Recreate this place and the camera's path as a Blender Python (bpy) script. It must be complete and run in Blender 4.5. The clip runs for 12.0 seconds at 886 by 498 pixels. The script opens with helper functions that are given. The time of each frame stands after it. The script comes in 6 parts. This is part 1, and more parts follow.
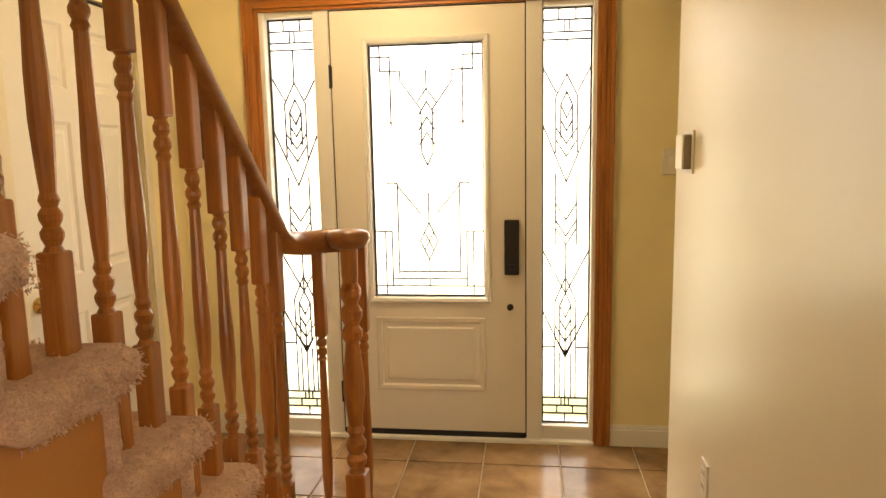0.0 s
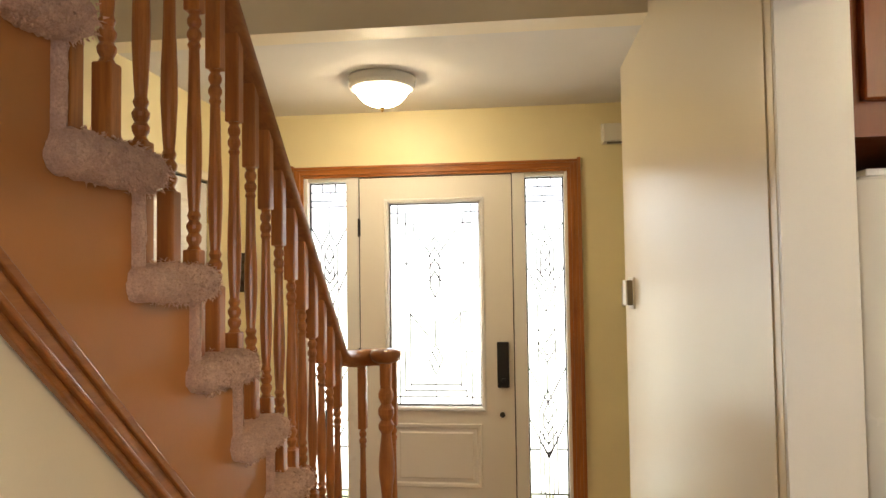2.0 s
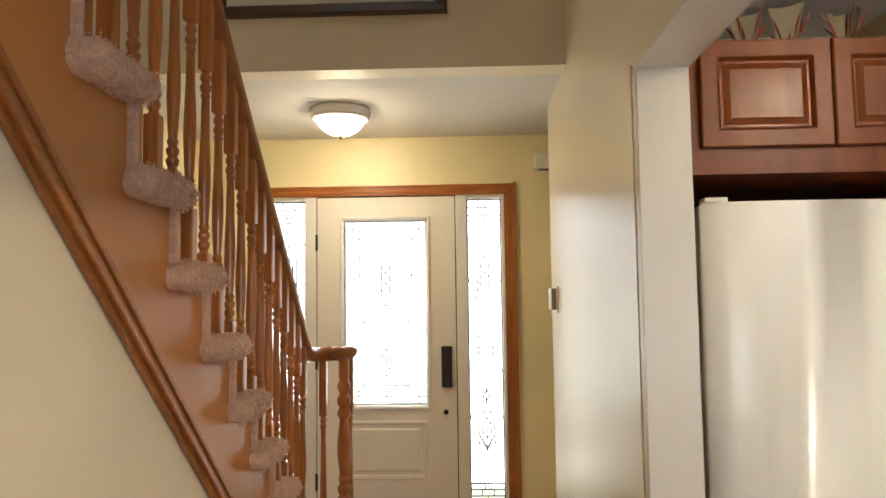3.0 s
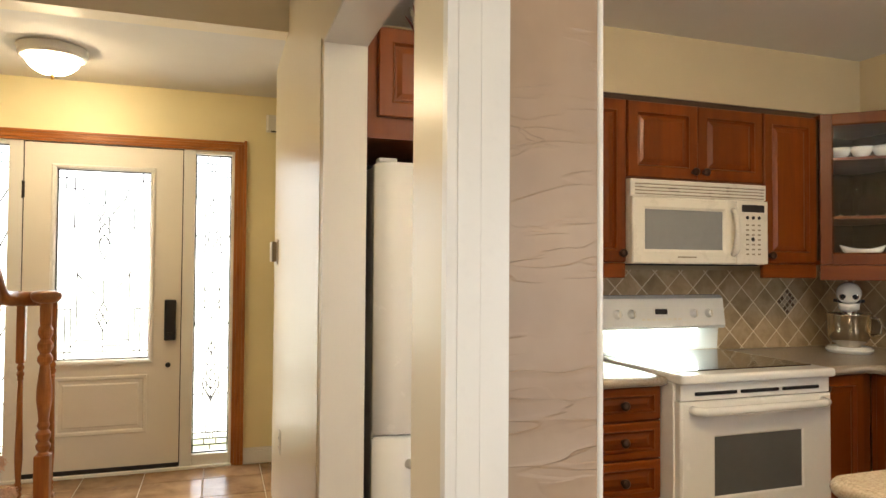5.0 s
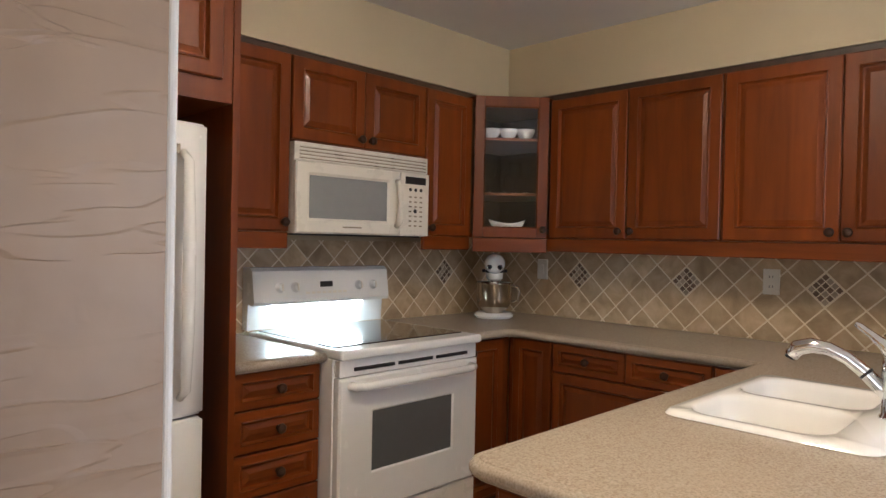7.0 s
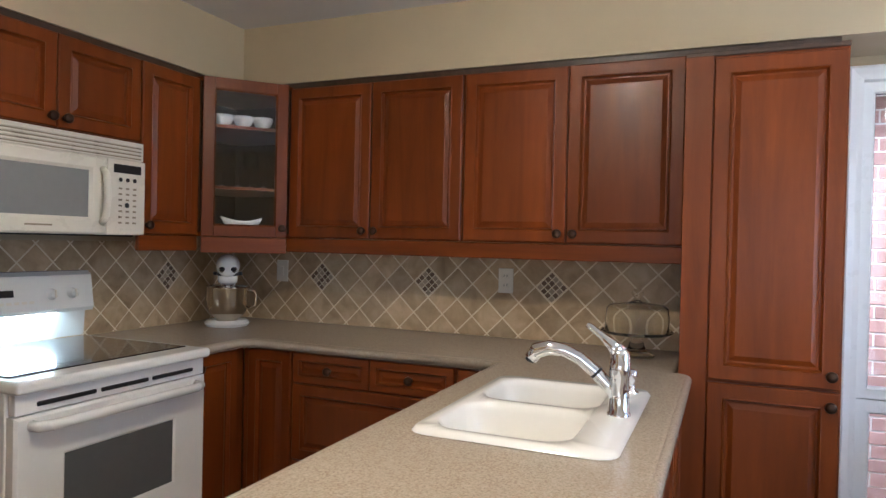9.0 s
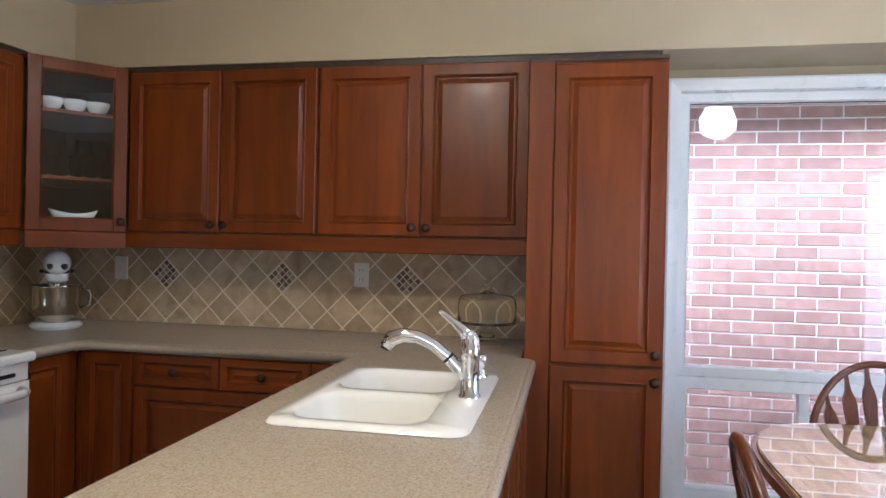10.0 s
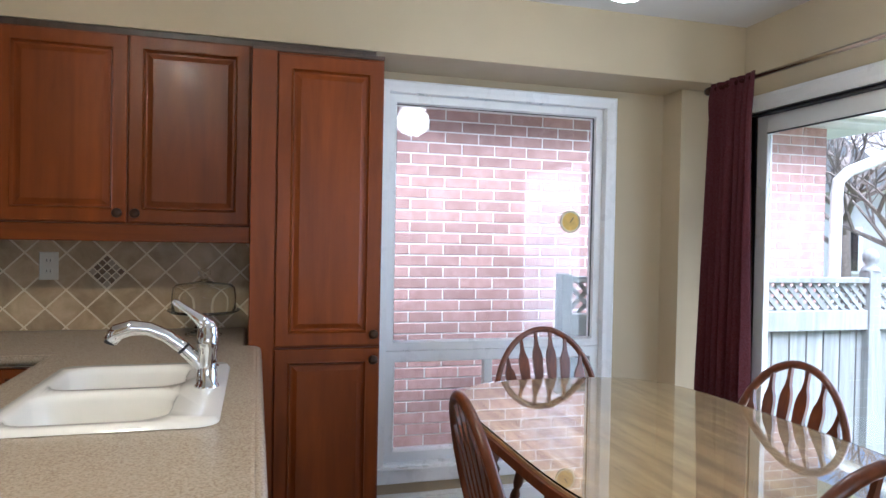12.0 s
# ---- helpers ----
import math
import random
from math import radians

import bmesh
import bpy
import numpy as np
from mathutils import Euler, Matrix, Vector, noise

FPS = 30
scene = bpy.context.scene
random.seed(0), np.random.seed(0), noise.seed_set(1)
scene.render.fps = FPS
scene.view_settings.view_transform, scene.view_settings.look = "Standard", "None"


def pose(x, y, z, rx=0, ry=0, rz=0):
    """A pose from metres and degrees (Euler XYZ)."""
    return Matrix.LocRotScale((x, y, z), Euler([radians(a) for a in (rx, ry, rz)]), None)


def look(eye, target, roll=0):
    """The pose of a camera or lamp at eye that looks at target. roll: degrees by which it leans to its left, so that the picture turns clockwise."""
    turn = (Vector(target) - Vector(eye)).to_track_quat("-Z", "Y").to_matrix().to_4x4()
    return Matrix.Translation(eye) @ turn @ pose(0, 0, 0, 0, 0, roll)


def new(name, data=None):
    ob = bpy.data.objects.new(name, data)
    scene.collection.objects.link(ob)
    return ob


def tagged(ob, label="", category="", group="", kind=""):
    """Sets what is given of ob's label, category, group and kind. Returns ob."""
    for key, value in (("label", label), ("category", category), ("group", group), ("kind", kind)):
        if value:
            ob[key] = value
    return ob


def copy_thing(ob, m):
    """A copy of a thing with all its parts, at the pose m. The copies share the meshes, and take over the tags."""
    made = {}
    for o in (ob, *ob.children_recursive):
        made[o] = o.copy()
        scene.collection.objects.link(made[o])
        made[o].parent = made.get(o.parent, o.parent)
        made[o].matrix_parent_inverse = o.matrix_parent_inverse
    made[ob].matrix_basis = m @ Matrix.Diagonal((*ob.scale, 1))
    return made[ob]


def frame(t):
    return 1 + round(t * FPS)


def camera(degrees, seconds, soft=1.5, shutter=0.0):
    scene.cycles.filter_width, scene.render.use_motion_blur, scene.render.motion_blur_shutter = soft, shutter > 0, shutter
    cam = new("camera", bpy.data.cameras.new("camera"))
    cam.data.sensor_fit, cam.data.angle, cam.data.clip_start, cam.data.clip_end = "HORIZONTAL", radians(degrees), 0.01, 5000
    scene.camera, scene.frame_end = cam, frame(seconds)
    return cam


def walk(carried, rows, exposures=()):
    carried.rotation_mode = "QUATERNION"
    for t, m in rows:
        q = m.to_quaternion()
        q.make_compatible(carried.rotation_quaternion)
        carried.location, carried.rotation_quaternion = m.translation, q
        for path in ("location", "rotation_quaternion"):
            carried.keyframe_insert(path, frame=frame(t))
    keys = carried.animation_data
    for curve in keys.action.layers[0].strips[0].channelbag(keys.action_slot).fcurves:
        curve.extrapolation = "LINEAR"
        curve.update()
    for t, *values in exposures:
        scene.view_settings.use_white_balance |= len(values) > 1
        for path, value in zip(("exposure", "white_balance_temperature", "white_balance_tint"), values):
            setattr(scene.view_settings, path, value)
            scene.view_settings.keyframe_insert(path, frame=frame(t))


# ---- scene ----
cam = camera(67.2, 12.0)
PATH = [
    (0, (0.209, 0.14, 1.422), (-0.041, 2.105, 1.142), -1.1),
    (0.5, (0.225, -0.023, 1.444), (-0.03, 1.954, 1.275), -0.9),
    (1, (0.253, -0.232, 1.475), (0.013, 1.752, 1.391), -0.9),
    (1.5, (0.259, -0.442, 1.496), (0.022, 1.544, 1.49), -0.9),
    (2, (0.234, -0.637, 1.505), (0.011, 1.349, 1.584), -0.8),
    (2.5, (0.244, -0.865, 1.484), (0.075, 1.123, 1.622), -0.8),
    (4.5, (0.383, -1.417, 1.351), (0.823, 0.532, 1.439), 0.1),
    (5, (0.428, -1.413, 1.339), (1.067, 0.481, 1.392), 0.4),
    (5.5, (0.463, -1.373, 1.338), (1.321, 0.433, 1.359), 0.7),
    (6, (0.489, -1.312, 1.339), (1.567, 0.373, 1.337), 0.9),
    (6.5, (0.539, -1.269, 1.343), (1.818, 0.268, 1.326), 1.2),
    (7, (0.641, -1.245, 1.342), (2.064, 0.16, 1.316), 1.2),
    (9, (0.837, -1.134, 1.357), (2.678, -0.352, 1.338), 1.3),
    (9.5, (0.839, -1.141, 1.343), (2.755, -0.568, 1.327), 1.1),
    (10, (0.812, -1.145, 1.33), (2.777, -0.774, 1.321), 1.2),
    (10.5, (0.777, -1.125, 1.329), (2.771, -0.966, 1.324), 1.2),
    (11, (0.754, -1.109, 1.326), (2.753, -1.168, 1.324), 1.2),
    (11.5, (0.75, -1.06, 1.32), (2.726, -1.372, 1.309), 1.1),
    (12, (0.732, -1.011, 1.324), (2.657, -1.551, 1.297), 1.1),
]
EXPOSURE = [
    (0, 1.60, 8600, 13), (2.0, 1.52, 6500, 12), (2.5, 1.52, 5550, 11), (4.3, 1.70, 8000, 11), (5.0, 1.68, 6600, 11), (5.6, 1.48, 5250, 10),
    (7.0, 1.36, 5600, 17), (9.0, 1.40, 5150, 14), (12.0, 1.17, 4950, 11),
]
walk(cam, [(t, look(eye, target, roll)) for t, eye, target, roll in PATH], EXPOSURE)

# ---- world, sun and lamps ----
world = bpy.data.worlds.new("sky_world")
scene.world = world
world.use_nodes = True
wn = world.node_tree.nodes
sky = wn.new("ShaderNodeTexSky")
sky.sky_type = "NISHITA"
sky.sun_disc = False
sky.sun_elevation, sky.sun_rotation = radians(58.5), radians(263)
sky.dust_density = 3.0
world.node_tree.links.new(sky.outputs[0], wn["Background"].inputs[0])
wn["Background"].inputs[1].default_value = 0.15


def lamp(name, kind, m, energy, color=(1, 1, 1), size=1.0, size_y=None):
    data = bpy.data.lights.new(name, kind)
    data.energy, data.color = energy, color
    if kind == "AREA":
        data.shape, data.size = "RECTANGLE", size
        data.size_y = size_y or size
    ob = new(name, data)
    ob.matrix_world = m
    return ob


sun = lamp("sun", "SUN", look((0, 0, 0), (0.52, -0.06, -0.85)), 8.0, (1.0, 0.96, 0.9))
sun.data.angle = radians(55)
# daylight in the front door's glass, outside the panes
lamp("door_daylight", "AREA", look((-0.27, 3.75, 1.15), (-0.27, 0, 1.15)), 14, (1.0, 0.97, 0.92), 1.9, 2.1)
# daylight in the half of the patio door that the walker never faces
lamp("patio_daylight", "AREA", look((2.12, -3.30, 1.0), (2.12, 0, 1.0)), 10, (0.92, 0.96, 1.0), 1.05, 1.8)
# daylight in the living-room window behind the walker
lamp("living_daylight", "AREA", look((-2.95, -2.0, 1.45), (0, -2.0, 1.45)), 6, (0.95, 0.98, 1.0), 1.9, 1.4)
# unseen area lamp added under the closed stairwell ceiling to brighten stairs and foyer
lamp("stairwell_fill", "AREA", look((-0.4, 0.5, 4.9), (-0.4, 0.5, 0)), 1.4, (1.0, 0.97, 0.93), 1.2, 1.2)


# ---- materials ----
def shader(name, rough=0.5, metallic=0.0, coat=0.0, spec=0.5):
    m = bpy.data.materials.new(name)
    m.use_nodes = True
    b = m.node_tree.nodes["Principled BSDF"]
    b.inputs["Roughness"].default_value = rough
    b.inputs["Metallic"].default_value = metallic
    b.inputs["Coat Weight"].default_value = coat
    b.inputs["Coat Roughness"].default_value = 0.15
    b.inputs["Specular IOR Level"].default_value = spec
    return m, m.node_tree.nodes, m.node_tree.links, b


def coords(n, l, scale=(1, 1, 1), kind="Object"):
    tc = n.new("ShaderNodeTexCoord")
    mp = n.new("ShaderNodeMapping")
    mp.inputs["Scale"].default_value = scale
    l.new(tc.outputs[kind], mp.inputs[0])
    return mp.outputs[0]


def noise_tex(n, l, vec, scale, detail=4.0, rough=0.55, distortion=0.0):
    t = n.new("ShaderNodeTexNoise")
    t.inputs["Scale"].default_value = scale
    t.inputs["Detail"].default_value = detail
    t.inputs["Roughness"].default_value = rough
    t.inputs["Distortion"].default_value = distortion
    l.new(vec, t.inputs["Vector"])
    return t.outputs["Fac"]


def ramp(n, l, fac, stops):
    r = n.new("ShaderNodeValToRGB")
    while len(r.color_ramp.elements) < len(stops):
        r.color_ramp.elements.new(0.5)
    for e, (p, c) in zip(r.color_ramp.elements, stops):
        e.position, e.color = p, (*c, 1)
    l.new(fac, r.inputs[0])
    return r.outputs[0]


def mix(n, l, a, b, fac, blend="MIX"):
    x = n.new("ShaderNodeMix")
    x.data_type, x.blend_type = "RGBA", blend
    for s, v in ((0, fac), (6, a), (7, b)):
        if isinstance(v, (int, float)):
            x.inputs[s].default_value = v
        elif isinstance(v, tuple):
            x.inputs[s].default_value = (*v, 1)
        else:
            l.new(v, x.inputs[s])
    return x.outputs[2]


def bump(n, l, b, fac, strength, distance=0.002):
    k = n.new("ShaderNodeBump")
    k.inputs["Strength"].default_value = strength
    k.inputs["Distance"].default_value = distance
    l.new(fac, k.inputs["Height"])
    if b.inputs["Normal"].is_linked:
        l.new(b.inputs["Normal"].links[0].from_socket, k.inputs["Normal"])
    l.new(k.outputs[0], b.inputs["Normal"])


def shade(c, k):
    return tuple(min(1.0, v * k) for v in c)


def paint(name, color, rough=0.5, grain=220, bumpy=0.15, spread=0.06, wave=0.0, sheen=0.18):
    """Painted surface: slight cloudy tone, roller stipple and soft unevenness."""
    m, n, l, b = shader(name, rough)
    v = coords(n, l)
    big = noise_tex(n, l, v, 1.7, 3)
    col = ramp(n, l, big, [(0.3, shade(color, 1 - spread)), (0.7, shade(color, 1 + spread))])
    fine = noise_tex(n, l, v, grain, 2)
    l.new(mix(n, l, col, shade(color, 0.9), ramp(n, l, fine, [(0.55, (0, 0, 0)), (0.8, (0.25, 0.25, 0.25))])), b.inputs["Base Color"])
    bump(n, l, b, fine, bumpy, 0.001)
    if wave:
        bump(n, l, b, noise_tex(n, l, v, 3.5, 3), wave, 0.02)
    rr = ramp(n, l, noise_tex(n, l, v, 6, 3), [(0.3, (rough * (1 - sheen),) * 3), (0.75, (min(1, rough * (1 + sheen)),) * 3)])
    l.new(rr, b.inputs["Roughness"])
    return m


def wood(name, dark, light, scale=(28, 28, 2.2), rough=0.35, coat=0.3, ring=0.5, kind="Object", fine=1.0, spec=0.5):
    """Wood with grain along the axis of the smallest scale."""
    m, n, l, b = shader(name, rough, coat=coat, spec=spec)
    info = n.new("ShaderNodeObjectInfo")
    tc = n.new("ShaderNodeTexCoord")
    add = n.new("ShaderNodeVectorMath")
    add.operation = "MULTIPLY_ADD"
    comb = n.new("ShaderNodeCombineXYZ")
    for k in range(3):
        l.new(info.outputs["Random"], comb.inputs[k])
    l.new(comb.outputs[0], add.inputs[0])
    add.inputs[1].default_value = (3.1, 4.7, 2.3)
    l.new(tc.outputs[kind], add.inputs[2])
    mp = n.new("ShaderNodeMapping")
    mp.inputs["Scale"].default_value = scale
    l.new(add.outputs[0], mp.inputs[0])
    grain = noise_tex(n, l, mp.outputs[0], 1.0, 6, 0.6, 0.6)
    mp2 = n.new("ShaderNodeMapping")
    mp2.inputs["Scale"].default_value = tuple(s * 7 * fine for s in scale)
    l.new(add.outputs[0], mp2.inputs[0])
    pores = noise_tex(n, l, mp2.outputs[0], 1.0, 3, 0.6)
    cloud = noise_tex(n, l, add.outputs[0], 3.0, 3)
    mid = tuple((a + c) / 2 for a, c in zip(dark, light))
    c1 = ramp(n, l, grain, [(0.28, dark), (0.5, mid), (0.72, light)])
    c2 = mix(n, l, c1, shade(dark, 0.6), ramp(n, l, pores, [(0.56, (0, 0, 0)), (0.75, (ring, ring, ring))]))
    c3 = mix(n, l, c2, shade(mid, 0.72), ramp(n, l, cloud, [(0.35, (0.35, 0.35, 0.35)), (0.65, (0, 0, 0))]))
    tone = n.new("ShaderNodeHueSaturation")
    tv = n.new("ShaderNodeMapRange")
    tv.inputs[3].default_value, tv.inputs[4].default_value = 0.86, 1.12
    l.new(info.outputs["Random"], tv.inputs[0])
    l.new(tv.outputs[0], tone.inputs["Value"])
    l.new(c3, tone.inputs["Color"])
    l.new(tone.outputs[0], b.inputs["Base Color"])
    bump(n, l, b, pores, 0.12, 0.0008)
    bump(n, l, b, grain, 0.08, 0.002)
    return m


def plain(name, color, rough=0.4, metallic=0.0, coat=0.0, spread=0.05, scale=30, bumpy=0.03):
    m, n, l, b = shader(name, rough, metallic, coat)
    v = coords(n, l)
    f = noise_tex(n, l, v, scale, 4)
    l.new(ramp(n, l, f, [(0.3, shade(color, 1 - spread)), (0.7, shade(color, 1 + spread))]), b.inputs["Base Color"])
    l.new(ramp(n, l, noise_tex(n, l, v, scale * 0.4, 3), [(0.3, (rough * 0.8,) * 3), (0.7, (min(1, rough * 1.25),) * 3)]), b.inputs["Roughness"])
    bump(n, l, b, f, bumpy, 0.001)
    return m


def glass(name, rough=0.0, color=(1, 1, 1), ior=1.45, bumpy=0.0):
    m, n, l, b = shader(name, rough)
    b.inputs["Transmission Weight"].default_value = 1.0
    b.inputs["IOR"].default_value = ior
    b.inputs["Base Color"].default_value = (*color, 1)
    if bumpy:
        bump(n, l, b, noise_tex(n, l, coords(n, l), 60, 3), bumpy, 0.004)
    return m


def glow(name, color, strength):
    m = bpy.data.materials.new(name)
    m.use_nodes = True
    b = m.node_tree.nodes["Principled BSDF"]
    b.inputs["Base Color"].default_value = (0.9, 0.88, 0.82, 1)
    b.inputs["Emission Color"].default_value = (*color, 1)
    b.inputs["Emission Strength"].default_value = strength
    b.inputs["Roughness"].default_value = 0.35
    return m


YELLOW = paint("yellow_wall_paint", (0.86, 0.76, 0.46), 0.5)
CREAM = paint("cream_satin_paint", (0.70, 0.62, 0.46), 0.30, 320, 0.015, 0.015, 0.0, 0.03)
BEIGE = paint("beige_wall_paint", (0.50, 0.415, 0.27), 0.55)
STAIRWALL = paint("pale_cream_paint", (0.78, 0.70, 0.53), 0.5)
CEILING = paint("ceiling_stipple", (0.70, 0.68, 0.64), 0.8, 130, 0.6, 0.03)
TRIM = paint("white_trim_paint", (0.80, 0.79, 0.75), 0.32, 90, 0.05, 0.02)
JAMB = paint("offwhite_jamb_paint", (0.69, 0.665, 0.61), 0.35, 120, 0.08, 0.03)
DOORPAINT = paint("white_door_paint", (0.80, 0.76, 0.68), 0.42, 90, 0.10, 0.02)
OAK = wood("golden_oak", (0.26, 0.073, 0.012), (0.51, 0.185, 0.040), (40, 40, 3.0), 0.33, 0.35)
OAK_X = wood("golden_oak_lengthwise", (0.26, 0.073, 0.012), (0.51, 0.185, 0.040), (3.0, 40, 40), 0.33, 0.35)
OAK_Y = wood("golden_oak_rail", (0.22, 0.066, 0.013), (0.42, 0.155, 0.040), (40, 3.0, 40), 0.3, 0.4)
CHERRY = wood("cherry_stain", (0.112, 0.025, 0.0028), (0.225, 0.051, 0.0052), (11, 11, 1.3), 0.36, 0.04, 0.16, spec=0.28)
CHERRY_H = wood("cherry_stain_rail", (0.112, 0.025, 0.0028), (0.225, 0.051, 0.0052), (1.6, 1.6, 18), 0.36, 0.04, 0.25, spec=0.28)
CHAIRWOOD = wood("red_oak_chair", (0.085, 0.021, 0.006), (0.20, 0.058, 0.017), (40, 40, 3.5), 0.28, 0.4)
TABLEWOOD = wood("oak_table_top", (0.15, 0.065, 0.02), (0.66, 0.44, 0.22), (1.5, 17, 17), 0.4, 0.0, 0.75)
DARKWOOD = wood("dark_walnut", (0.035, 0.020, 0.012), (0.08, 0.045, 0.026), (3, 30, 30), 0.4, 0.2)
WHITE = plain("white_enamel", (0.80, 0.80, 0.78), 0.22, coat=0.3, spread=0.01)
BISQUE = plain("bisque_plastic", (0.74, 0.70, 0.61), 0.3, spread=0.015)
SINKWHITE = plain("white_porcelain", (0.84, 0.83, 0.79), 0.10, coat=0.5, spread=0.01)
CHINA = plain("white_china", (0.82, 0.82, 0.80), 0.15, coat=0.3, spread=0.01)
BLACK = plain("black_metal", (0.012, 0.012, 0.013), 0.4)
BLACKGLASS = plain("black_ceramic_glass", (0.010, 0.010, 0.011), 0.06, coat=0.6, spread=0.02)
SMOKE = plain("grey_screen_glass", (0.25, 0.26, 0.26), 0.18, coat=0.5, spread=0.02)
OVENGLASS = plain("oven_window_glass", (0.11, 0.115, 0.115), 0.16, coat=0.5, spread=0.02)
# Near-black in place of alcove shade; closet back and toe kicks share it.
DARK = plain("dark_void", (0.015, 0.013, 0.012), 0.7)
CHROME = plain("chrome", (0.80, 0.81, 0.83), 0.07, 1.0, spread=0.01, bumpy=0.0)
STEEL = plain("polished_steel", (0.50, 0.44, 0.35), 0.12, 1.0, spread=0.02, bumpy=0.0)
BRONZE = plain("oil_rubbed_bronze", (0.06, 0.035, 0.022), 0.35, 0.8, spread=0.2)
BRASS = plain("brass", (0.70, 0.48, 0.18), 0.22, 1.0)
LEAD = plain("lead_came", (0.015, 0.015, 0.016), 0.5, 0.3)
PLASTIC = plain("ivory_plastic", (0.78, 0.75, 0.66), 0.35, spread=0.01)
STRIPGREY = plain("pale_grey_enamel", (0.52, 0.52, 0.51), 0.3, spread=0.02)
GREYPLASTIC = plain("bronze_grey_plastic", (0.30, 0.25, 0.18), 0.3, 0.4)
FROST = glass("frosted_textured_glass", 0.35, (0.97, 0.98, 0.97), 1.3, 0.4)
CLEAR = glass("clear_pane", 0.0, (1, 1, 1), 1.45)
CRYSTAL = glass("crystal_glass", 0.0, (0.96, 0.975, 0.95), 1.06)
GLASSWARE = glass("pressed_glass", 0.0, (0.98, 0.985, 0.965), 1.16)
VINYL = plain("white_vinyl", (0.87, 0.88, 0.88), 0.3, spread=0.01)
CRYSTAL.node_tree.nodes["Principled BSDF"].inputs["Coat Weight"].default_value = 0.25
CRYSTAL.node_tree.nodes["Principled BSDF"].inputs["Coat Roughness"].default_value = 0.02


def carpet_material():
    m, n, l, b = shader("pink_beige_carpet", 0.95, spec=0.1)
    v = coords(n, l)
    f1, f2 = noise_tex(n, l, v, 260, 3, 0.7), noise_tex(n, l, v, 45, 4, 0.6)
    c = ramp(n, l, f1, [(0.3, (0.62, 0.39, 0.27)), (0.52, (0.83, 0.57, 0.42)), (0.75, (0.93, 0.71, 0.55))])
    l.new(mix(n, l, c, (0.60, 0.36, 0.275), ramp(n, l, f2, [(0.42, (0.5, 0.5, 0.5)), (0.6, (0, 0, 0))])), b.inputs["Base Color"])
    b.inputs["Sheen Weight"].default_value = 0.1
    bump(n, l, b, f1, 0.9, 0.006)
    bump(n, l, b, f2, 0.7, 0.01)
    return m


def plaster_material(name, dark, light, rough):
    """Trowelled plaster: few long curved ridges left by the blade on a cloudy ground."""
    m, n, l, b = shader(name, rough)
    v = coords(n, l)
    cl = noise_tex(n, l, v, 5.0, 4)
    l.new(ramp(n, l, cl, [(0.3, dark), (0.7, light)]), b.inputs["Base Color"])
    bump(n, l, b, noise_tex(n, l, v, 90, 3), 0.10, 0.001)
    bump(n, l, b, noise_tex(n, l, v, 9, 3), 0.5, 0.006)
    for scale, turn, offset, depth in (((4, 4, 22), 6, 0.0, 0.0011), ((5, 5, 26), -14, 3.7, 0.0010), ((4, 4, 15), 32, 7.1, 0.0008), ((7, 7, 34), 10, 11.3, 0.0009)):
        tc = n.new("ShaderNodeTexCoord")
        mp = n.new("ShaderNodeMapping")
        mp.inputs["Scale"].default_value = scale
        mp.inputs["Rotation"].default_value = (0, radians(turn), 0)
        mp.inputs["Location"].default_value = (offset, offset, offset)
        l.new(tc.outputs["Object"], mp.inputs[0])
        stroke = noise_tex(n, l, mp.outputs[0], 1.0, 2, 0.35, 0.1)
        edge = ramp(n, l, stroke, [(0.488, (0, 0, 0)), (0.503, (1, 1, 1)), (0.56, (0.45,) * 3), (0.66, (0.1,) * 3), (0.8, (0, 0, 0))])
        where = ramp(n, l, noise_tex(n, l, v, 7.0 + offset * 0.2, 1), [(0.50, (0, 0, 0)), (0.60, (1, 1, 1))])
        bump(n, l, b, mix(n, l, (0, 0, 0), edge, where), 1.0, depth)
    return m


def speckle_material():
    m, n, l, b = shader("speckled_laminate", 0.24)
    v = coords(n, l)
    f1, f2, f3 = noise_tex(n, l, v, 210, 2), noise_tex(n, l, v, 85, 3), noise_tex(n, l, v, 4, 3)
    c = ramp(n, l, f1, [(0.33, (0.29, 0.228, 0.163)), (0.48, (0.385, 0.322, 0.25)), (0.68, (0.47, 0.405, 0.325))])
    c = mix(n, l, c, (0.34, 0.26, 0.18), ramp(n, l, f2, [(0.57, (0, 0, 0)), (0.69, (0.5, 0.5, 0.5))]))
    l.new(mix(n, l, c, (0.40, 0.335, 0.255), ramp(n, l, f3, [(0.3, (0.35,) * 3), (0.7, (0, 0, 0))])), b.inputs["Base Color"])
    bump(n, l, b, f1, 0.05, 0.0006)
    return m


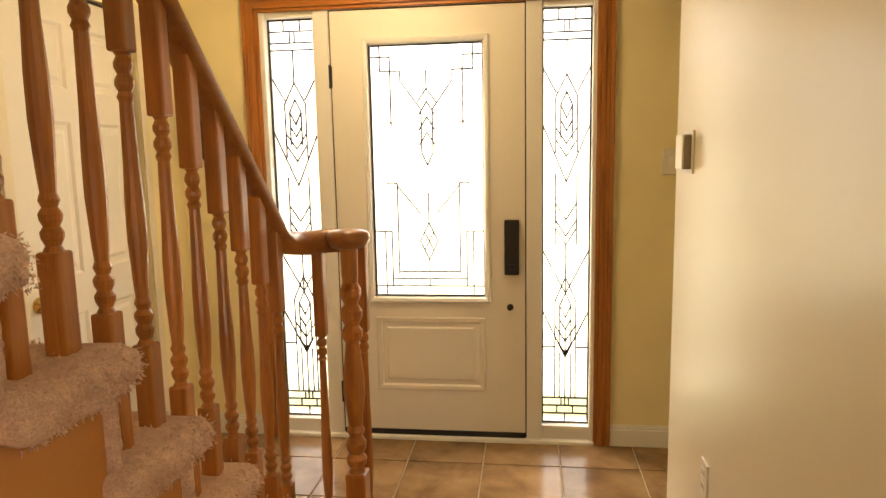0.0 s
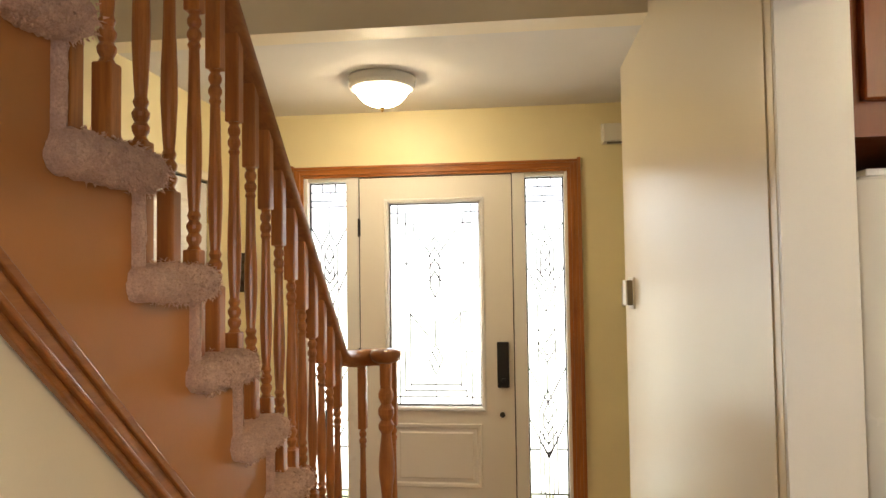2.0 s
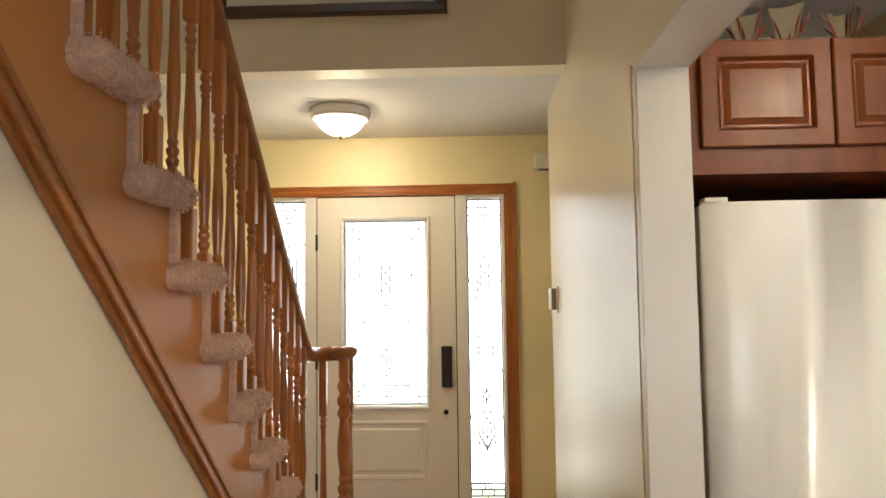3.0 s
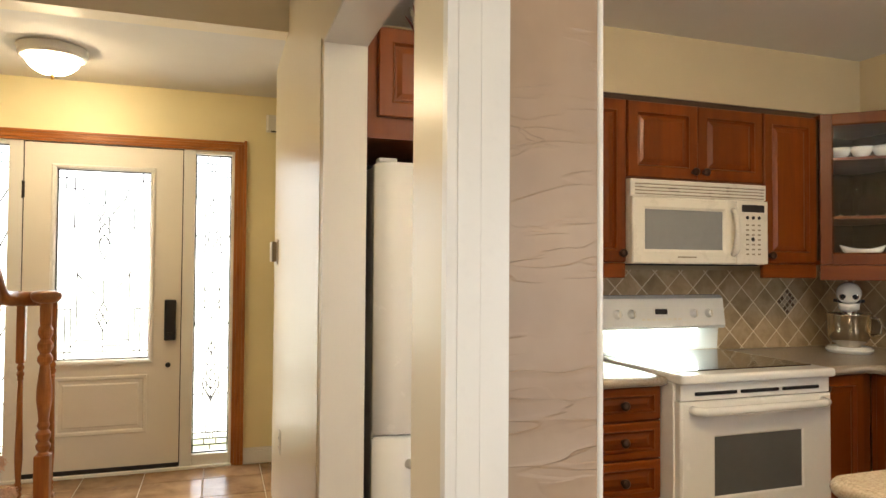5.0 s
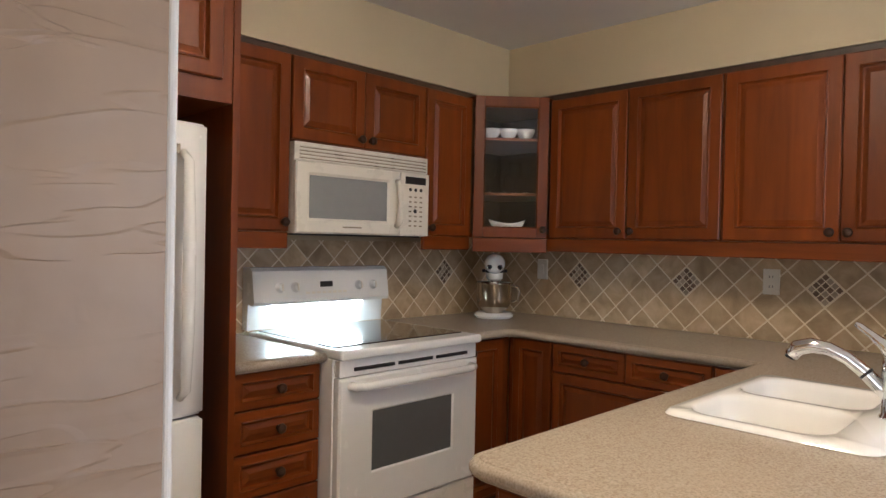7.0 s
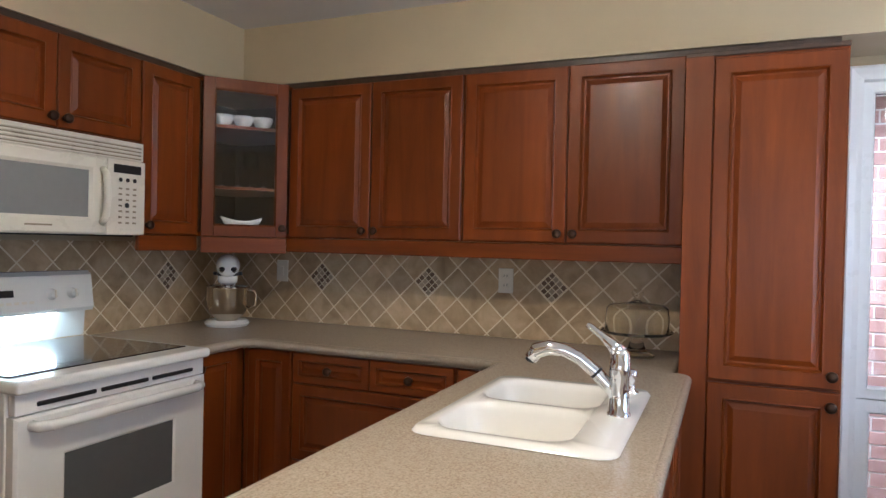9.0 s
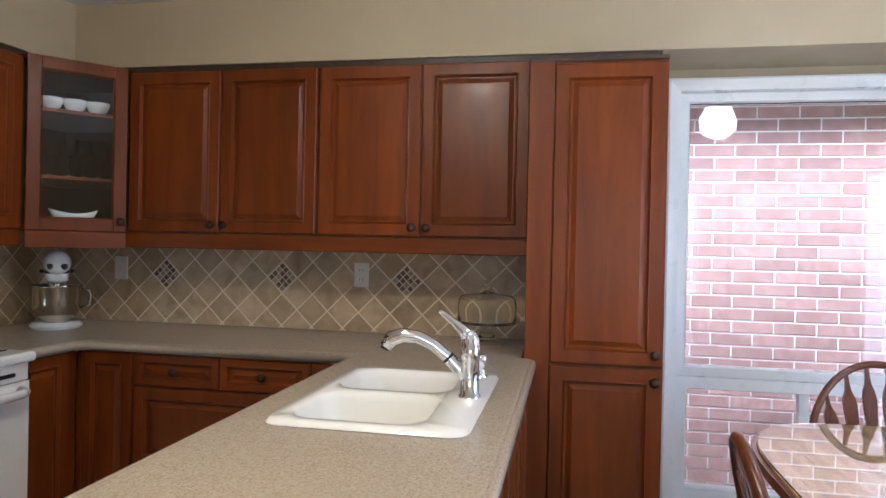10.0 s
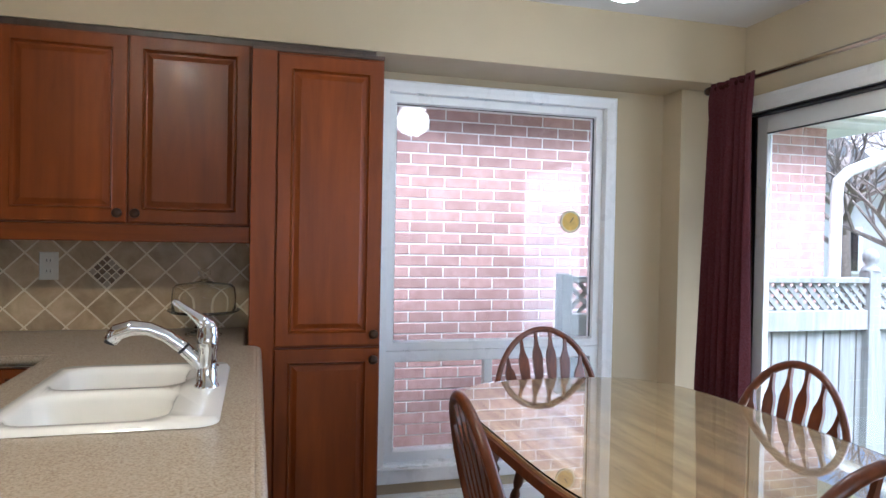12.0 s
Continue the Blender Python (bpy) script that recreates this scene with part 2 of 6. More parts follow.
def tile_material(name, stops, rough, scale=9, relief=0.25):
    """Stone-look ceramic, each tile of its own tone."""
    m, n, l, b = shader(name, rough)
    info = n.new("ShaderNodeObjectInfo")
    geo = n.new("ShaderNodeNewGeometry")
    tc = n.new("ShaderNodeTexCoord")
    add = n.new("ShaderNodeVectorMath")
    add.operation = "ADD"
    l.new(geo.outputs["Position"], add.inputs[0])
    l.new(info.outputs["Random"], add.inputs[1])
    f = noise_tex(n, l, add.outputs[0], scale, 6, 0.6, 0.4)
    c = ramp(n, l, f, stops)
    hs = n.new("ShaderNodeHueSaturation")
    mr = n.new("ShaderNodeMapRange")
    mr.inputs[3].default_value, mr.inputs[4].default_value = 0.82, 1.16
    l.new(info.outputs["Random"], mr.inputs[0])
    l.new(mr.outputs[0], hs.inputs["Value"])
    l.new(c, hs.inputs["Color"])
    l.new(hs.outputs[0], b.inputs["Base Color"])
    bump(n, l, b, f, relief, 0.003)
    return m


CARPET = carpet_material()
PLASTER = plaster_material("brown_trowelled_plaster", (0.33, 0.225, 0.145), (0.43, 0.31, 0.205), 0.40)
STRINGER = paint("caramel_satin_paint", (0.45, 0.185, 0.055), 0.33, 120, 0.12, 0.10, 0.10)
COUNTER = speckle_material()
SPLASH = tile_material("tumbled_backsplash_tile", [(0.3, (0.33, 0.235, 0.13)), (0.5, (0.48, 0.355, 0.21)), (0.72, (0.62, 0.48, 0.31))], 0.42)
SPLASH_DARK = tile_material("dark_mosaic_tile", [(0.3, (0.11, 0.065, 0.04)), (0.7, (0.20, 0.13, 0.08))], 0.4)
SPLASH_LIGHT = tile_material("light_mosaic_tile", [(0.3, (0.34, 0.27, 0.19)), (0.7, (0.48, 0.40, 0.29))], 0.4)
GROUT = paint("pale_grout", (0.80, 0.71, 0.54), 0.85, 300, 0.3)
FLOORTILE = tile_material("brown_floor_tile", [(0.3, (0.16, 0.09, 0.042)), (0.5, (0.27, 0.16, 0.08)), (0.75, (0.37, 0.235, 0.125))], 0.22, 5, 0.15)
FLOORGROUT = paint("floor_grout", (0.42, 0.32, 0.21), 0.85, 300, 0.3)
BRICK = tile_material("red_brick", [(0.3, (0.34, 0.195, 0.170)), (0.55, (0.42, 0.26, 0.23)), (0.75, (0.50, 0.335, 0.30))], 0.85, 14, 0.6)
MORTAR = paint("pale_mortar", (0.74, 0.71, 0.68), 0.9, 200, 0.5)
FENCEWOOD = wood("weathered_fence", (0.17, 0.175, 0.17), (0.32, 0.33, 0.32), (30, 30, 2), 0.8, 0.0, 0.4)
CURTAIN = plain("burgundy_cloth", (0.060, 0.0035, 0.006), 0.85, spread=0.2, scale=300, bumpy=0.4)
GRASS = paint("lawn_ground", (0.16, 0.17, 0.09), 0.95, 40, 0.8, 0.3)


# ---- mesh helpers ----
def finish(name, bm, material, smooth=False):
    me = bpy.data.meshes.new(name)
    bmesh.ops.recalc_face_normals(bm, faces=bm.faces)
    if bm.calc_volume(signed=True) < 0:
        bmesh.ops.reverse_faces(bm, faces=bm.faces)
    bm.to_mesh(me)
    bm.free()
    for mt in material if isinstance(material, (list, tuple)) else [material]:
        me.materials.append(mt)
    if smooth:
        for p in me.polygons:
            p.use_smooth = True
    return new(name, me)


def thing(name, at, label="", category="", group="", kind=""):
    ob = new(name)
    ob.empty_display_size = 0.1
    ob.location = at
    return tagged(ob, label, category, group, kind)


def part(name, bm, material, parent, label="", smooth=False):
    """Links a bmesh, given in world coordinates, as one mesh under a thing or a part."""
    ob = finish(name, bm, material, smooth)
    root = parent
    while root.parent is not None:
        root = root.parent
    ob.parent = parent
    if parent is root:
        ob.matrix_parent_inverse = root.matrix_basis.inverted() if root.type == "EMPTY" else Matrix.Identity(4)
    if label:
        ob["label"] = label
    return ob


def mesh_thing(name, bm, material, label="", category="", group="", kind="", smooth=False):
    return tagged(finish(name, bm, material, smooth), label, category, group, kind)


def add_box(bm, lo, hi, bevel=0.0, m=None, segments=2):
    r = bmesh.ops.create_cube(bm, size=1.0)
    vs = r["verts"]
    for v in vs:
        v.co = Vector([lo[k] + (v.co[k] + 0.5) * (hi[k] - lo[k]) for k in range(3)])
    if bevel:
        es = list({e for v in vs for e in v.link_edges})
        out = bmesh.ops.bevel(bm, geom=es, offset=bevel, segments=segments, affect="EDGES", profile=0.5)
        vs = list({v for f in out["faces"] for v in f.verts} | {v for v in vs if v.is_valid})
    if m is not None:
        for v in vs:
            v.co = m @ v.co
    return bm


def box(lo, hi, bevel=0.0, m=None, segments=2):
    return add_box(bmesh.new(), lo, hi, bevel, m, segments)


def add_lathe(bm, profile, m=None, steps=20, cap=True):
    """Profile of (radius, height) turned round z."""
    rings = []
    for r, z in profile:
        ring = []
        for k in range(steps):
            a = 2 * math.pi * k / steps
            p = Vector((r * math.cos(a), r * math.sin(a), z))
            ring.append(bm.verts.new(m @ p if m is not None else p))
        rings.append(ring)
    for a, b in zip(rings, rings[1:]):
        for k in range(steps):
            bm.faces.new((a[k], a[(k + 1) % steps], b[(k + 1) % steps], b[k]))
    if cap:
        bm.faces.new(rings[0])
        bm.faces.new(rings[-1])
    return bm


def lathe(profile, m=None, steps=20, cap=True):
    return add_lathe(bmesh.new(), profile, m, steps, cap)


def add_tube(bm, pts, radius, steps=10, squash=1.0):
    """A rod along points; radius may be a list."""
    pts = [Vector(p) for p in pts]
    rad = radius if isinstance(radius, (list, tuple)) else [radius] * len(pts)
    rings, up = [], None
    for i, p in enumerate(pts):
        d = (pts[min(i + 1, len(pts) - 1)] - pts[max(i - 1, 0)]).normalized()
        if up is None:
            up = d.orthogonal().normalized()
        up = (up - d * up.dot(d)).normalized()
        side = d.cross(up)
        rings.append([bm.verts.new(p + rad[i] * (up * math.cos(a) + side * math.sin(a) * squash)) for a in [2 * math.pi * k / steps for k in range(steps)]])
    for a, b in zip(rings, rings[1:]):
        for k in range(steps):
            bm.faces.new((a[k], a[(k + 1) % steps], b[(k + 1) % steps], b[k]))
    bm.faces.new(rings[0])
    bm.faces.new(rings[-1])
    return bm


def tube(pts, radius, steps=10, squash=1.0):
    return add_tube(bmesh.new(), pts, radius, steps, squash)


def add_rings(bm, rings, m, cap=True):
    """Nested rectangles (u0, v0, u1, v1, depth) joined one to the next: panels and mouldings."""
    loops = []
    for u0, v0, u1, v1, d in rings:
        loops.append([bm.verts.new(m @ Vector(p)) for p in ((u0, v0, d), (u1, v0, d), (u1, v1, d), (u0, v1, d))])
    for a, b in zip(loops, loops[1:]):
        for k in range(4):
            bm.faces.new((a[k], a[(k + 1) % 4], b[(k + 1) % 4], b[k]))
    if cap:
        bm.faces.new(loops[-1])
        bm.faces.new(loops[0])
    return bm


def frame_m(origin, facing):
    """Matrix that takes (right, up, towards the viewer) of a front that faces -y, -x, +y or +x."""
    u, nrm = {"-y": ((1, 0, 0), (0, -1, 0)), "-x": ((0, -1, 0), (-1, 0, 0)), "+y": ((-1, 0, 0), (0, 1, 0)), "+x": ((0, 1, 0), (1, 0, 0))}[facing]
    m = Matrix.Identity(4)
    m.col[0], m.col[1], m.col[2], m.col[3] = (*u, 0), (0, 0, 1, 0), (*nrm, 0), (*origin, 1)
    return m


def raised_panel(w, h, m, stile=0.062, t=0.02):
    """A cabinet front with a framed raised panel; its back lies at depth 0."""
    s, g = stile, 0.004
    return add_rings(bmesh.new(), [
        (0, 0, w, h, 0), (0, 0, w, h, t - 0.004), (0.004, 0.004, w - 0.004, h - 0.004, t),
        (s - 0.008, s - 0.008, w - s + 0.008, h - s + 0.008, t), (s - g, s - g, w - s + g, h - s + g, t + 0.003),
        (s, s, w - s, h - s, t - 0.005), (s + 0.003, s + 0.003, w - s - 0.003, h - s - 0.003, t - 0.012),
        (s + 0.010, s + 0.010, w - s - 0.010, h - s - 0.010, t - 0.012), (s + 0.028, s + 0.028, w - s - 0.028, h - s - 0.028, t - 0.004),
    ], m)


def knob(m, parent):
    part("knob", lathe([(0.010, 0), (0.010, 0.003), (0.007, 0.005), (0.007, 0.012), (0.014, 0.015), (0.0185, 0.021), (0.017, 0.028), (0.010, 0.032), (0.0, 0.033)], m, 14), BRONZE, parent, "dark bronze round knob", True)


# ---- setting ----
def slab(name, lo, hi, material, label, category="wall"):
    return mesh_thing(name, box(lo, hi), material, label, category, kind="structure")


CEIL, FOYER = 2.405, 2.50
floor = slab("floor", (-3.1, -3.5, -0.15), (4.0, 3.45, -0.006), FLOORGROUT, "brown ceramic tile floor with sandy grout joints", "floor")
# front wall, in pieces round the door opening
front = thing("wall_front", (0, 3.31, 0), "yellow painted wall round the front door", "wall", kind="structure")
part("wall_piece", box((-1.62, 3.31, 0), (-1.065, 3.45, 2.7)), YELLOW, front)
part("wall_piece", box((0.53, 3.31, 0), (1.75, 3.45, 2.7)), YELLOW, front)
part("wall_piece", box((-1.065, 3.31, 2.11), (0.53, 3.45, 2.7)), YELLOW, front)
# left wall of the foyer and the stairs, with a closet door opening
left = thing("wall_left", (-1.5, 0, 0), "yellow painted wall beside the stairs", "wall", kind="structure")
part("wall_piece", box((-1.62, -0.56, 0), (-1.5, 2.18, 5.0)), YELLOW, left)
part("wall_piece", box((-1.62, 2.97, 0), (-1.5, 3.31, 5.0)), YELLOW, left)
part("wall_piece", box((-1.62, 2.18, 2.06), (-1.5, 2.97, 5.0)), YELLOW, left)
slab("closet_wall", (-1.72, 2.1, 0), (-1.66, 3.1, 2.3), DARK, "dark back of the closet")
# hall wall with the kitchen opening
hall = thing("wall_hall", (0.745, 1.7, 0), "cream satin wall between hall and kitchen", "wall", kind="structure")
part("wall_piece", box((0.745, 0.733, 0), (0.88, 2.65, 5.0)), CREAM, hall)
part("wall_piece", box((0.745, -0.56, 2.07), (0.88, 0.733, 5.0)), CREAM, hall)
part("opening_lining", box((0.742, 0.720, 0), (0.883, 0.733, 2.07)), JAMB, hall, "off-white opening jamb")
part("opening_lining", box((0.742, -0.56, 2.058), (0.883, 0.720, 2.07)), JAMB, hall, "off-white opening head")
for y0, y1, d in ((0.734, 0.770, 0.004), (0.770, 0.796, 0.007), (0.796, 0.808, 0.003)):
    part("casing_strip", box((0.745 - d, y0, 0), (0.745, y1, 2.02 + y1 - 0.734)), CREAM, hall, "cream moulded casing")
slab("wall_foyer_return", (0.88, 2.53, 0), (1.75, 2.65, 2.7), YELLOW, "yellow return wall of the foyer")
slab("wall_foyer_side", (1.75, 2.53, 0), (1.87, 3.45, 2.7), YELLOW, "yellow side wall of the foyer")
# pillar between hall opening and kitchen
pillar = thing("wall_pillar", (0.78, -0.62, 0), "end of wall with brown trowelled plaster and white casing", "wall", kind="structure")
part("plaster_face", box((0.748, -0.69, 0), (0.874, -0.56, CEIL)), PLASTER, pillar, "brown trowelled plaster")
part("jamb", box((0.673, -0.688, 0), (0.748, -0.56, CEIL)), CREAM, pillar, "cream satin jamb")
part("corner_bead", box((0.874, -0.693, 0), (0.882, -0.56, CEIL), 0.003), TRIM, pillar, "white corner bead")
cas = bmesh.new()
for x0, x1, d in ((0.671, 0.684, 0.0146), (0.684, 0.700, 0.0160), (0.700, 0.712, 0.0154), (0.712, 0.736, 0.0162), (0.736, 0.748, 0.0150)):
    add_box(cas, (x0, -0.69 - d, 0), (x1, -0.688, CEIL))
part("casing", cas, TRIM, pillar, "white moulded door casing")
# header over the opening from hall to living room, walls round the living room
slab("wall_header", (-0.43, -0.69, 2.12), (0.673, -0.56, 5.0), STAIRWALL, "cream wall over the hall opening")
slab("wall_header_kitchen", (0.673, -0.69, CEIL), (0.88, -0.56, 5.0), STAIRWALL, "cream wall over the pillar")
slab("wall_living_north", (-3.1, -0.69, 0), (-0.43, -0.56, 5.0), STAIRWALL, "cream wall of the living room")
lw = thing("wall_living_west", (-3.0, -2, 0), "cream wall with the living room window", "wall", kind="structure")
part("wall_piece", box((-3.12, -3.5, 0), (-3.0, -2.95, CEIL)), STAIRWALL, lw)
part("wall_piece", box((-3.12, -1.05, 0), (-3.0, -0.56, CEIL)), STAIRWALL, lw)
part("wall_piece", box((-3.12, -2.95, 0), (-3.0, -1.05, 0.75)), STAIRWALL, lw)
part("wall_piece", box((-3.12, -2.95, 2.15), (-3.0, -1.05, CEIL)), STAIRWALL, lw)
# kitchen walls
slab("wall_stove", (0.88, 1.44, 0), (3.97, 1.56, CEIL + 0.3), BEIGE, "beige wall behind the stove")
we = thing("wall_east", (3.85, 0, 0), "beige wall with the tall window", "wall", kind="structure")
part("wall_piece", box((3.85, -1.60, 0), (3.97, 1.44, CEIL)), BEIGE, we)
part("wall_piece", box((3.85, -3.47, 0), (3.97, -2.76, CEIL)), BEIGE, we)
part("wall_piece", box((3.85, -2.76, 0), (3.97, -1.60, 0.22)), BEIGE, we)
part("wall_piece", box((3.85, -2.76, 2.03), (3.97, -1.60, CEIL)), BEIGE, we)
wp = thing("wall_patio", (2.5, -3.335, 0), "beige wall with the sliding patio door", "wall", kind="structure")
PX0, PX1, PZ = 1.55, 3.50, 1.97
part("wall_piece", box((-3.12, -3.47, 0), (PX0, -3.335, CEIL)), BEIGE, wp)
part("wall_piece", box((PX1, -3.47, 0), (3.85, -3.335, CEIL)), BEIGE, wp)
part("wall_piece", box((PX0, -3.47, PZ), (PX1, -3.335, CEIL)), BEIGE, wp)
slab("pier", (3.69, -3.335, 0), (3.85, -3.09, 2.115), BEIGE, "beige pier at the corner of the dining area")
# soffit over the wall cabinets and the window
slab("soffit_east", (3.53, -3.335, 2.115), (3.85, 1.12, CEIL), BEIGE, "beige soffit over the cabinets and window", "soffit")
slab("soffit_stove", (1.74, 1.12, 2.115), (3.53, 1.44, CEIL), BEIGE, "beige soffit over the stove wall cabinets", "soffit")
# Dark wood colour stands in for the shadow gap above the wall cabinets.
slab("soffit_shadow_strip", (3.542, -1.49, 2.088), (3.85, 1.10, 2.115), DARKWOOD, "dark strip in place of the shadow gap under the soffit", "trim")
slab("soffit_shadow_strip_stove", (1.74, 1.132, 2.088), (3.54, 1.44, 2.115), DARKWOOD, "dark strip in place of the shadow gap under the soffit", "trim")
# ceilings
slab("ceiling_kitchen", (-3.12, -3.47, CEIL), (3.97, -0.56, CEIL + 0.1), CEILING, "off-white stippled ceiling", "ceiling")
slab("ceiling_kitchen_north", (0.88, -0.56, CEIL), (3.97, 1.44, CEIL + 0.1), CEILING, "off-white stippled ceiling", "ceiling")
slab("ceiling_foyer", (-1.62, 1.952, FOYER), (1.87, 3.45, FOYER + 0.2), CEILING, "off-white stippled foyer ceiling", "ceiling")
slab("ceiling_stairwell", (-1.62, -0.69, 5.0), (0.88, 2.3, 5.1), CEILING, "off-white stairwell ceiling", "ceiling")
slab("bulkhead", (-1.5, 1.95, FOYER - 0.001), (0.745, 2.08, 5.0), STAIRWALL, "cream bulkhead over the foyer ceiling edge")
slab("ground", (-60, -80, -0.75), (80, 80, -0.7), GRASS, "dull lawn ground round the house", "ground")


# ---- front door ----
def lead_lines(parent, m, w, h, lines, r=0.0034):
    """Lead came: thin flat bars along the given lines, in shares of the pane, mirrored left to right."""
    bm = bmesh.new()
    for u0, v0, u1, v1 in lines:
        for s in ((0, 1) if (u0, u1) != (0.5, 0.5) else (0,)):
            a, b = (1 - u0 if s else u0), (1 - u1 if s else u1)
            p, q = Vector((a * w, (1 - v0) * h, 0)), Vector((b * w, (1 - v1) * h, 0))
            d = q - p
            mm = m @ Matrix.Translation(p) @ Matrix.Rotation(math.atan2(d.y, d.x), 4, "Z")
            add_box(bm, (-r, -r, -0.004), (d.length + r, r, 0.004), 0, mm)
    return part("lead_came", bm, LEAD, parent, "dark lead came")


DOOR_LINES = [
    (0.0, 0.045, 0.18, 0.045), (0.09, 0.0, 0.09, 0.10), (0.18, 0.045, 0.18, 0.12), (0.09, 0.10, 0.27, 0.10), (0.27, 0.10, 0.27, 0.14), (0.18, 0.12, 0.18, 0.31),
    (0.27, 0.14, 0.45, 0.25), (0.45, 0.25, 0.45, 0.42), (0.5, 0.10, 0.5, 0.17), (0.5, 0.17, 0.42, 0.22), (0.5, 0.22, 0.43, 0.27), (0.5, 0.28, 0.43, 0.33),
    (0.5, 0.34, 0.43, 0.39), (0.45, 0.42, 0.5, 0.47), (0.12, 0.30, 0.22, 0.30), (0.22, 0.54, 0.22, 0.91), (0.13, 0.54, 0.22, 0.54), (0.22, 0.55, 0.42, 0.66),
    (0.5, 0.58, 0.5, 0.70), (0.5, 0.70, 0.42, 0.775), (0.42, 0.775, 0.5, 0.85), (0.46, 0.738, 0.5, 0.775), (0.5, 0.775, 0.46, 0.812),
]
DOOR_LINES_LOW = [
    (0.5, 0.85, 0.5, 0.90), (0.0, 0.735, 0.10, 0.735), (0.10, 0.735, 0.10, 1.0), (0.16, 0.735, 0.16, 0.93), (0.10, 0.735, 0.16, 0.735), (0.16, 0.93, 0.84, 0.93),
    (0.22, 0.90, 0.78, 0.90), (0.0, 0.96, 0.16, 0.96), (0.16, 0.93, 0.16, 0.96), (0.16, 0.96, 0.84, 0.96), (0.5, 0.93, 0.5, 0.96),
]
SIDE_LINES = [
    (0.0, 0.028, 1.0, 0.028), (0.0, 0.055, 1.0, 0.055), (0.33, 0.0, 0.33, 0.028), (0.45, 0.028, 0.45, 0.055), (0.0, 0.072, 1.0, 0.072), (0.5, 0.072, 0.5, 0.15),
    (0.0, 0.13, 0.28, 0.19), (0.5, 0.15, 0.28, 0.20), (0.28, 0.20, 0.28, 0.33), (0.5, 0.19, 0.38, 0.22), (0.38, 0.22, 0.5, 0.25), (0.38, 0.22, 0.38, 0.30),
    (0.5, 0.28, 0.38, 0.255), (0.5, 0.31, 0.30, 0.275), (0.5, 0.34, 0.28, 0.30), (0.0, 0.26, 0.5, 0.40), (0.28, 0.38, 0.28, 0.55), (0.5, 0.49, 0.28, 0.45),
    (0.5, 0.53, 0.28, 0.49), (0.5, 0.55, 0.28, 0.51),
]
SIDE_LINES_LOW = [
    (0.0, 0.56, 0.5, 0.67), (0.5, 0.55, 0.5, 0.67), (0.5, 0.63, 0.28, 0.69), (0.28, 0.69, 0.28, 0.78), (0.5, 0.67, 0.38, 0.70), (0.38, 0.70, 0.5, 0.73),
    (0.38, 0.70, 0.38, 0.80), (0.5, 0.76, 0.38, 0.735), (0.5, 0.79, 0.28, 0.75), (0.5, 0.82, 0.28, 0.78), (0.0, 0.71, 0.5, 0.83), (0.5, 0.76, 0.5, 0.95),
    (0.0, 0.805, 0.28, 0.805), (0.28, 0.78, 0.28, 0.935), (0.38, 0.82, 0.38, 0.935), (0.0, 0.935, 1.0, 0.935), (0.0, 0.955, 1.0, 0.955), (0.0, 0.975, 1.0, 0.975),
    (0.33, 0.955, 0.33, 0.975), (0.5, 0.975, 0.5, 1.0), (0.42, 0.935, 0.42, 0.955),
]


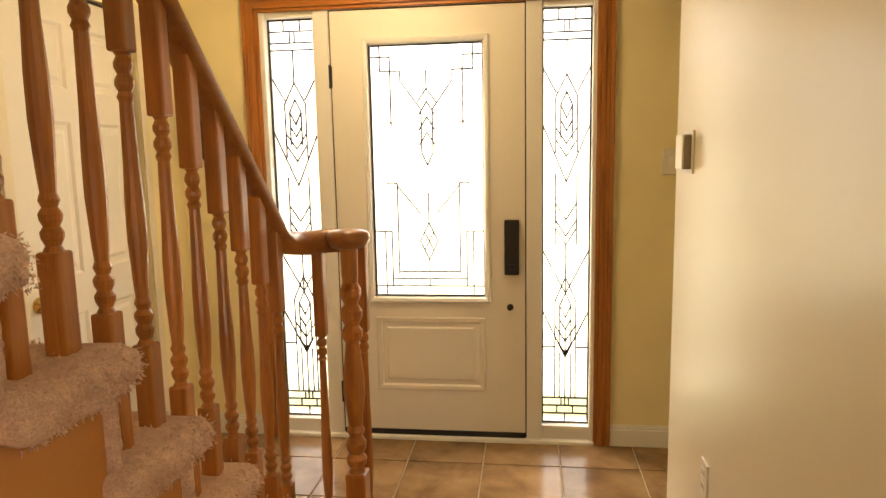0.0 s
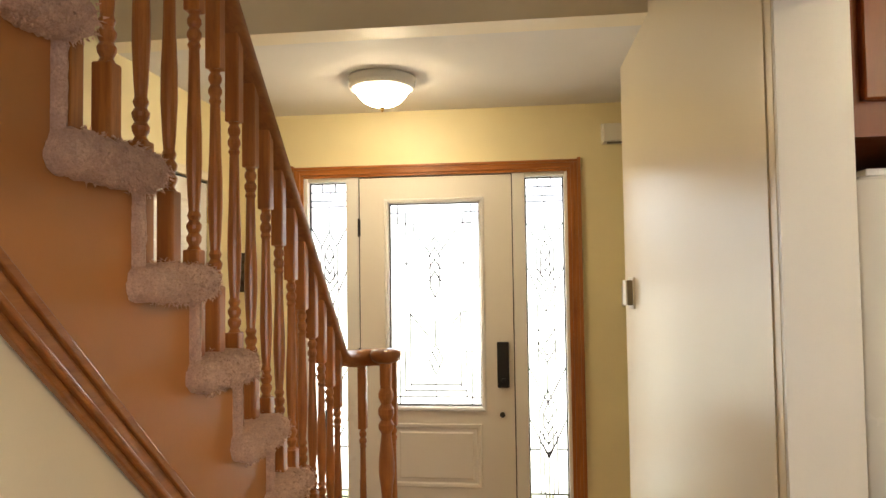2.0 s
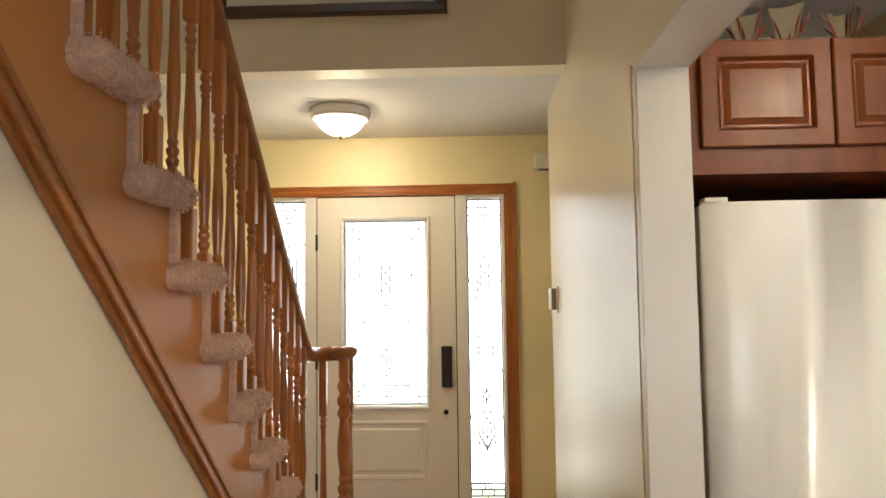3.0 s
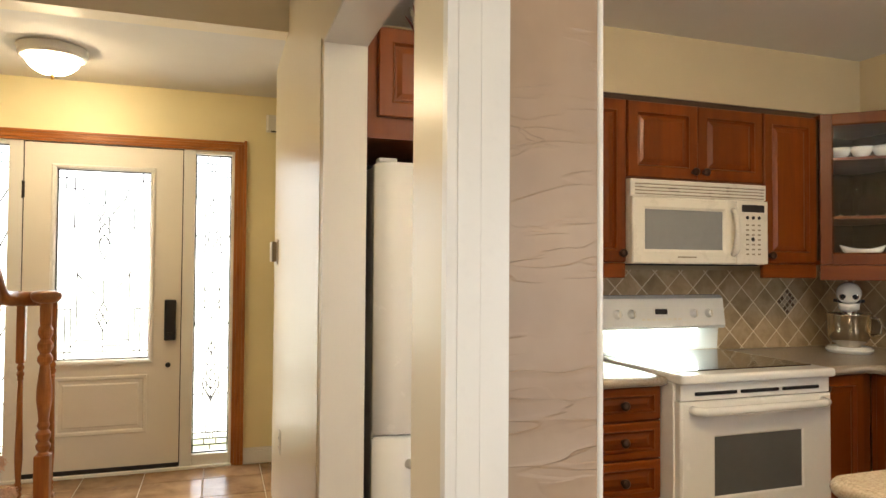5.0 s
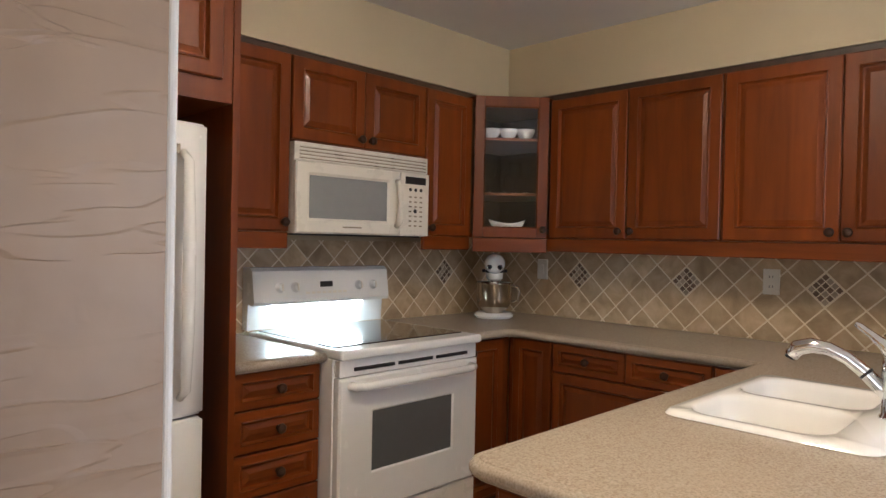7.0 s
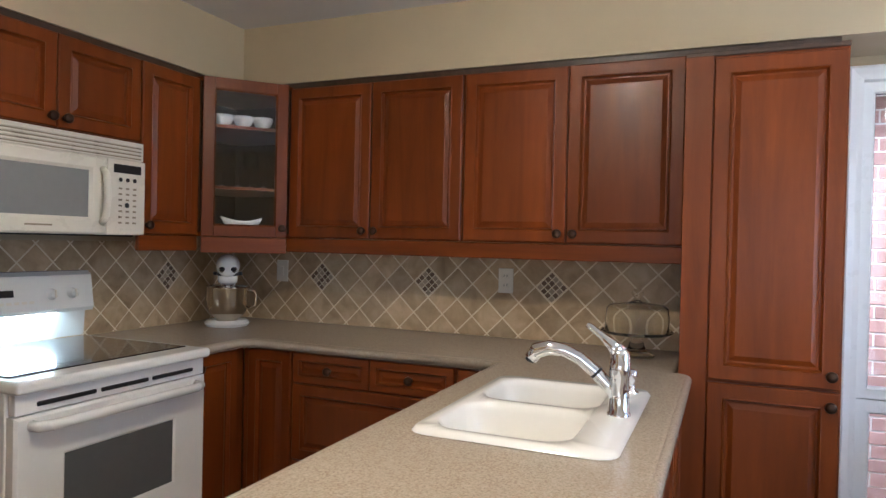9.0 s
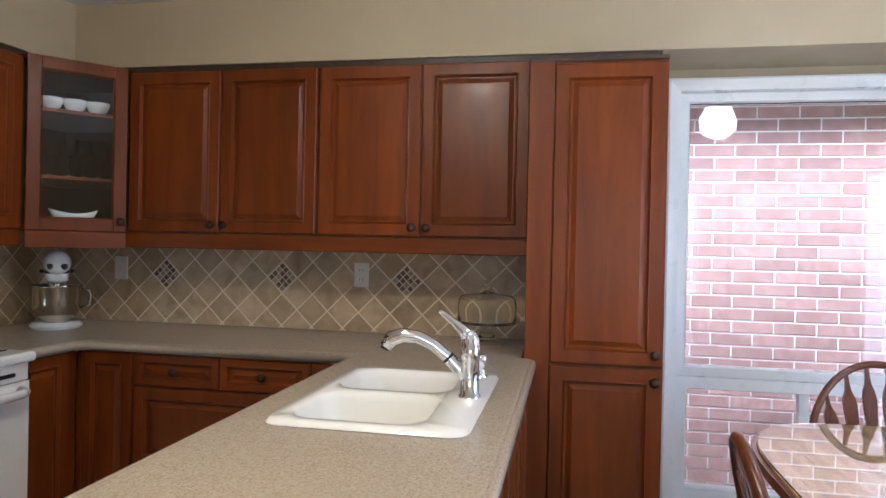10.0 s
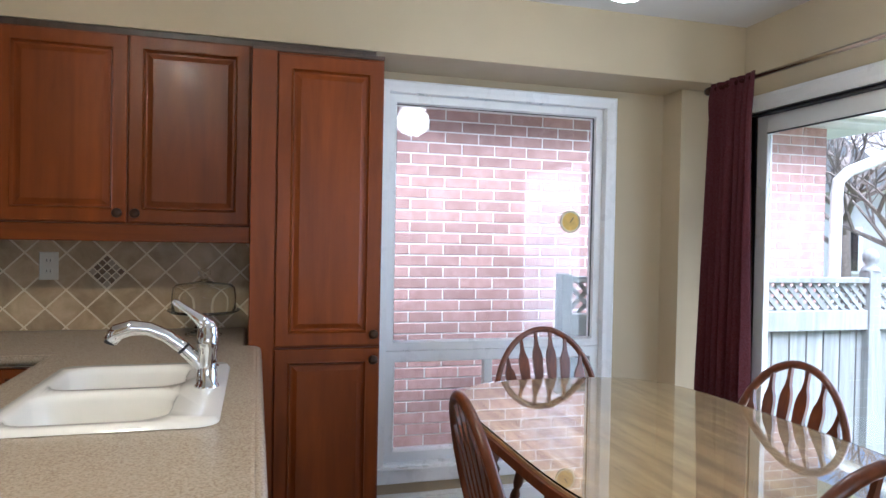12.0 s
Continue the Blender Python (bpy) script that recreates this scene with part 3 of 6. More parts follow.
def front_door():
    d = thing("door_1", (-0.26, 3.33, 0), "white panelled front door with leaded glass, closed", "door", kind="structure")
    gx0, gx1, gz0, gz1 = -0.536, 0.006, 0.733, 1.94
    x0, x1, z0, z1, yf = -0.716, 0.20, 0.045, 2.10, 3.318
    b = bmesh.new()
    for lo, hi in (((x0, z0), (gx0 - 0.0, z1)), ((gx1, z0), (x1, z1)), ((gx0, gz1), (gx1, z1)), ((gx0, 0.63), (gx1, gz0)), ((gx0, z0), (gx1, 0.255))):
        add_box(b, (lo[0], yf, lo[1]), (hi[0], yf + 0.045, hi[1]))
    part("slab", b, DOORPAINT, d)
    m = frame_m((gx0, yf, 0.255), "-y")
    w, h = gx1 - gx0, 0.375
    part("panel", add_rings(bmesh.new(), [(0, 0, w, h, -0.04), (0, 0, w, h, 0), (0.006, 0.006, w - 0.006, h - 0.006, 0.006), (0.022, 0.022, w - 0.022, h - 0.022, 0.004),
                                          (0.03, 0.03, w - 0.03, h - 0.03, -0.006), (0.05, 0.05, w - 0.05, h - 0.05, -0.004), (0.058, 0.058, w - 0.058, h - 0.058, 0.002)], m), DOORPAINT, d)
    fm = bmesh.new()
    o, i = 0.030, -0.004
    mm = frame_m((gx0, yf, gz0), "-y")
    H = gz1 - gz0
    add_rings(fm, [(-o, -o, w + o, H + o, 0), (-o, -o, w + o, H + o, 0.008), (-o + 0.008, -o + 0.008, w + o - 0.008, H + o - 0.008, 0.014), (-0.008, -0.008, w + 0.008, H + 0.008, 0.010),
                   (0, 0, w, H, 0.0), (0, 0, w, H, -0.035)], mm, cap=False)
    part("glass_frame", fm, TRIM, d, "white glass surround")
    pane = part("pane", box((gx0, yf + 0.030, gz0), (gx1, yf + 0.036, gz1)), FROST, d, "textured leaded glass pane")
    pane.visible_shadow = False
    cm = frame_m((gx0, yf + 0.026, gz0), "-y")
    lead_lines(d, cm, w, H, DOOR_LINES + DOOR_LINES_LOW)
    eb = bmesh.new()
    for lo, hi in (((0, 0), (0.006, H)), ((w - 0.006, 0), (w, H)), ((0, 0), (w, 0.006)), ((0, H - 0.006), (w, H))):
        add_box(eb, (lo[0], lo[1], -0.006), (hi[0], hi[1], 0.004), 0, cm)
    part("pane_edge", eb, LEAD, d, "dark pane edging")
    part("keypad_lock", box((0.102, yf - 0.028, 0.845), (0.172, yf, 1.11), 0.006), BLACK, d, "black electronic lock plate")
    part("lock_turn", box((0.125, yf - 0.042, 0.875), (0.150, yf - 0.026, 0.90), 0.005), BLACK, d)
    part("deadbolt", lathe([(0.016, 0), (0.016, 0.008), (0.010, 0.012)], frame_m((0.128, yf, 0.684), "-y"), 16), BLACK, d, "small black lock rosette")
    for z in (1.80, 1.02, 0.24):
        part("hinge", add_lathe(box((x0 - 0.014, yf - 0.004, z - 0.05), (x0 + 0.004, yf + 0.002, z + 0.05)), [(0.006, -0.055), (0.006, 0.055)], Matrix.Translation((x0 - 0.006, yf - 0.006, z)), 10), BLACK, d, "black hinge")
    part("sweep", box((x0, yf - 0.004, 0.018), (x1, yf + 0.045, 0.046)), BLACK, d, "black door sweep")
    gap = bmesh.new()
    add_box(gap, (x0 - 0.006, yf + 0.004, 0.02), (x0, yf + 0.045, z1 + 0.006))
    add_box(gap, (x1, yf + 0.004, 0.02), (x1 + 0.006, yf + 0.045, z1 + 0.006))
    add_box(gap, (x0, yf + 0.004, z1), (x1, yf + 0.045, z1 + 0.006))
    part("weather_strip", gap, BLACK, d, "black weather strip")
    # white frame with mullions
    f = bmesh.new()
    for xa, xb in ((-1.065, -1.040), (-0.800, -0.722), (0.206, 0.280), (0.508, 0.53)):
        add_box(f, (xa, 3.312, 0), (xb, 3.43, 2.11), 0.004)
    for xa, xb in ((-1.040, -0.800), (0.280, 0.508)):
        add_box(f, (xa, 3.322, 0), (xb, 3.43, 0.085), 0.004)
        add_box(f, (xa, 3.322, 2.082), (xb, 3.43, 2.11), 0.004)
    add_box(f, (-0.722, 3.318, 2.107), (0.206, 3.43, 2.112))
    part("frame", f, TRIM, d, "white door frame")
    part("threshold", box((-1.065, 3.29, -0.004), (0.53, 3.45, 0.018), 0.005), TRIM, d, "pale metal threshold")
    for xa, xb in ((-1.040, -0.800), (0.280, 0.508)):
        wl, hl = xb - xa, 2.082 - 0.085
        p = part("sidelight_pane", box((xa, 3.372, 0.085), (xb, 3.378, 2.082)), FROST, d, "leaded sidelight glass")
        p.visible_shadow = False
        sm = frame_m((xa, 3.366, 0.085), "-y")
        lead_lines(d, sm, wl, hl, SIDE_LINES + SIDE_LINES_LOW)
        eb = bmesh.new()
        for lo, hi in (((0, 0), (0.008, hl)), ((wl - 0.008, 0), (wl, hl)), ((0, 0), (wl, 0.007)), ((0, hl - 0.007), (wl, hl))):
            add_box(eb, (lo[0], lo[1], -0.008), (hi[0], hi[1], 0.006), 0, sm)
        part("pane_edge", eb, LEAD, d, "dark pane edging")
    # oak casing on the wall
    t = thing("trim_front_door", (-0.27, 3.31, 0), "golden oak moulded casing round the front door", "trim", kind="structure")
    def leg(xa, xb, flip):
        bm = bmesh.new()
        n = 4
        for k, dd in enumerate((0.010, 0.019, 0.014, 0.021)):
            a, b2 = xa + (xb - xa) * k / n, xa + (xb - xa) * (k + 1) / n
            add_box(bm, (min(a, b2), 3.31 - dd, 0), (max(a, b2), 3.31, 2.105 + abs(b2 - xa)), 0.003)
        return bm
    part("casing_leg", leg(-1.062, -1.142, 1), OAK, t)
    part("casing_leg", leg(0.527, 0.606, 0), OAK, t)
    bm = bmesh.new()
    for k, dd in enumerate((0.010, 0.019, 0.014, 0.021)):
        add_box(bm, (-1.062 - 0.02 * k, 3.3095 - dd, 2.106 + 0.017 * k), (0.527 + 0.02 * k, 3.31, 2.106 + 0.017 * (k + 1)), 0.003)
    part("casing_head", bm, OAK_X, t)


front_door()


# ---- staircase ----
RISE, RUN, XS, LIFT = 0.186, 0.197, -0.405, 0.043


def tread_front(n):
    return 0.638 + (8 - n) * RUN


def roll_bm(x0, x1, y0, y1, z0, z1, r, seed, fuzz=0.006):
    """A carpet-wrapped tread end: a rounded slab with a tufted, uneven surface."""
    bm = bmesh.new()
    add_box(bm, (x0, y0, z0), (x1, y1, z1), r, None, 4)
    bmesh.ops.subdivide_edges(bm, edges=[e for e in bm.edges if e.calc_length() > 0.05], cuts=10, use_grid_fill=True)
    bmesh.ops.subdivide_edges(bm, edges=[e for e in bm.edges if e.calc_length() > 0.016], cuts=1, use_grid_fill=True)
    bm.normal_update()
    off = Vector((seed * 3.7, seed * 1.3, seed * 2.1))
    moves = []
    for v in bm.verts:
        p = v.co * 95 + off
        d = noise.noise(p) * fuzz + noise.noise(v.co * 240 + off) * fuzz * 0.7 + noise.noise(v.co * 20 + off) * fuzz
        moves.append((v, v.normal * d))
    for v, d in moves:
        v.co += d
    if fuzz > 0.004:
        # loose pile fibres standing off the roll near its open end
        rng = random.Random(seed)
        seats = [(v.co.copy(), v.normal.copy()) for v in bm.verts if v.co.x > x1 - 0.28 and v.co.y > y0 + 0.02]
        for k in range(2600):
            p, nrm = rng.choice(seats)
            p = p + Vector((rng.uniform(-0.007, 0.007), rng.uniform(-0.007, 0.007), rng.uniform(-0.007, 0.007))) - nrm * 0.002
            tip = p + nrm * rng.uniform(0.002, 0.006) + Vector((rng.uniform(-0.005, 0.005), rng.uniform(-0.005, 0.005), rng.uniform(-0.006, 0.003)))
            side = nrm.cross(Vector((rng.uniform(-1, 1), rng.uniform(-1, 1), rng.uniform(-1, 1)))).normalized() * 0.0026
            bm.faces.new((bm.verts.new(p - side), bm.verts.new(p + side), bm.verts.new(tip)))
    return bm


def staircase():
    s = thing("staircase", (-0.95, 1.2, 0), "carpeted oak staircase with caramel painted stringer", "staircase", kind="structure")
    for n in range(1, 15):
        y1 = tread_front(n)
        y0 = y1 - 0.245
        z = RISE * n + LIFT
        part("tread", roll_bm(-1.49, -0.345, y0, y1, z - 0.066, z, 0.032, n), CARPET, s, "pink-beige carpeted tread", True)
        part("riser", roll_bm(-1.49, XS + 0.020, y1 - 0.034, y1 - 0.020, max(0.0, z - RISE - 0.01), z - 0.05, 0.009, n + 40, 0.003), CARPET, s, "carpeted riser", True)
    # stringer panel, stepped along the top and sloping along the bottom
    bm = bmesh.new()
    low = lambda y: 1.645 - 0.940 * y
    for n in range(1, 15):
        ya, yb = tread_front(n) - 0.034 - RUN, tread_front(n) - 0.034
        zt = RISE * n + LIFT - 0.03
        vs = []
        for x in (XS - 0.03, XS):
            vs.append([bm.verts.new((x, ya, max(-0.005, low(ya)))), bm.verts.new((x, yb, max(-0.005, low(yb)))), bm.verts.new((x, yb, zt)), bm.verts.new((x, ya, zt))])
        a, b = vs
        bm.faces.new(a), bm.faces.new(b)
        for k in range(4):
            bm.faces.new((a[k], a[(k + 1) % 4], b[(k + 1) % 4], b[k]))
    bmesh.ops.remove_doubles(bm, verts=bm.verts, dist=0.0005)
    part("stringer", bm, STRINGER, s, "caramel satin painted stringer")
    # oak moulding under the stringer
    ang = math.atan(-0.940)
    L = 2.9
    for o0, o1, d in ((0.0, 0.016, 0.020), (0.016, 0.040, 0.014), (0.040, 0.050, 0.022), (0.050, 0.064, 0.012)):
        mm = Matrix.Translation((XS, -0.66, low(-0.66))) @ Matrix.Rotation(ang, 4, "X")
        bm = box((-0.002, 0, -o1), (d, L + 0.6, -o0), 0.003, mm)
        bmesh.ops.bisect_plane(bm, geom=bm.verts[:] + bm.edges[:] + bm.faces[:], plane_co=(0, 0, 0.002), plane_no=(0, 0, -1), clear_outer=True)
        part("moulding_strip", bm, OAK_Y, s, "golden oak moulding")
    # wall below
    bm = bmesh.new()
    lo2 = lambda y: max(0.0, low(y) - 0.06)
    ys = (-0.56, (1.645 - 0.06) / 0.940)
    a = [bm.verts.new((XS - 0.03, ys[0], 0)), bm.verts.new((XS - 0.03, ys[1], 0)), bm.verts.new((XS - 0.03, ys[0], lo2(ys[0])))]
    b = [bm.verts.new((XS - 0.004, *v.co[1:])) for v in a]
    bm.faces.new(a), bm.faces.new(b)
    for k in range(3):
        bm.faces.new((a[k], a[(k + 1) % 3], b[(k + 1) % 3], b[k]))
    part("wall_below", bm, STAIRWALL, s, "cream wall under the stairs")


def baluster_bm(h, low, top):
    """Square foot, turned middle with bead rings, square head; the head's length varies with the slope."""
    bm = bmesh.new()
    q = 0.0170
    add_box(bm, (-q, -q, 0), (q, q, low), 0.004)
    add_box(bm, (-q, -q, h - top), (q, q, h), 0.004)
    a, b = low - 0.004, h - top + 0.004
    L = b - a
    prof = [(r * 0.84, z) for r, z in [(0.019, a), (0.012, a + 0.012), (0.0175, a + 0.022), (0.0185, a + 0.030), (0.0125, a + 0.038), (0.0175, a + 0.047), (0.0185, a + 0.055), (0.012, a + 0.064),
            (0.0165, a + 0.074), (0.0125, a + 0.084), (0.0150, a + 0.11), (0.0190, a + 0.18), (0.0185, a + 0.24), (0.0150, a + L * 0.62), (0.0130, b - 0.09),
            (0.0125, b - 0.082), (0.0165, b - 0.074), (0.0125, b - 0.066), (0.0180, b - 0.056), (0.0180, b - 0.048), (0.0120, b - 0.038), (0.0175, b - 0.028), (0.0175, b - 0.020), (0.0120, b - 0.010), (0.019, b)]]
    add_lathe(bm, prof, None, 14)
    return bm


def rail_z(y):
    return 1.225 + (1.80 - y) * 0.955


def balustrade():
    r = thing("stair_railing", (-0.37, 1.5, 0), "golden oak stair railing with turned balusters and volute", "railing")
    xb = -0.430
    for n in range(2, 15):
        for f in (0.066, 0.163):
            y = tread_front(n) - f
            z0 = RISE * n + LIFT - 0.012
            zt = rail_z(y) - 0.040
            low = 0.155 if f < 0.1 else 0.232
            bm = baluster_bm(zt - z0, low, 0.20)
            mm = Matrix.Translation((xb, y, z0))
            bmesh.ops.transform(bm, matrix=mm, verts=bm.verts)
            for v in bm.verts:
                if v.co.z > zt - 0.005:
                    v.co.z += (y - v.co.y) * 0.955
            part("baluster", bm, OAK, r, "", True).data.shade_flat()
    # handrail with a rounded profile, then the level volute
    prof = [(-0.027, -0.046), (-0.030, -0.030), (-0.034, -0.014), (-0.026, 0.004), (-0.012, 0.016), (0.0, 0.019), (0.012, 0.016), (0.026, 0.004), (0.034, -0.014), (0.030, -0.030), (0.027, -0.046)]
    path = [Vector((xb, y, rail_z(y))) for y in (-0.75, 0.2, 1.0, 1.68, 1.74)]
    path += [Vector((xb, 1.785, 1.236)), Vector((xb + 0.005, 1.83, 1.212)), Vector((xb + 0.020, 1.89, 1.203)), Vector((xb + 0.050, 1.955, 1.200))]
    path += [Vector((xb + 0.092, 1.985, 1.200)), Vector((xb + 0.135, 1.975, 1.200))]
    bm = bmesh.new()
    rows = []
    for i, p in enumerate(path):
        d = (path[min(i + 1, len(path) - 1)] - path[max(i - 1, 0)])
        flat = Vector((d.x, d.y, 0)).normalized()
        side = Vector((-flat.y, flat.x, 0))
        rows.append([bm.verts.new(p + side * a + Vector((0, 0, c))) for a, c in prof])
    for a, b in zip(rows, rows[1:]):
        for j in range(len(prof)):
            bm.faces.new((a[j], a[(j + 1) % len(prof)], b[(j + 1) % len(prof)], b[j]))
    bm.faces.new(rows[0]), bm.faces.new(rows[-1])
    part("handrail", bm, OAK_Y, r, "", True)
    nx, ny = -0.290, 1.955
    part("volute_cap", lathe([(0.030, 1.165), (0.050, 1.172), (0.060, 1.186), (0.062, 1.200), (0.056, 1.212), (0.038, 1.219), (0.0, 1.221)], Matrix.Translation((nx, ny, 0)), 28, False), OAK_Y, r, "round oak volute cap", True)
    q = 0.031
    nb = bmesh.new()
    add_box(nb, (-q, -q, 0.0), (q, q, 0.50), 0.006)
    add_lathe(nb, [(r * 0.85, z) for r, z in [(0.034, 0.495), (0.022, 0.512), (0.033, 0.526), (0.036, 0.542), (0.024, 0.558), (0.034, 0.574), (0.036, 0.592), (0.022, 0.610), (0.031, 0.628), (0.024, 0.645),
                   (0.027, 0.675), (0.037, 0.740), (0.036, 0.790), (0.027, 0.860), (0.023, 0.892), (0.036, 0.910), (0.036, 0.926), (0.024, 0.944), (0.037, 0.966), (0.037, 0.986), (0.023, 1.006),
                   (0.035, 1.030), (0.035, 1.048), (0.025, 1.068), (0.028, 1.090), (0.029, 1.17)]], None, 20)
    bmesh.ops.transform(nb, matrix=Matrix.Translation((nx, ny, 0)), verts=nb.verts)
    part("newel_post", nb, OAK, r, "turned oak newel post", True).data.shade_flat()
    for bx, by in ((-0.392, 1.99), (-0.280, 2.05)):
        bm = baluster_bm(1.17, 0.30, 0.27)
        bmesh.ops.transform(bm, matrix=Matrix.Translation((bx, by, 0.0)), verts=bm.verts)
        part("baluster", bm, OAK, r, "", True).data.shade_flat()


staircase()
balustrade()


# ---- kitchen cabinets ----
def wall_cabinet(x0, x1, z0, z1, front, back, facing, doors, label, group="wall cabinets"):
    """A cabinet box with raised-panel doors. front and back: depth planes; x0..x1 along the wall, seen left to right."""
    if facing == "-y":
        lo, hi, org = (x0, front, z0), (x1, back, z1), lambda a, z: (a, front, z)
    else:
        lo, hi, org = (front, x1, z0), (back, x0, z1), lambda a, z: (front, a, z)
    c = thing("cabinet", tuple((a + b) / 2 for a, b in zip(lo[:2], hi[:2])) + (z0,), label, "cabinet", group)
    part("body", box(lo, hi), CHERRY, c)
    for a0, a1, b0, b1, kn in doors:
        w, h = abs(a1 - a0), b1 - b0
        m = frame_m(org(a0, b0), facing)
        d = part("door", raised_panel(w, h, m, 0.055 if w > 0.26 else 0.045), CHERRY, c, "raised-panel door")
        if kn:
            u = {"l": 0.028, "r": w - 0.028, "c": w / 2}[kn[0]]
            v = {"b": 0.035, "t": h - 0.04, "c": h / 2}[kn[1]]
            knob(m @ Matrix.Translation((u, v, 0.02)), d)
    return c


UZ0, UZ1, UX, UY = 1.364, 2.084, 3.52, 1.11
LABEL = "cherry-stained wooden wall cabinet with raised-panel doors"
# stove wall
wall_cabinet(1.74, 2.122, UZ0, UZ1, UY, 1.44, "-y", [(1.745, 2.118, UZ0 + 0.004, UZ1 - 0.004, "rb")], "narrow " + LABEL)
wall_cabinet(2.124, 2.876, 1.738, UZ1, UY, 1.44, "-y", [(2.128, 2.499, 1.742, UZ1 - 0.004, "rb"), (2.502, 2.872, 1.742, UZ1 - 0.004, "lb")], "short cherry-stained cabinet with two doors over the microwave")
wall_cabinet(2.878, 3.215, UZ0, UZ1, UY, 1.44, "-y", [(2.882, 3.205, UZ0 + 0.004, UZ1 - 0.004, "lb")], "narrow " + LABEL)
# east wall
for y0, y1 in ((0.815, -0.083), (-0.086, -0.985)):
    mid = (y0 + y1) / 2
    wall_cabinet(y0, y1, UZ0, UZ1, UX, 3.85, "-x", [(y0 - 0.006, mid + 0.003, UZ0 + 0.004, UZ1 - 0.006, "rb"), (mid - 0.003, y1 + 0.006, UZ0 + 0.004, UZ1 - 0.004, "lb")], LABEL + " in a pair")
mesh_thing("light_rail", box((3.512, -0.986, 1.295), (3.535, 0.83, 1.362), 0.004), CHERRY_H, "cherry-stained light rail under the wall cabinets", "trim")
mesh_thing("light_rail", box((1.74, 1.10, 1.295), (2.12, 1.12, 1.362), 0.004), CHERRY_H, "cherry-stained light rail under the wall cabinet", "trim")
mesh_thing("light_rail", box((2.878, 1.10, 1.295), (3.21, 1.12, 1.362), 0.004), CHERRY_H, "cherry-stained light rail under the wall cabinet", "trim")


def corner_cabinet():
    """Diagonal corner cabinet with a glass door and two shelves."""
    c = thing("glass_cabinet", (3.5, 1.1, 1.30), "diagonal corner wall cabinet with glass door, bowls inside", "cabinet")
    A, B = Vector((3.215, 1.085, 0)), Vector((3.50, 0.825, 0))
    u = (B - A).normalized()
    nrm = Vector((u.y, -u.x, 0))
    w = (B - A).length
    m = Matrix.Identity(4)
    m.col[0], m.col[1], m.col[2], m.col[3] = (*u, 0), (0, 0, 1, 0), (*nrm, 0), (A.x, A.y, 1.362, 1)
    h = UZ1 + 0.010 - 1.362
    poly = [A, B, Vector((3.84, 0.825, 0)), Vector((3.84, 1.43, 0)), Vector((3.215, 1.43, 0))]

    def plate(z0, z1, inset=0.0):
        bm = bmesh.new()
        lo = [bm.verts.new((p.x, p.y, z0)) for p in poly]
        hi = [bm.verts.new((p.x, p.y, z1)) for p in poly]
        bm.faces.new(lo), bm.faces.new(hi)
        for k in range(5):
            bm.faces.new((lo[k], lo[(k + 1) % 5], hi[(k + 1) % 5], hi[k]))
        if inset:
            for v in bm.verts:
                if (v.co.xy - A.xy).length < 0.01 or (v.co.xy - B.xy).length < 0.01:
                    v.co -= nrm * inset
        return bm
    part("bottom", plate(1.362, 1.382), CHERRY, c)
    part("top", plate(2.074, 2.094), CHERRY, c)
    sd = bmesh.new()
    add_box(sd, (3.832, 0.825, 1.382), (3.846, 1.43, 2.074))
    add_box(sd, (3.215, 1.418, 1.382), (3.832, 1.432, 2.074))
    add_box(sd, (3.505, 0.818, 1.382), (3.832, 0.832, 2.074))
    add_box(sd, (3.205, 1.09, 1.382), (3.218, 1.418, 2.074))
    # Inner walls coloured darker than the cherry top, bottom and shelves.
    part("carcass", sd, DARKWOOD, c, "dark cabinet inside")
    for z in (1.585, 1.872):
        part("shelf", plate(z, z + 0.014, 0.03), CHERRY_H, c)
    s = 0.052
    fr = bmesh.new()
    for lo, hi in (((0, 0), (s, h)), ((w - s, 0), (w, h)), ((s, 0), (w - s, s)), ((s, h - s), (w - s, h))):
        add_box(fr, (*lo, 0.0), (*hi, 0.021), 0.003, m)
    add_rings(fr, [(s, s, w - s, h - s, 0.021), (s + 0.006, s + 0.006, w - s - 0.006, h - s - 0.006, 0.014), (s + 0.006, s + 0.006, w - s - 0.006, h - s - 0.006, 0.004)], m, cap=False)
    d = part("door", fr, CHERRY, c, "glazed cabinet door")
    pane = part("pane", box((s, s, 0.008), (w - s, h - s, 0.011), 0, m), CLEAR, d, "clear glass pane")
    pane.visible_shadow = False
    knob(m @ Matrix.Translation((w - 0.026, 0.045, 0.021)), d)
    part("light_rail", box((0, -0.075, 0.0), (w, -0.002, 0.022), 0.003, m), CHERRY_H, c, "reddish light rail")
    center = (A + B) / 2
    for k in range(3):
        p = center + u * (-0.092 + 0.092 * k) - nrm * 0.10
        mesh_thing("bowl", lathe([(0.018, 0), (0.020, 0.006), (0.036, 0.020), (0.046, 0.045), (0.049, 0.066), (0.047, 0.066), (0.043, 0.044), (0.033, 0.022), (0.0, 0.012)], Matrix.Translation((p.x, p.y, 1.887)) @ Matrix.Diagonal((1.02, 1.02, 0.82, 1)), 24, False), CHINA,
                   "small white china bowl on a cabinet shelf", "bowl", "bowls in the glass cabinet", smooth=True)
    bm = lathe([(0.04, 0), (0.05, 0.006), (0.085, 0.03), (0.10, 0.055), (0.098, 0.056), (0.08, 0.034), (0.0, 0.012)], None, 28, False)
    p = center - nrm * 0.09
    for v in bm.verts:
        v.co.z += abs(v.co.x) ** 2 * 2.2
        v.co.y *= 0.6
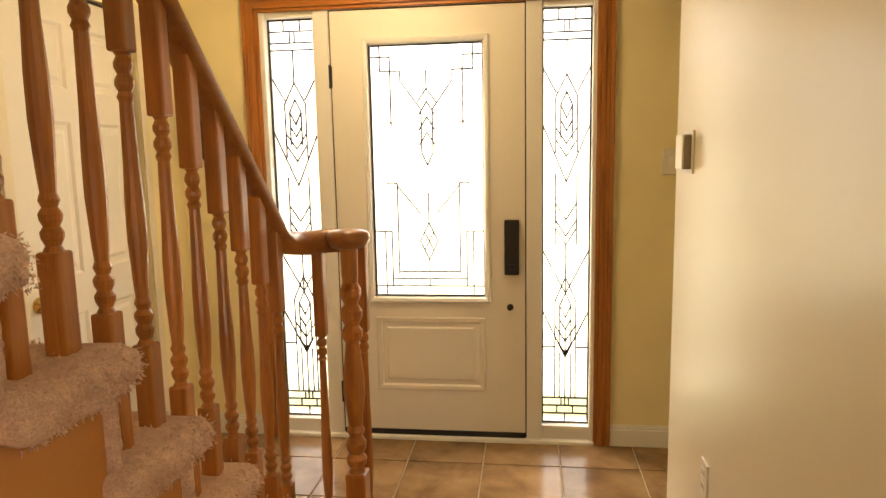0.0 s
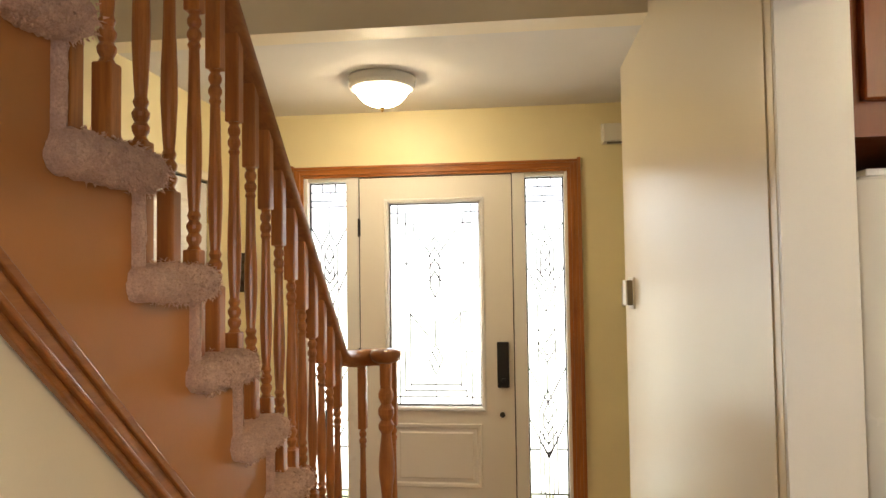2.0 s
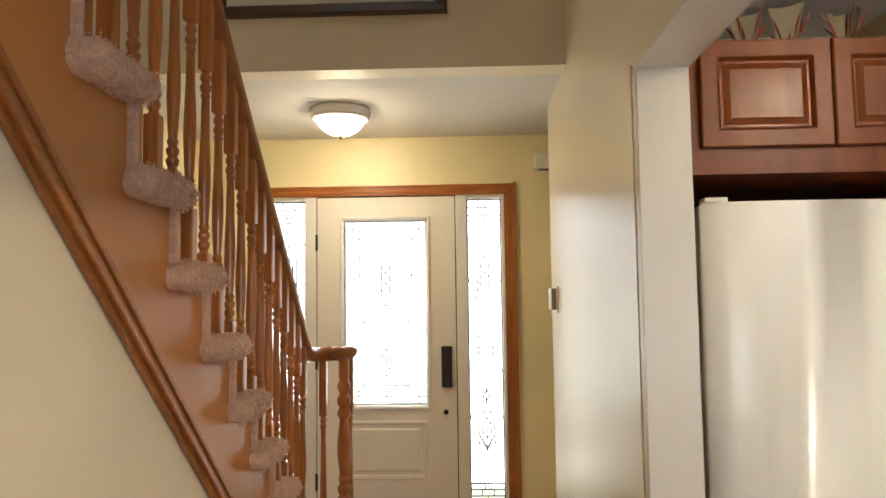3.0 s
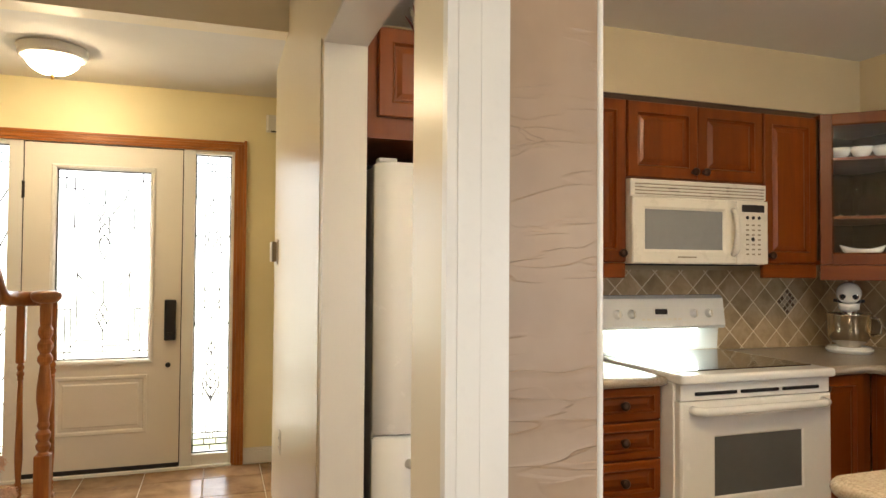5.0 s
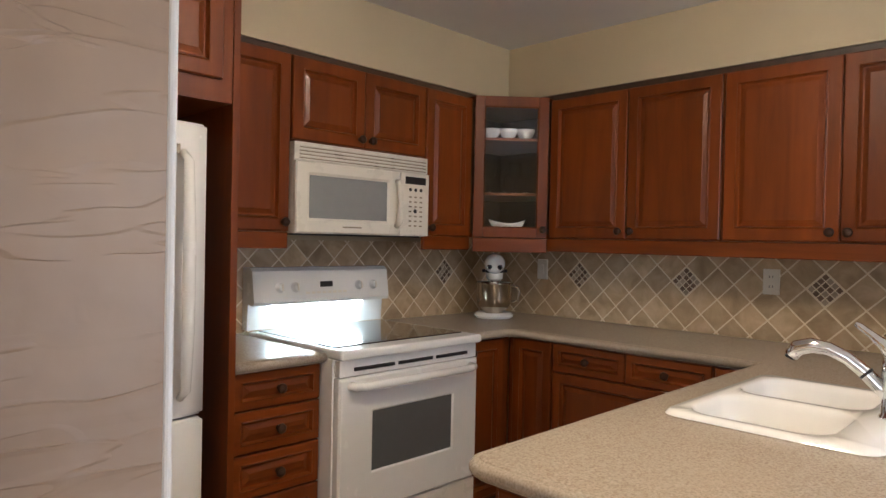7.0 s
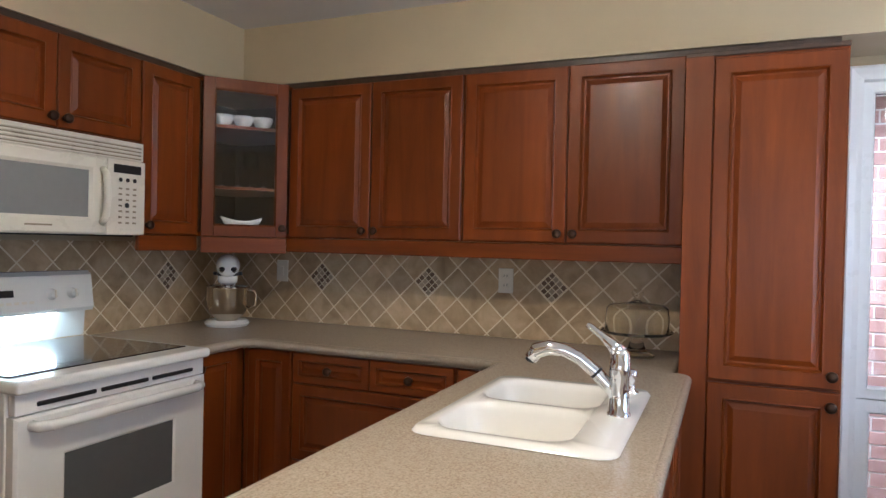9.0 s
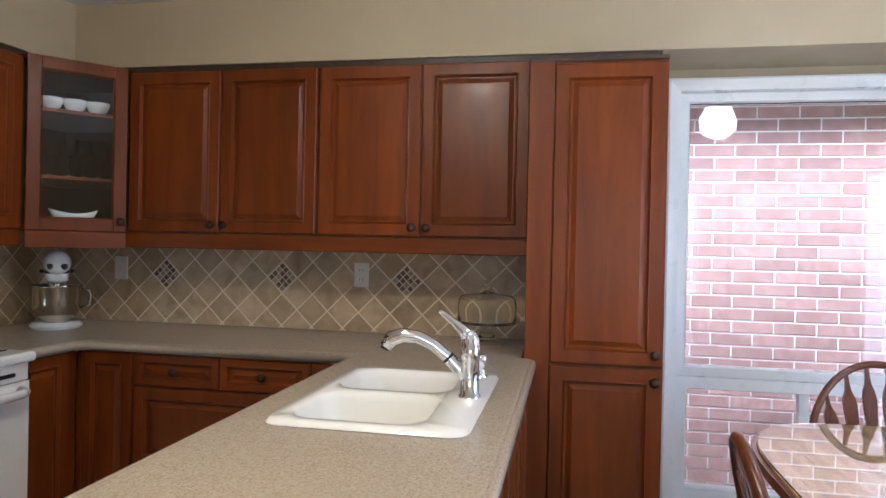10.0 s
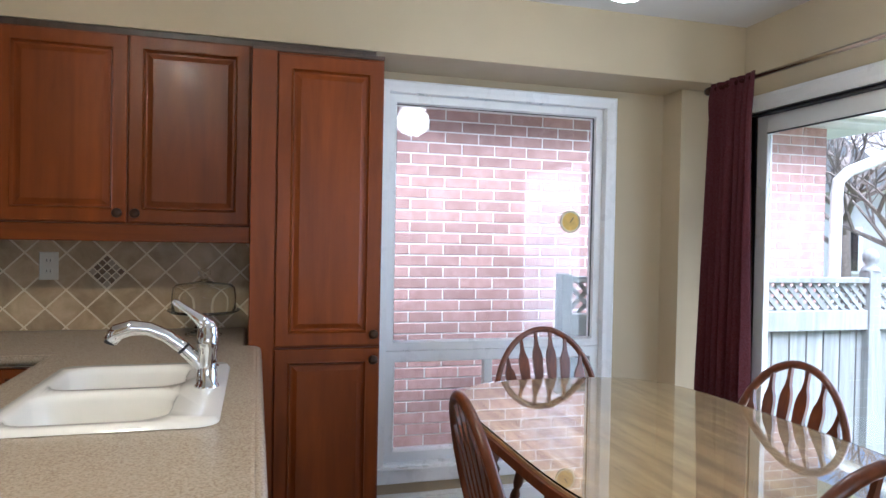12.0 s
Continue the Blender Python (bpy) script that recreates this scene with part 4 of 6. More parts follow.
    bmesh.ops.transform(bm, matrix=Matrix.Translation((p.x, p.y, 1.383)) @ Matrix.Rotation(math.atan2(u.y, u.x), 4, "Z"), verts=bm.verts)
    mesh_thing("serving_dish", bm, CHINA, "white boat-shaped serving dish in the glass cabinet", "dish", smooth=True)
    for k, (du, dn, hh) in enumerate(((-0.09, 0.12, 0.16), (-0.02, 0.10, 0.18), (0.04, 0.13, 0.17), (0.10, 0.11, 0.15), (0.06, 0.20, 0.18))):
        p = center + u * du - nrm * dn
        prof = [(0.028, 0), (0.026, 0.004), (0.004, 0.010), (0.004, hh * 0.45), (0.024, hh * 0.55), (0.033, hh * 0.75), (0.027, hh), (0.025, hh), (0.031, hh * 0.75), (0.022, hh * 0.57), (0.0, hh * 0.5)]
        mesh_thing("wine_glass", lathe(prof, Matrix.Translation((p.x, p.y, 1.6)), 18, False), CRYSTAL, "clear stemmed wine glass on a cabinet shelf", "glass", "wine glasses", smooth=True)


corner_cabinet()


def pantry():
    c = thing("pantry_cabinet", (3.6, -1.27, 0), "tall cherry-stained pantry cabinet with two raised-panel doors", "cabinet")
    part("body", box((3.35, -1.490, 0), (3.85, -0.988, 2.028)), CHERRY, c)
    part("stile", box((3.336, -1.080, 0.10), (3.35, -0.988, 2.028), 0.002), CHERRY, c)
    # Dark strip paints the shadow line between pantry top and soffit.
    part("crown", box((3.342, -1.492, 2.028), (3.85, -0.988, 2.044), 0.003), DARKWOOD, c, "dark top strip in place of the shadow line")
    for z0, z1, kv in ((0.905, 2.016, 0.045), (0.11, 0.895, 0.74)):
        m = frame_m((3.35, -1.083, z0), "-x")
        d = part("door", raised_panel(0.402, z1 - z0, m, 0.058), CHERRY, c, "tall raised-panel door")
        knob(m @ Matrix.Translation((0.375, kv, 0.02)), d)


pantry()

# base cabinets
BL = "cherry-stained wooden base cabinet"


def base_unit(facing, a0, a1, front, back, fronts, label):
    if facing == "-y":
        lo, hi = (a0, front, 0.10), (a1, back, 0.878)
        kick = ((a0, front + 0.06, 0), (a1, back, 0.10))
        org = lambda a, z: (a, front, z)
    else:
        lo, hi = (front, a1, 0.10), (back, a0, 0.878)
        kick = ((front + 0.06, a1, 0), (back, a0, 0.10))
        org = lambda a, z: (front, a, z)
    c = thing("base_cabinet", ((lo[0] + hi[0]) / 2, (lo[1] + hi[1]) / 2, 0), label, "cabinet", "base cabinets")
    part("body", box(lo, hi), CHERRY, c)
    part("toe_kick", box(*kick), DARK, c, "dark toe kick")
    for b0, b1, z0, z1, kn in fronts:
        w, h = abs(b1 - b0), z1 - z0
        m = frame_m(org(b0, z0), facing)
        st = 0.036 if h < 0.2 else 0.05
        d = part("drawer" if h < 0.2 else "door", raised_panel(w, h, m, st), CHERRY_H if h < 0.2 else CHERRY, c)
        if kn:
            u = {"l": 0.03, "r": w - 0.03, "c": w / 2}[kn[0]]
            v = {"b": 0.04, "t": h - 0.05, "c": h / 2}[kn[1]]
            knob(m @ Matrix.Translation((u, v, 0.02)), d)
    return c


dz = [(0.745, 0.872), (0.595, 0.738), (0.437, 0.588), (0.12, 0.430)]
base_unit("-y", 1.74, 2.098, 0.84, 1.44, [(1.744, 2.094, a, b, "cc") for a, b in dz], BL + " with four drawers beside the range")
base_unit("-y", 2.885, 3.23, 0.84, 1.44, [(2.90, 3.17, 0.12, 0.872, "lt")], BL + " with a narrow door")
base_unit("-x", 0.84, 0.575, 3.24, 3.85, [(0.805, 0.58, 0.12, 0.872, None)], BL + " with a narrow door in the corner")
base_unit("-x", 0.573, -0.185, 3.24, 3.85, [(0.568, 0.196, 0.745, 0.872, "cc"), (0.192, -0.18, 0.745, 0.872, "cc"), (0.568, -0.18, 0.415, 0.738, "cc"), (0.568, -0.18, 0.12, 0.408, "cc")], BL + " with two small drawers over two deep ones")
base_unit("-x", -0.187, -0.395, 3.24, 3.85, [(-0.192, -0.39, 0.745, 0.872, None), (-0.192, -0.39, 0.12, 0.738, None)], BL + " beside the peninsula")


def peninsula():
    c = thing("peninsula", (2.4, -0.70, 0), "cherry-stained peninsula base with panelled back", "cabinet")
    bd = bmesh.new()
    for lo, hi in (((1.66, -0.985, 0.0), (3.335, -0.965, 0.872)), ((1.66, -0.42, 0.0), (3.20, -0.40, 0.872)), ((1.66, -0.965, 0.0), (1.68, -0.42, 0.872)), ((3.315, -0.965, 0), (3.335, -0.42, 0.872)), ((1.68, -0.965, 0.08), (3.315, -0.42, 0.10))):
        add_box(bd, lo, hi)
    part("body", bd, CHERRY, c)
    for k in range(4):
        x0 = 1.70 + k * 0.405
        m = frame_m((x0, -0.985, 0.10), "-y")
        part("back_panel", raised_panel(0.395, 0.76, m, 0.05), CHERRY, c)
    m = frame_m((1.66, -0.42, 0.10), "-x")
    part("end_panel", raised_panel(0.55, 0.76, m, 0.06), CHERRY, c)


peninsula()


# ---- worktops ----
def outline_slab(name, pts, z0, z1, material, label, category, hole=None, nose=0.012):
    """A slab of the given outline with a rounded front edge, and a hole if asked for."""
    bm = bmesh.new()
    loop = [bm.verts.new((x, y, z1)) for x, y in pts]
    es = [bm.edges.new((loop[k], loop[(k + 1) % len(loop)])) for k in range(len(loop))]
    if hole:
        hl = [bm.verts.new((x, y, z1)) for x, y in hole]
        es += [bm.edges.new((hl[k], hl[(k + 1) % len(hl)])) for k in range(len(hl))]
    bmesh.ops.triangle_fill(bm, use_beauty=True, use_dissolve=False, edges=es)
    fs = bm.faces[:]
    out = bmesh.ops.extrude_face_region(bm, geom=fs)
    bmesh.ops.translate(bm, verts=[v for v in out["geom"] if isinstance(v, bmesh.types.BMVert)], vec=(0, 0, z0 - z1))
    bm.normal_update()
    rim = [e for e in bm.edges if all(abs(v.co.z - z1) < 1e-5 for v in e.verts) and len(e.link_faces) == 2 and e.calc_face_angle(0) > 0.5]
    bmesh.ops.bevel(bm, geom=rim, offset=nose, segments=4, affect="EDGES", profile=0.5)
    t = thing(name, (*pts[0], z0), label, category)
    part("top", bm, material, t, "speckled laminate top")
    return t


def rounded(x0, y0, x1, y1, r, k=6):
    pts = []
    for cx, cy, a0 in ((x1 - r, y1 - r, 0), (x0 + r, y1 - r, 90), (x0 + r, y0 + r, 180), (x1 - r, y0 + r, 270)):
        for j in range(k + 1):
            a = radians(a0 + 90 * j / k)
            pts.append((cx + r * math.cos(a), cy + r * math.sin(a)))
    return pts


CT = 0.917
SX0, SX1, SY0, SY1 = 2.215, 2.935, -0.940, -0.462


def corner(cx, cy, r, a0, k=5):
    return [(cx + r * math.cos(radians(a0 + 90 * j / k)), cy + r * math.sin(radians(a0 + 90 * j / k))) for j in range(k + 1)]


pts = [(3.848, 1.438), (2.872, 1.438), (2.872, 0.80), (3.16, 0.80), (3.21, 0.75), (3.21, -0.365)]
pts += corner(1.66, -0.415, 0.05, 90) + corner(1.66, -0.97, 0.05, 180) + corner(3.29, -0.985, 0.035, 270) + [(3.325, -0.975), (3.848, -0.975)]
top = outline_slab("worktop", pts, CT - 0.038, CT, COUNTER, "speckled beige laminate worktop with rolled edge", "worktop", rounded(SX0 + 0.02, SY0 + 0.02, SX1 - 0.02, SY1 - 0.02, 0.05))
edge = [(x, y, CT - 0.018) for x, y in pts[2:-2]]
part("rolled_edge", tube(edge, 0.0165, 10), COUNTER, top, "rolled laminate edge", True)
top = outline_slab("worktop", [(2.098, 1.438), (1.738, 1.438), (1.738, 0.80), (2.098, 0.80)], CT - 0.038, CT, COUNTER, "short speckled beige laminate worktop beside the range", "worktop")
part("rolled_edge", tube([(1.738, 0.80, CT - 0.018), (2.098, 0.80, CT - 0.018)], 0.0165, 10), COUNTER, top, "rolled laminate edge", True)


def sink():
    s = thing("kitchen_sink", (2.57, -0.70, CT), "white double-bowl drop-in sink with faucet deck", "sink")
    z = CT + 0.012
    bm = bmesh.new()

    def loop(p, zz):
        return [bm.verts.new((x, y, zz)) for x, y in p]
    # deck plate with two bowl holes
    n = 6
    outer = loop(rounded(SX0, SY0, SX1, SY1, 0.05, n), CT + 0.002)
    rim = loop(rounded(SX0 + 0.008, SY0 + 0.008, SX1 - 0.008, SY1 - 0.008, 0.046, n), z)
    N = len(outer)
    for k in range(N):
        bm.faces.new((outer[k], outer[(k + 1) % N], rim[(k + 1) % N], rim[k]))
    es = [bm.edges.new((rim[k], rim[(k + 1) % N])) if not bm.edges.get((rim[k], rim[(k + 1) % N])) else bm.edges.get((rim[k], rim[(k + 1) % N])) for k in range(N)]
    for bx0, bx1 in ((SX0 + 0.045, 2.562), (2.592, SX1 - 0.045)):
        by0, by1 = SY0 + 0.105, SY1 - 0.035
        prev = loop(rounded(bx0, by0, bx1, by1, 0.075, n), z)
        es += [bm.edges.new((prev[k], prev[(k + 1) % N])) for k in range(N)]
        for ins, dz_ in ((0.006, -0.004), (0.014, -0.02), (0.022, -0.09), (0.035, -0.145), (0.07, -0.165)):
            nxt = loop(rounded(bx0 + ins, by0 + ins, bx1 - ins, by1 - ins, 0.07, n), z + dz_)
            for k in range(N):
                bm.faces.new((prev[k], prev[(k + 1) % N], nxt[(k + 1) % N], nxt[k]))
            prev = nxt
        bm.faces.new(prev)
    bmesh.ops.triangle_fill(bm, use_beauty=True, use_dissolve=False, edges=es)
    part("basin", bm, SINKWHITE, s, "glossy white double basin", True)
    for cx in (2.41, 2.74):
        part("drain", lathe([(0.042, 0), (0.042, 0.003), (0.030, 0.004), (0.026, 0.0)], Matrix.Translation((cx, -0.66, CT - 0.152)), 20), CHROME, s, "chrome drain", True)


sink()


def faucet():
    f = thing("faucet", (2.575, -0.892, CT), "chrome single-lever pull-out kitchen faucet", "faucet")
    x, y, z = 2.575, -0.892, CT + 0.011
    part("base", lathe([(0.030, 0), (0.030, 0.006), (0.026, 0.010), (0.0245, 0.10), (0.0265, 0.102), (0.0265, 0.135), (0.025, 0.137), (0.025, 0.155), (0.020, 0.168), (0.0, 0.172)], Matrix.Translation((x, y, z)), 24, False), CHROME, f, "chrome body", True)
    sp = [(x, y + 0.0, z + 0.05), (x, y + 0.03, z + 0.075), (x - 0.004, y + 0.062, z + 0.108), (x - 0.008, y + 0.10, z + 0.138), (x - 0.012, y + 0.14, z + 0.156), (x - 0.015, y + 0.18, z + 0.160), (x - 0.018, y + 0.212, z + 0.150), (x - 0.020, y + 0.228, z + 0.128)]
    part("spout", tube(sp, [0.019, 0.0185, 0.0175, 0.0165, 0.0170, 0.0200, 0.0210, 0.0185], 16), CHROME, f, "curved chrome pull-out spout", True)
    part("spray_ring", tube([(x - 0.0025, y + 0.055, z + 0.101), (x - 0.003, y + 0.060, z + 0.106)], 0.0188, 16), BLACK, f, "dark joint ring")
    part("aerator", tube([sp[-1], (x - 0.0205, y + 0.231, z + 0.121)], 0.013, 14), BLACK, f, "dark aerator")
    part("lever", tube([(x, y, z + 0.155), (x, y + 0.02, z + 0.178), (x, y + 0.045, z + 0.198), (x, y + 0.075, z + 0.220), (x, y + 0.085, z + 0.226)], [0.021, 0.014, 0.009, 0.0075, 0.006], 14, 1.2), CHROME, f, "chrome lever handle", True)
    d = thing("soap_dispenser", (2.86, -0.888, CT), "small chrome soap dispenser in the sink deck", "soap dispenser")
    mm = Matrix.Translation((2.86, -0.888, CT + 0.011))
    part("pump", lathe([(0.020, 0), (0.020, 0.004), (0.010, 0.008), (0.010, 0.035), (0.016, 0.040), (0.017, 0.066), (0.012, 0.070), (0.0, 0.071)], mm, 18, False), CHROME, d, "", True)
    part("nozzle", tube([(2.86, -0.888, CT + 0.062), (2.857, -0.85, CT + 0.064)], 0.006, 10), CHROME, d, "", True)


faucet()


# ---- appliances ----
def range_stove():
    r = thing("electric_range", (2.475, 1.05, 0), "white electric range with black glass cooktop", "stove")
    x0, x1, yf, yb = 2.102, 2.868, 0.755, 1.43
    part("body", box((x0, yf, 0.02), (x1, yb, 0.895), 0.004), WHITE, r)
    top = bmesh.new()
    add_box(top, (x0 - 0.002, yf - 0.058, 0.893), (x1 + 0.002, yb - 0.06, 0.930), 0.014, None, 4)
    part("cooktop_frame", top, WHITE, r, "white rolled cooktop frame", True).data.shade_flat()
    part("cooktop_glass", box((x0 + 0.035, yf + 0.035, 0.928), (x1 - 0.035, yb - 0.085, 0.934), 0.003), BLACKGLASS, r, "black ceramic cooktop")
    # oven door
    m = frame_m((x0 + 0.006, yf, 0.30), "-y")
    w, h = x1 - x0 - 0.012, 0.525
    wx0, wx1, wz0, wz1 = 0.16, w - 0.155, 0.155, 0.385
    dd = bmesh.new()
    add_rings(dd, [(0, 0, w, h, 0), (0, 0, w, h, 0.030), (0.008, 0.008, w - 0.008, h - 0.008, 0.038), (wx0 - 0.006, wz0 - 0.006, wx1 + 0.006, wz1 + 0.006, 0.038), (wx0, wz0, wx1, wz1, 0.034), (wx0, wz0, wx1, wz1, 0.028)], m, cap=False)
    door = part("oven_door", dd, WHITE, r, "white oven door")
    part("oven_window", box((wx0, wz0, 0.020), (wx1, wz1, 0.030), 0, m), OVENGLASS, door, "dark oven window")
    hb = bmesh.new()
    add_tube(hb, [m @ Vector(p) for p in ((0.05, h - 0.03, 0.036), (0.055, h - 0.03, 0.066), (0.09, h - 0.03, 0.082), (w / 2, h - 0.028, 0.088), (w - 0.09, h - 0.03, 0.082), (w - 0.055, h - 0.03, 0.066), (w - 0.05, h - 0.03, 0.036))], 0.0165, 12)
    part("handle", hb, WHITE, door, "white bar handle", True)
    vent = bmesh.new()
    for a, b in ((0.07, 0.27), (0.29, 0.48), (0.50, 0.69)):
        add_box(vent, (a, h + 0.022, 0.024), (b, h + 0.036, 0.036), 0.003, m)
    part("vent_slots", vent, BLACK, r, "dark vent slots")
    part("vent_strip", box((0.004, h + 0.004, 0), (w - 0.004, h + 0.066, 0.030), 0.003, m), WHITE, r)
    m2 = frame_m((x0 + 0.006, yf, 0.075), "-y")
    part("storage_drawer", add_rings(bmesh.new(), [(0, 0, w, 0.215, 0), (0, 0, w, 0.215, 0.028), (0.01, 0.01, w - 0.01, 0.205, 0.036), (0.012, 0.16, w - 0.012, 0.20, 0.036)], m2), BISQUE, r, "bisque storage drawer")
    # backguard: sloping control panel
    bg = bmesh.new()
    prof = [(1.43, 0.93), (1.392, 0.93), (1.384, 1.045), (1.340, 1.040), (1.332, 1.055), (1.352, 1.19), (1.372, 1.205), (1.43, 1.205)]
    a = [bg.verts.new((x0 + 0.004, p, q)) for p, q in prof]
    b = [bg.verts.new((x1 - 0.004, p, q)) for p, q in prof]
    bg.faces.new(a), bg.faces.new(b)
    for k in range(len(prof)):
        bg.faces.new((a[k], a[(k + 1) % len(prof)], b[(k + 1) % len(prof)], b[k]))
    part("backguard", bg, WHITE, r, "white control backguard")
    part("cooktop_light", box((x0 + 0.10, 1.352, 1.030), (x1 - 0.16, 1.370, 1.040)), glow("cooktop_light_glow", (0.80, 1.0, 0.95), 17.0), r, "lit lamp under the control panel")
    tilt = Matrix.Rotation(radians(-7.5), 4, "X")
    for u in (0.135, 0.215, 0.575, 0.665):
        km = Matrix.Translation((x0 + u, 1.345, 1.115)) @ tilt @ frame_m((0, 0, 0), "-y")
        kn = part("control_knob", lathe([(0.024, 0), (0.024, 0.004), (0.018, 0.007), (0.017, 0.022), (0.014, 0.026), (0.0, 0.027)], km, 20, False), WHITE, r, "white control knob", True)
        part("pointer", box((-0.0035, -0.016, 0.026), (0.0035, 0.016, 0.032), 0.001, km), BISQUE, kn)
    dm = Matrix.Translation((x0 + 0.385, 1.3435, 1.125)) @ tilt @ frame_m((0, 0, 0), "-y")
    part("clock_display", box((-0.035, -0.012, 0), (0.035, 0.014, 0.003), 0.001, dm), BLACK, r, "black clock display")
    part("control_strip", box((-0.36, -0.072, -0.002), (0.36, -0.050, 0.0012), 0.001, dm), STRIPGREY, r, "pale grey strip along the control panel")
    part("maker_mark", box((-0.03, -0.064, 0.0012), (0.03, -0.058, 0.002), 0, dm), GREYPLASTIC, r, "small grey mark")
    bt = bmesh.new()
    for k in range(8):
        add_box(bt, (-0.115 + 0.03 * k, -0.042, 0), (-0.095 + 0.03 * k, -0.032, 0.002), 0, dm)
    part("buttons", bt, BISQUE, r, "pale buttons")


range_stove()


def microwave():
    o = thing("microwave", (2.50, 1.25, 1.355), "off-white over-the-range microwave with vent grille", "microwave")
    x0, x1, yf, z0, z1 = 2.128, 2.874, 1.085, 1.358, 1.732
    part("body", box((x0, yf, z0), (x1, 1.43, z1), 0.005), BISQUE, o)
    m = frame_m((x0, yf, z0), "-y")
    w, h = x1 - x0, z1 - z0
    gz = h - 0.078
    gr = bmesh.new()
    add_box(gr, (0, gz + 0.004, 0), (w, h, 0.010), 0.003, m)
    part("vent_grille", gr, BISQUE, o, "off-white vent grille")
    for k in range(4):
        part("slat", box((0.025, gz + 0.016 + 0.0145 * k, 0.009), (w - 0.012, gz + 0.0225 + 0.0145 * k, 0.014), 0.002, m), BISQUE, o)
    for k in range(4):
        part("vent_gap", box((0.025, gz + 0.0105 + 0.0145 * k, 0.0085), (w - 0.012, gz + 0.0150 + 0.0145 * k, 0.0108), 0, m), GREYPLASTIC, o, "dark grille gap")
    dw = w * 0.755
    d = bmesh.new()
    a0, a1, b0, b1 = 0.07, dw - 0.075, 0.065, gz - 0.055
    add_rings(d, [(0.002, 0.002, dw, gz, 0), (0.002, 0.002, dw, gz, 0.018), (0.008, 0.008, dw - 0.006, gz - 0.006, 0.024), (a0 - 0.012, b0 - 0.012, a1 + 0.012, b1 + 0.012, 0.024), (a0, b0, a1, b1, 0.017), (a0, b0, a1, b1, 0.014)], m, cap=False)
    dp = part("door", d, BISQUE, o, "off-white door")
    part("door_screen", box((a0, b0, 0.010), (a1, b1, 0.0155), 0, m), SMOKE, dp, "grey screened window")
    hb = tube([m @ Vector(p) for p in ((dw - 0.022, 0.045, 0.022), (dw - 0.022, 0.06, 0.044), (dw - 0.022, gz * 0.5, 0.056), (dw - 0.022, gz - 0.06, 0.044), (dw - 0.022, gz - 0.045, 0.022))], 0.013, 12)
    part("handle", hb, BISQUE, dp, "curved off-white handle", True)
    cp = part("control_panel", box((dw + 0.002, 0.002, 0), (w, gz, 0.022), 0.004, m), BISQUE, o)
    part("display", box((dw + 0.030, gz - 0.052, 0.021), (w - 0.022, gz - 0.018, 0.0235), 0.001, m), BLACK, cp, "black display")
    for k in range(3):
        part("button", lathe([(0.0085, 0), (0.0085, 0.002), (0.006, 0.003)], m @ Matrix.Translation((dw + 0.062 + 0.034 * k, gz - 0.078, 0.022)), 12), BLACK, cp, "round black button")
    bt = bmesh.new()
    for i in range(3):
        for j in range(7):
            add_box(bt, (dw + 0.054 + 0.034 * i, 0.045 + 0.0225 * j, 0.0215), (dw + 0.070 + 0.034 * i, 0.052 + 0.0225 * j, 0.0232), 0, m)
    part("key_marks", bt, GREYPLASTIC, cp, "small grey key marks")
    part("start_key", lathe([(0.010, 0), (0.010, 0.002), (0.007, 0.003)], m @ Matrix.Translation((dw + 0.094, 0.118, 0.022)), 12), BLACK, cp, "round black key")
    part("maker_mark", box((dw * 0.42, 0.028, 0.0235), (dw * 0.60, 0.034, 0.0245), 0, m), GREYPLASTIC, dp, "small grey mark")
    part("underside", box((x0 + 0.02, yf + 0.02, z0 - 0.006), (x1 - 0.02, 1.42, z0 + 0.001)), BLACK, o, "dark underside")


microwave()


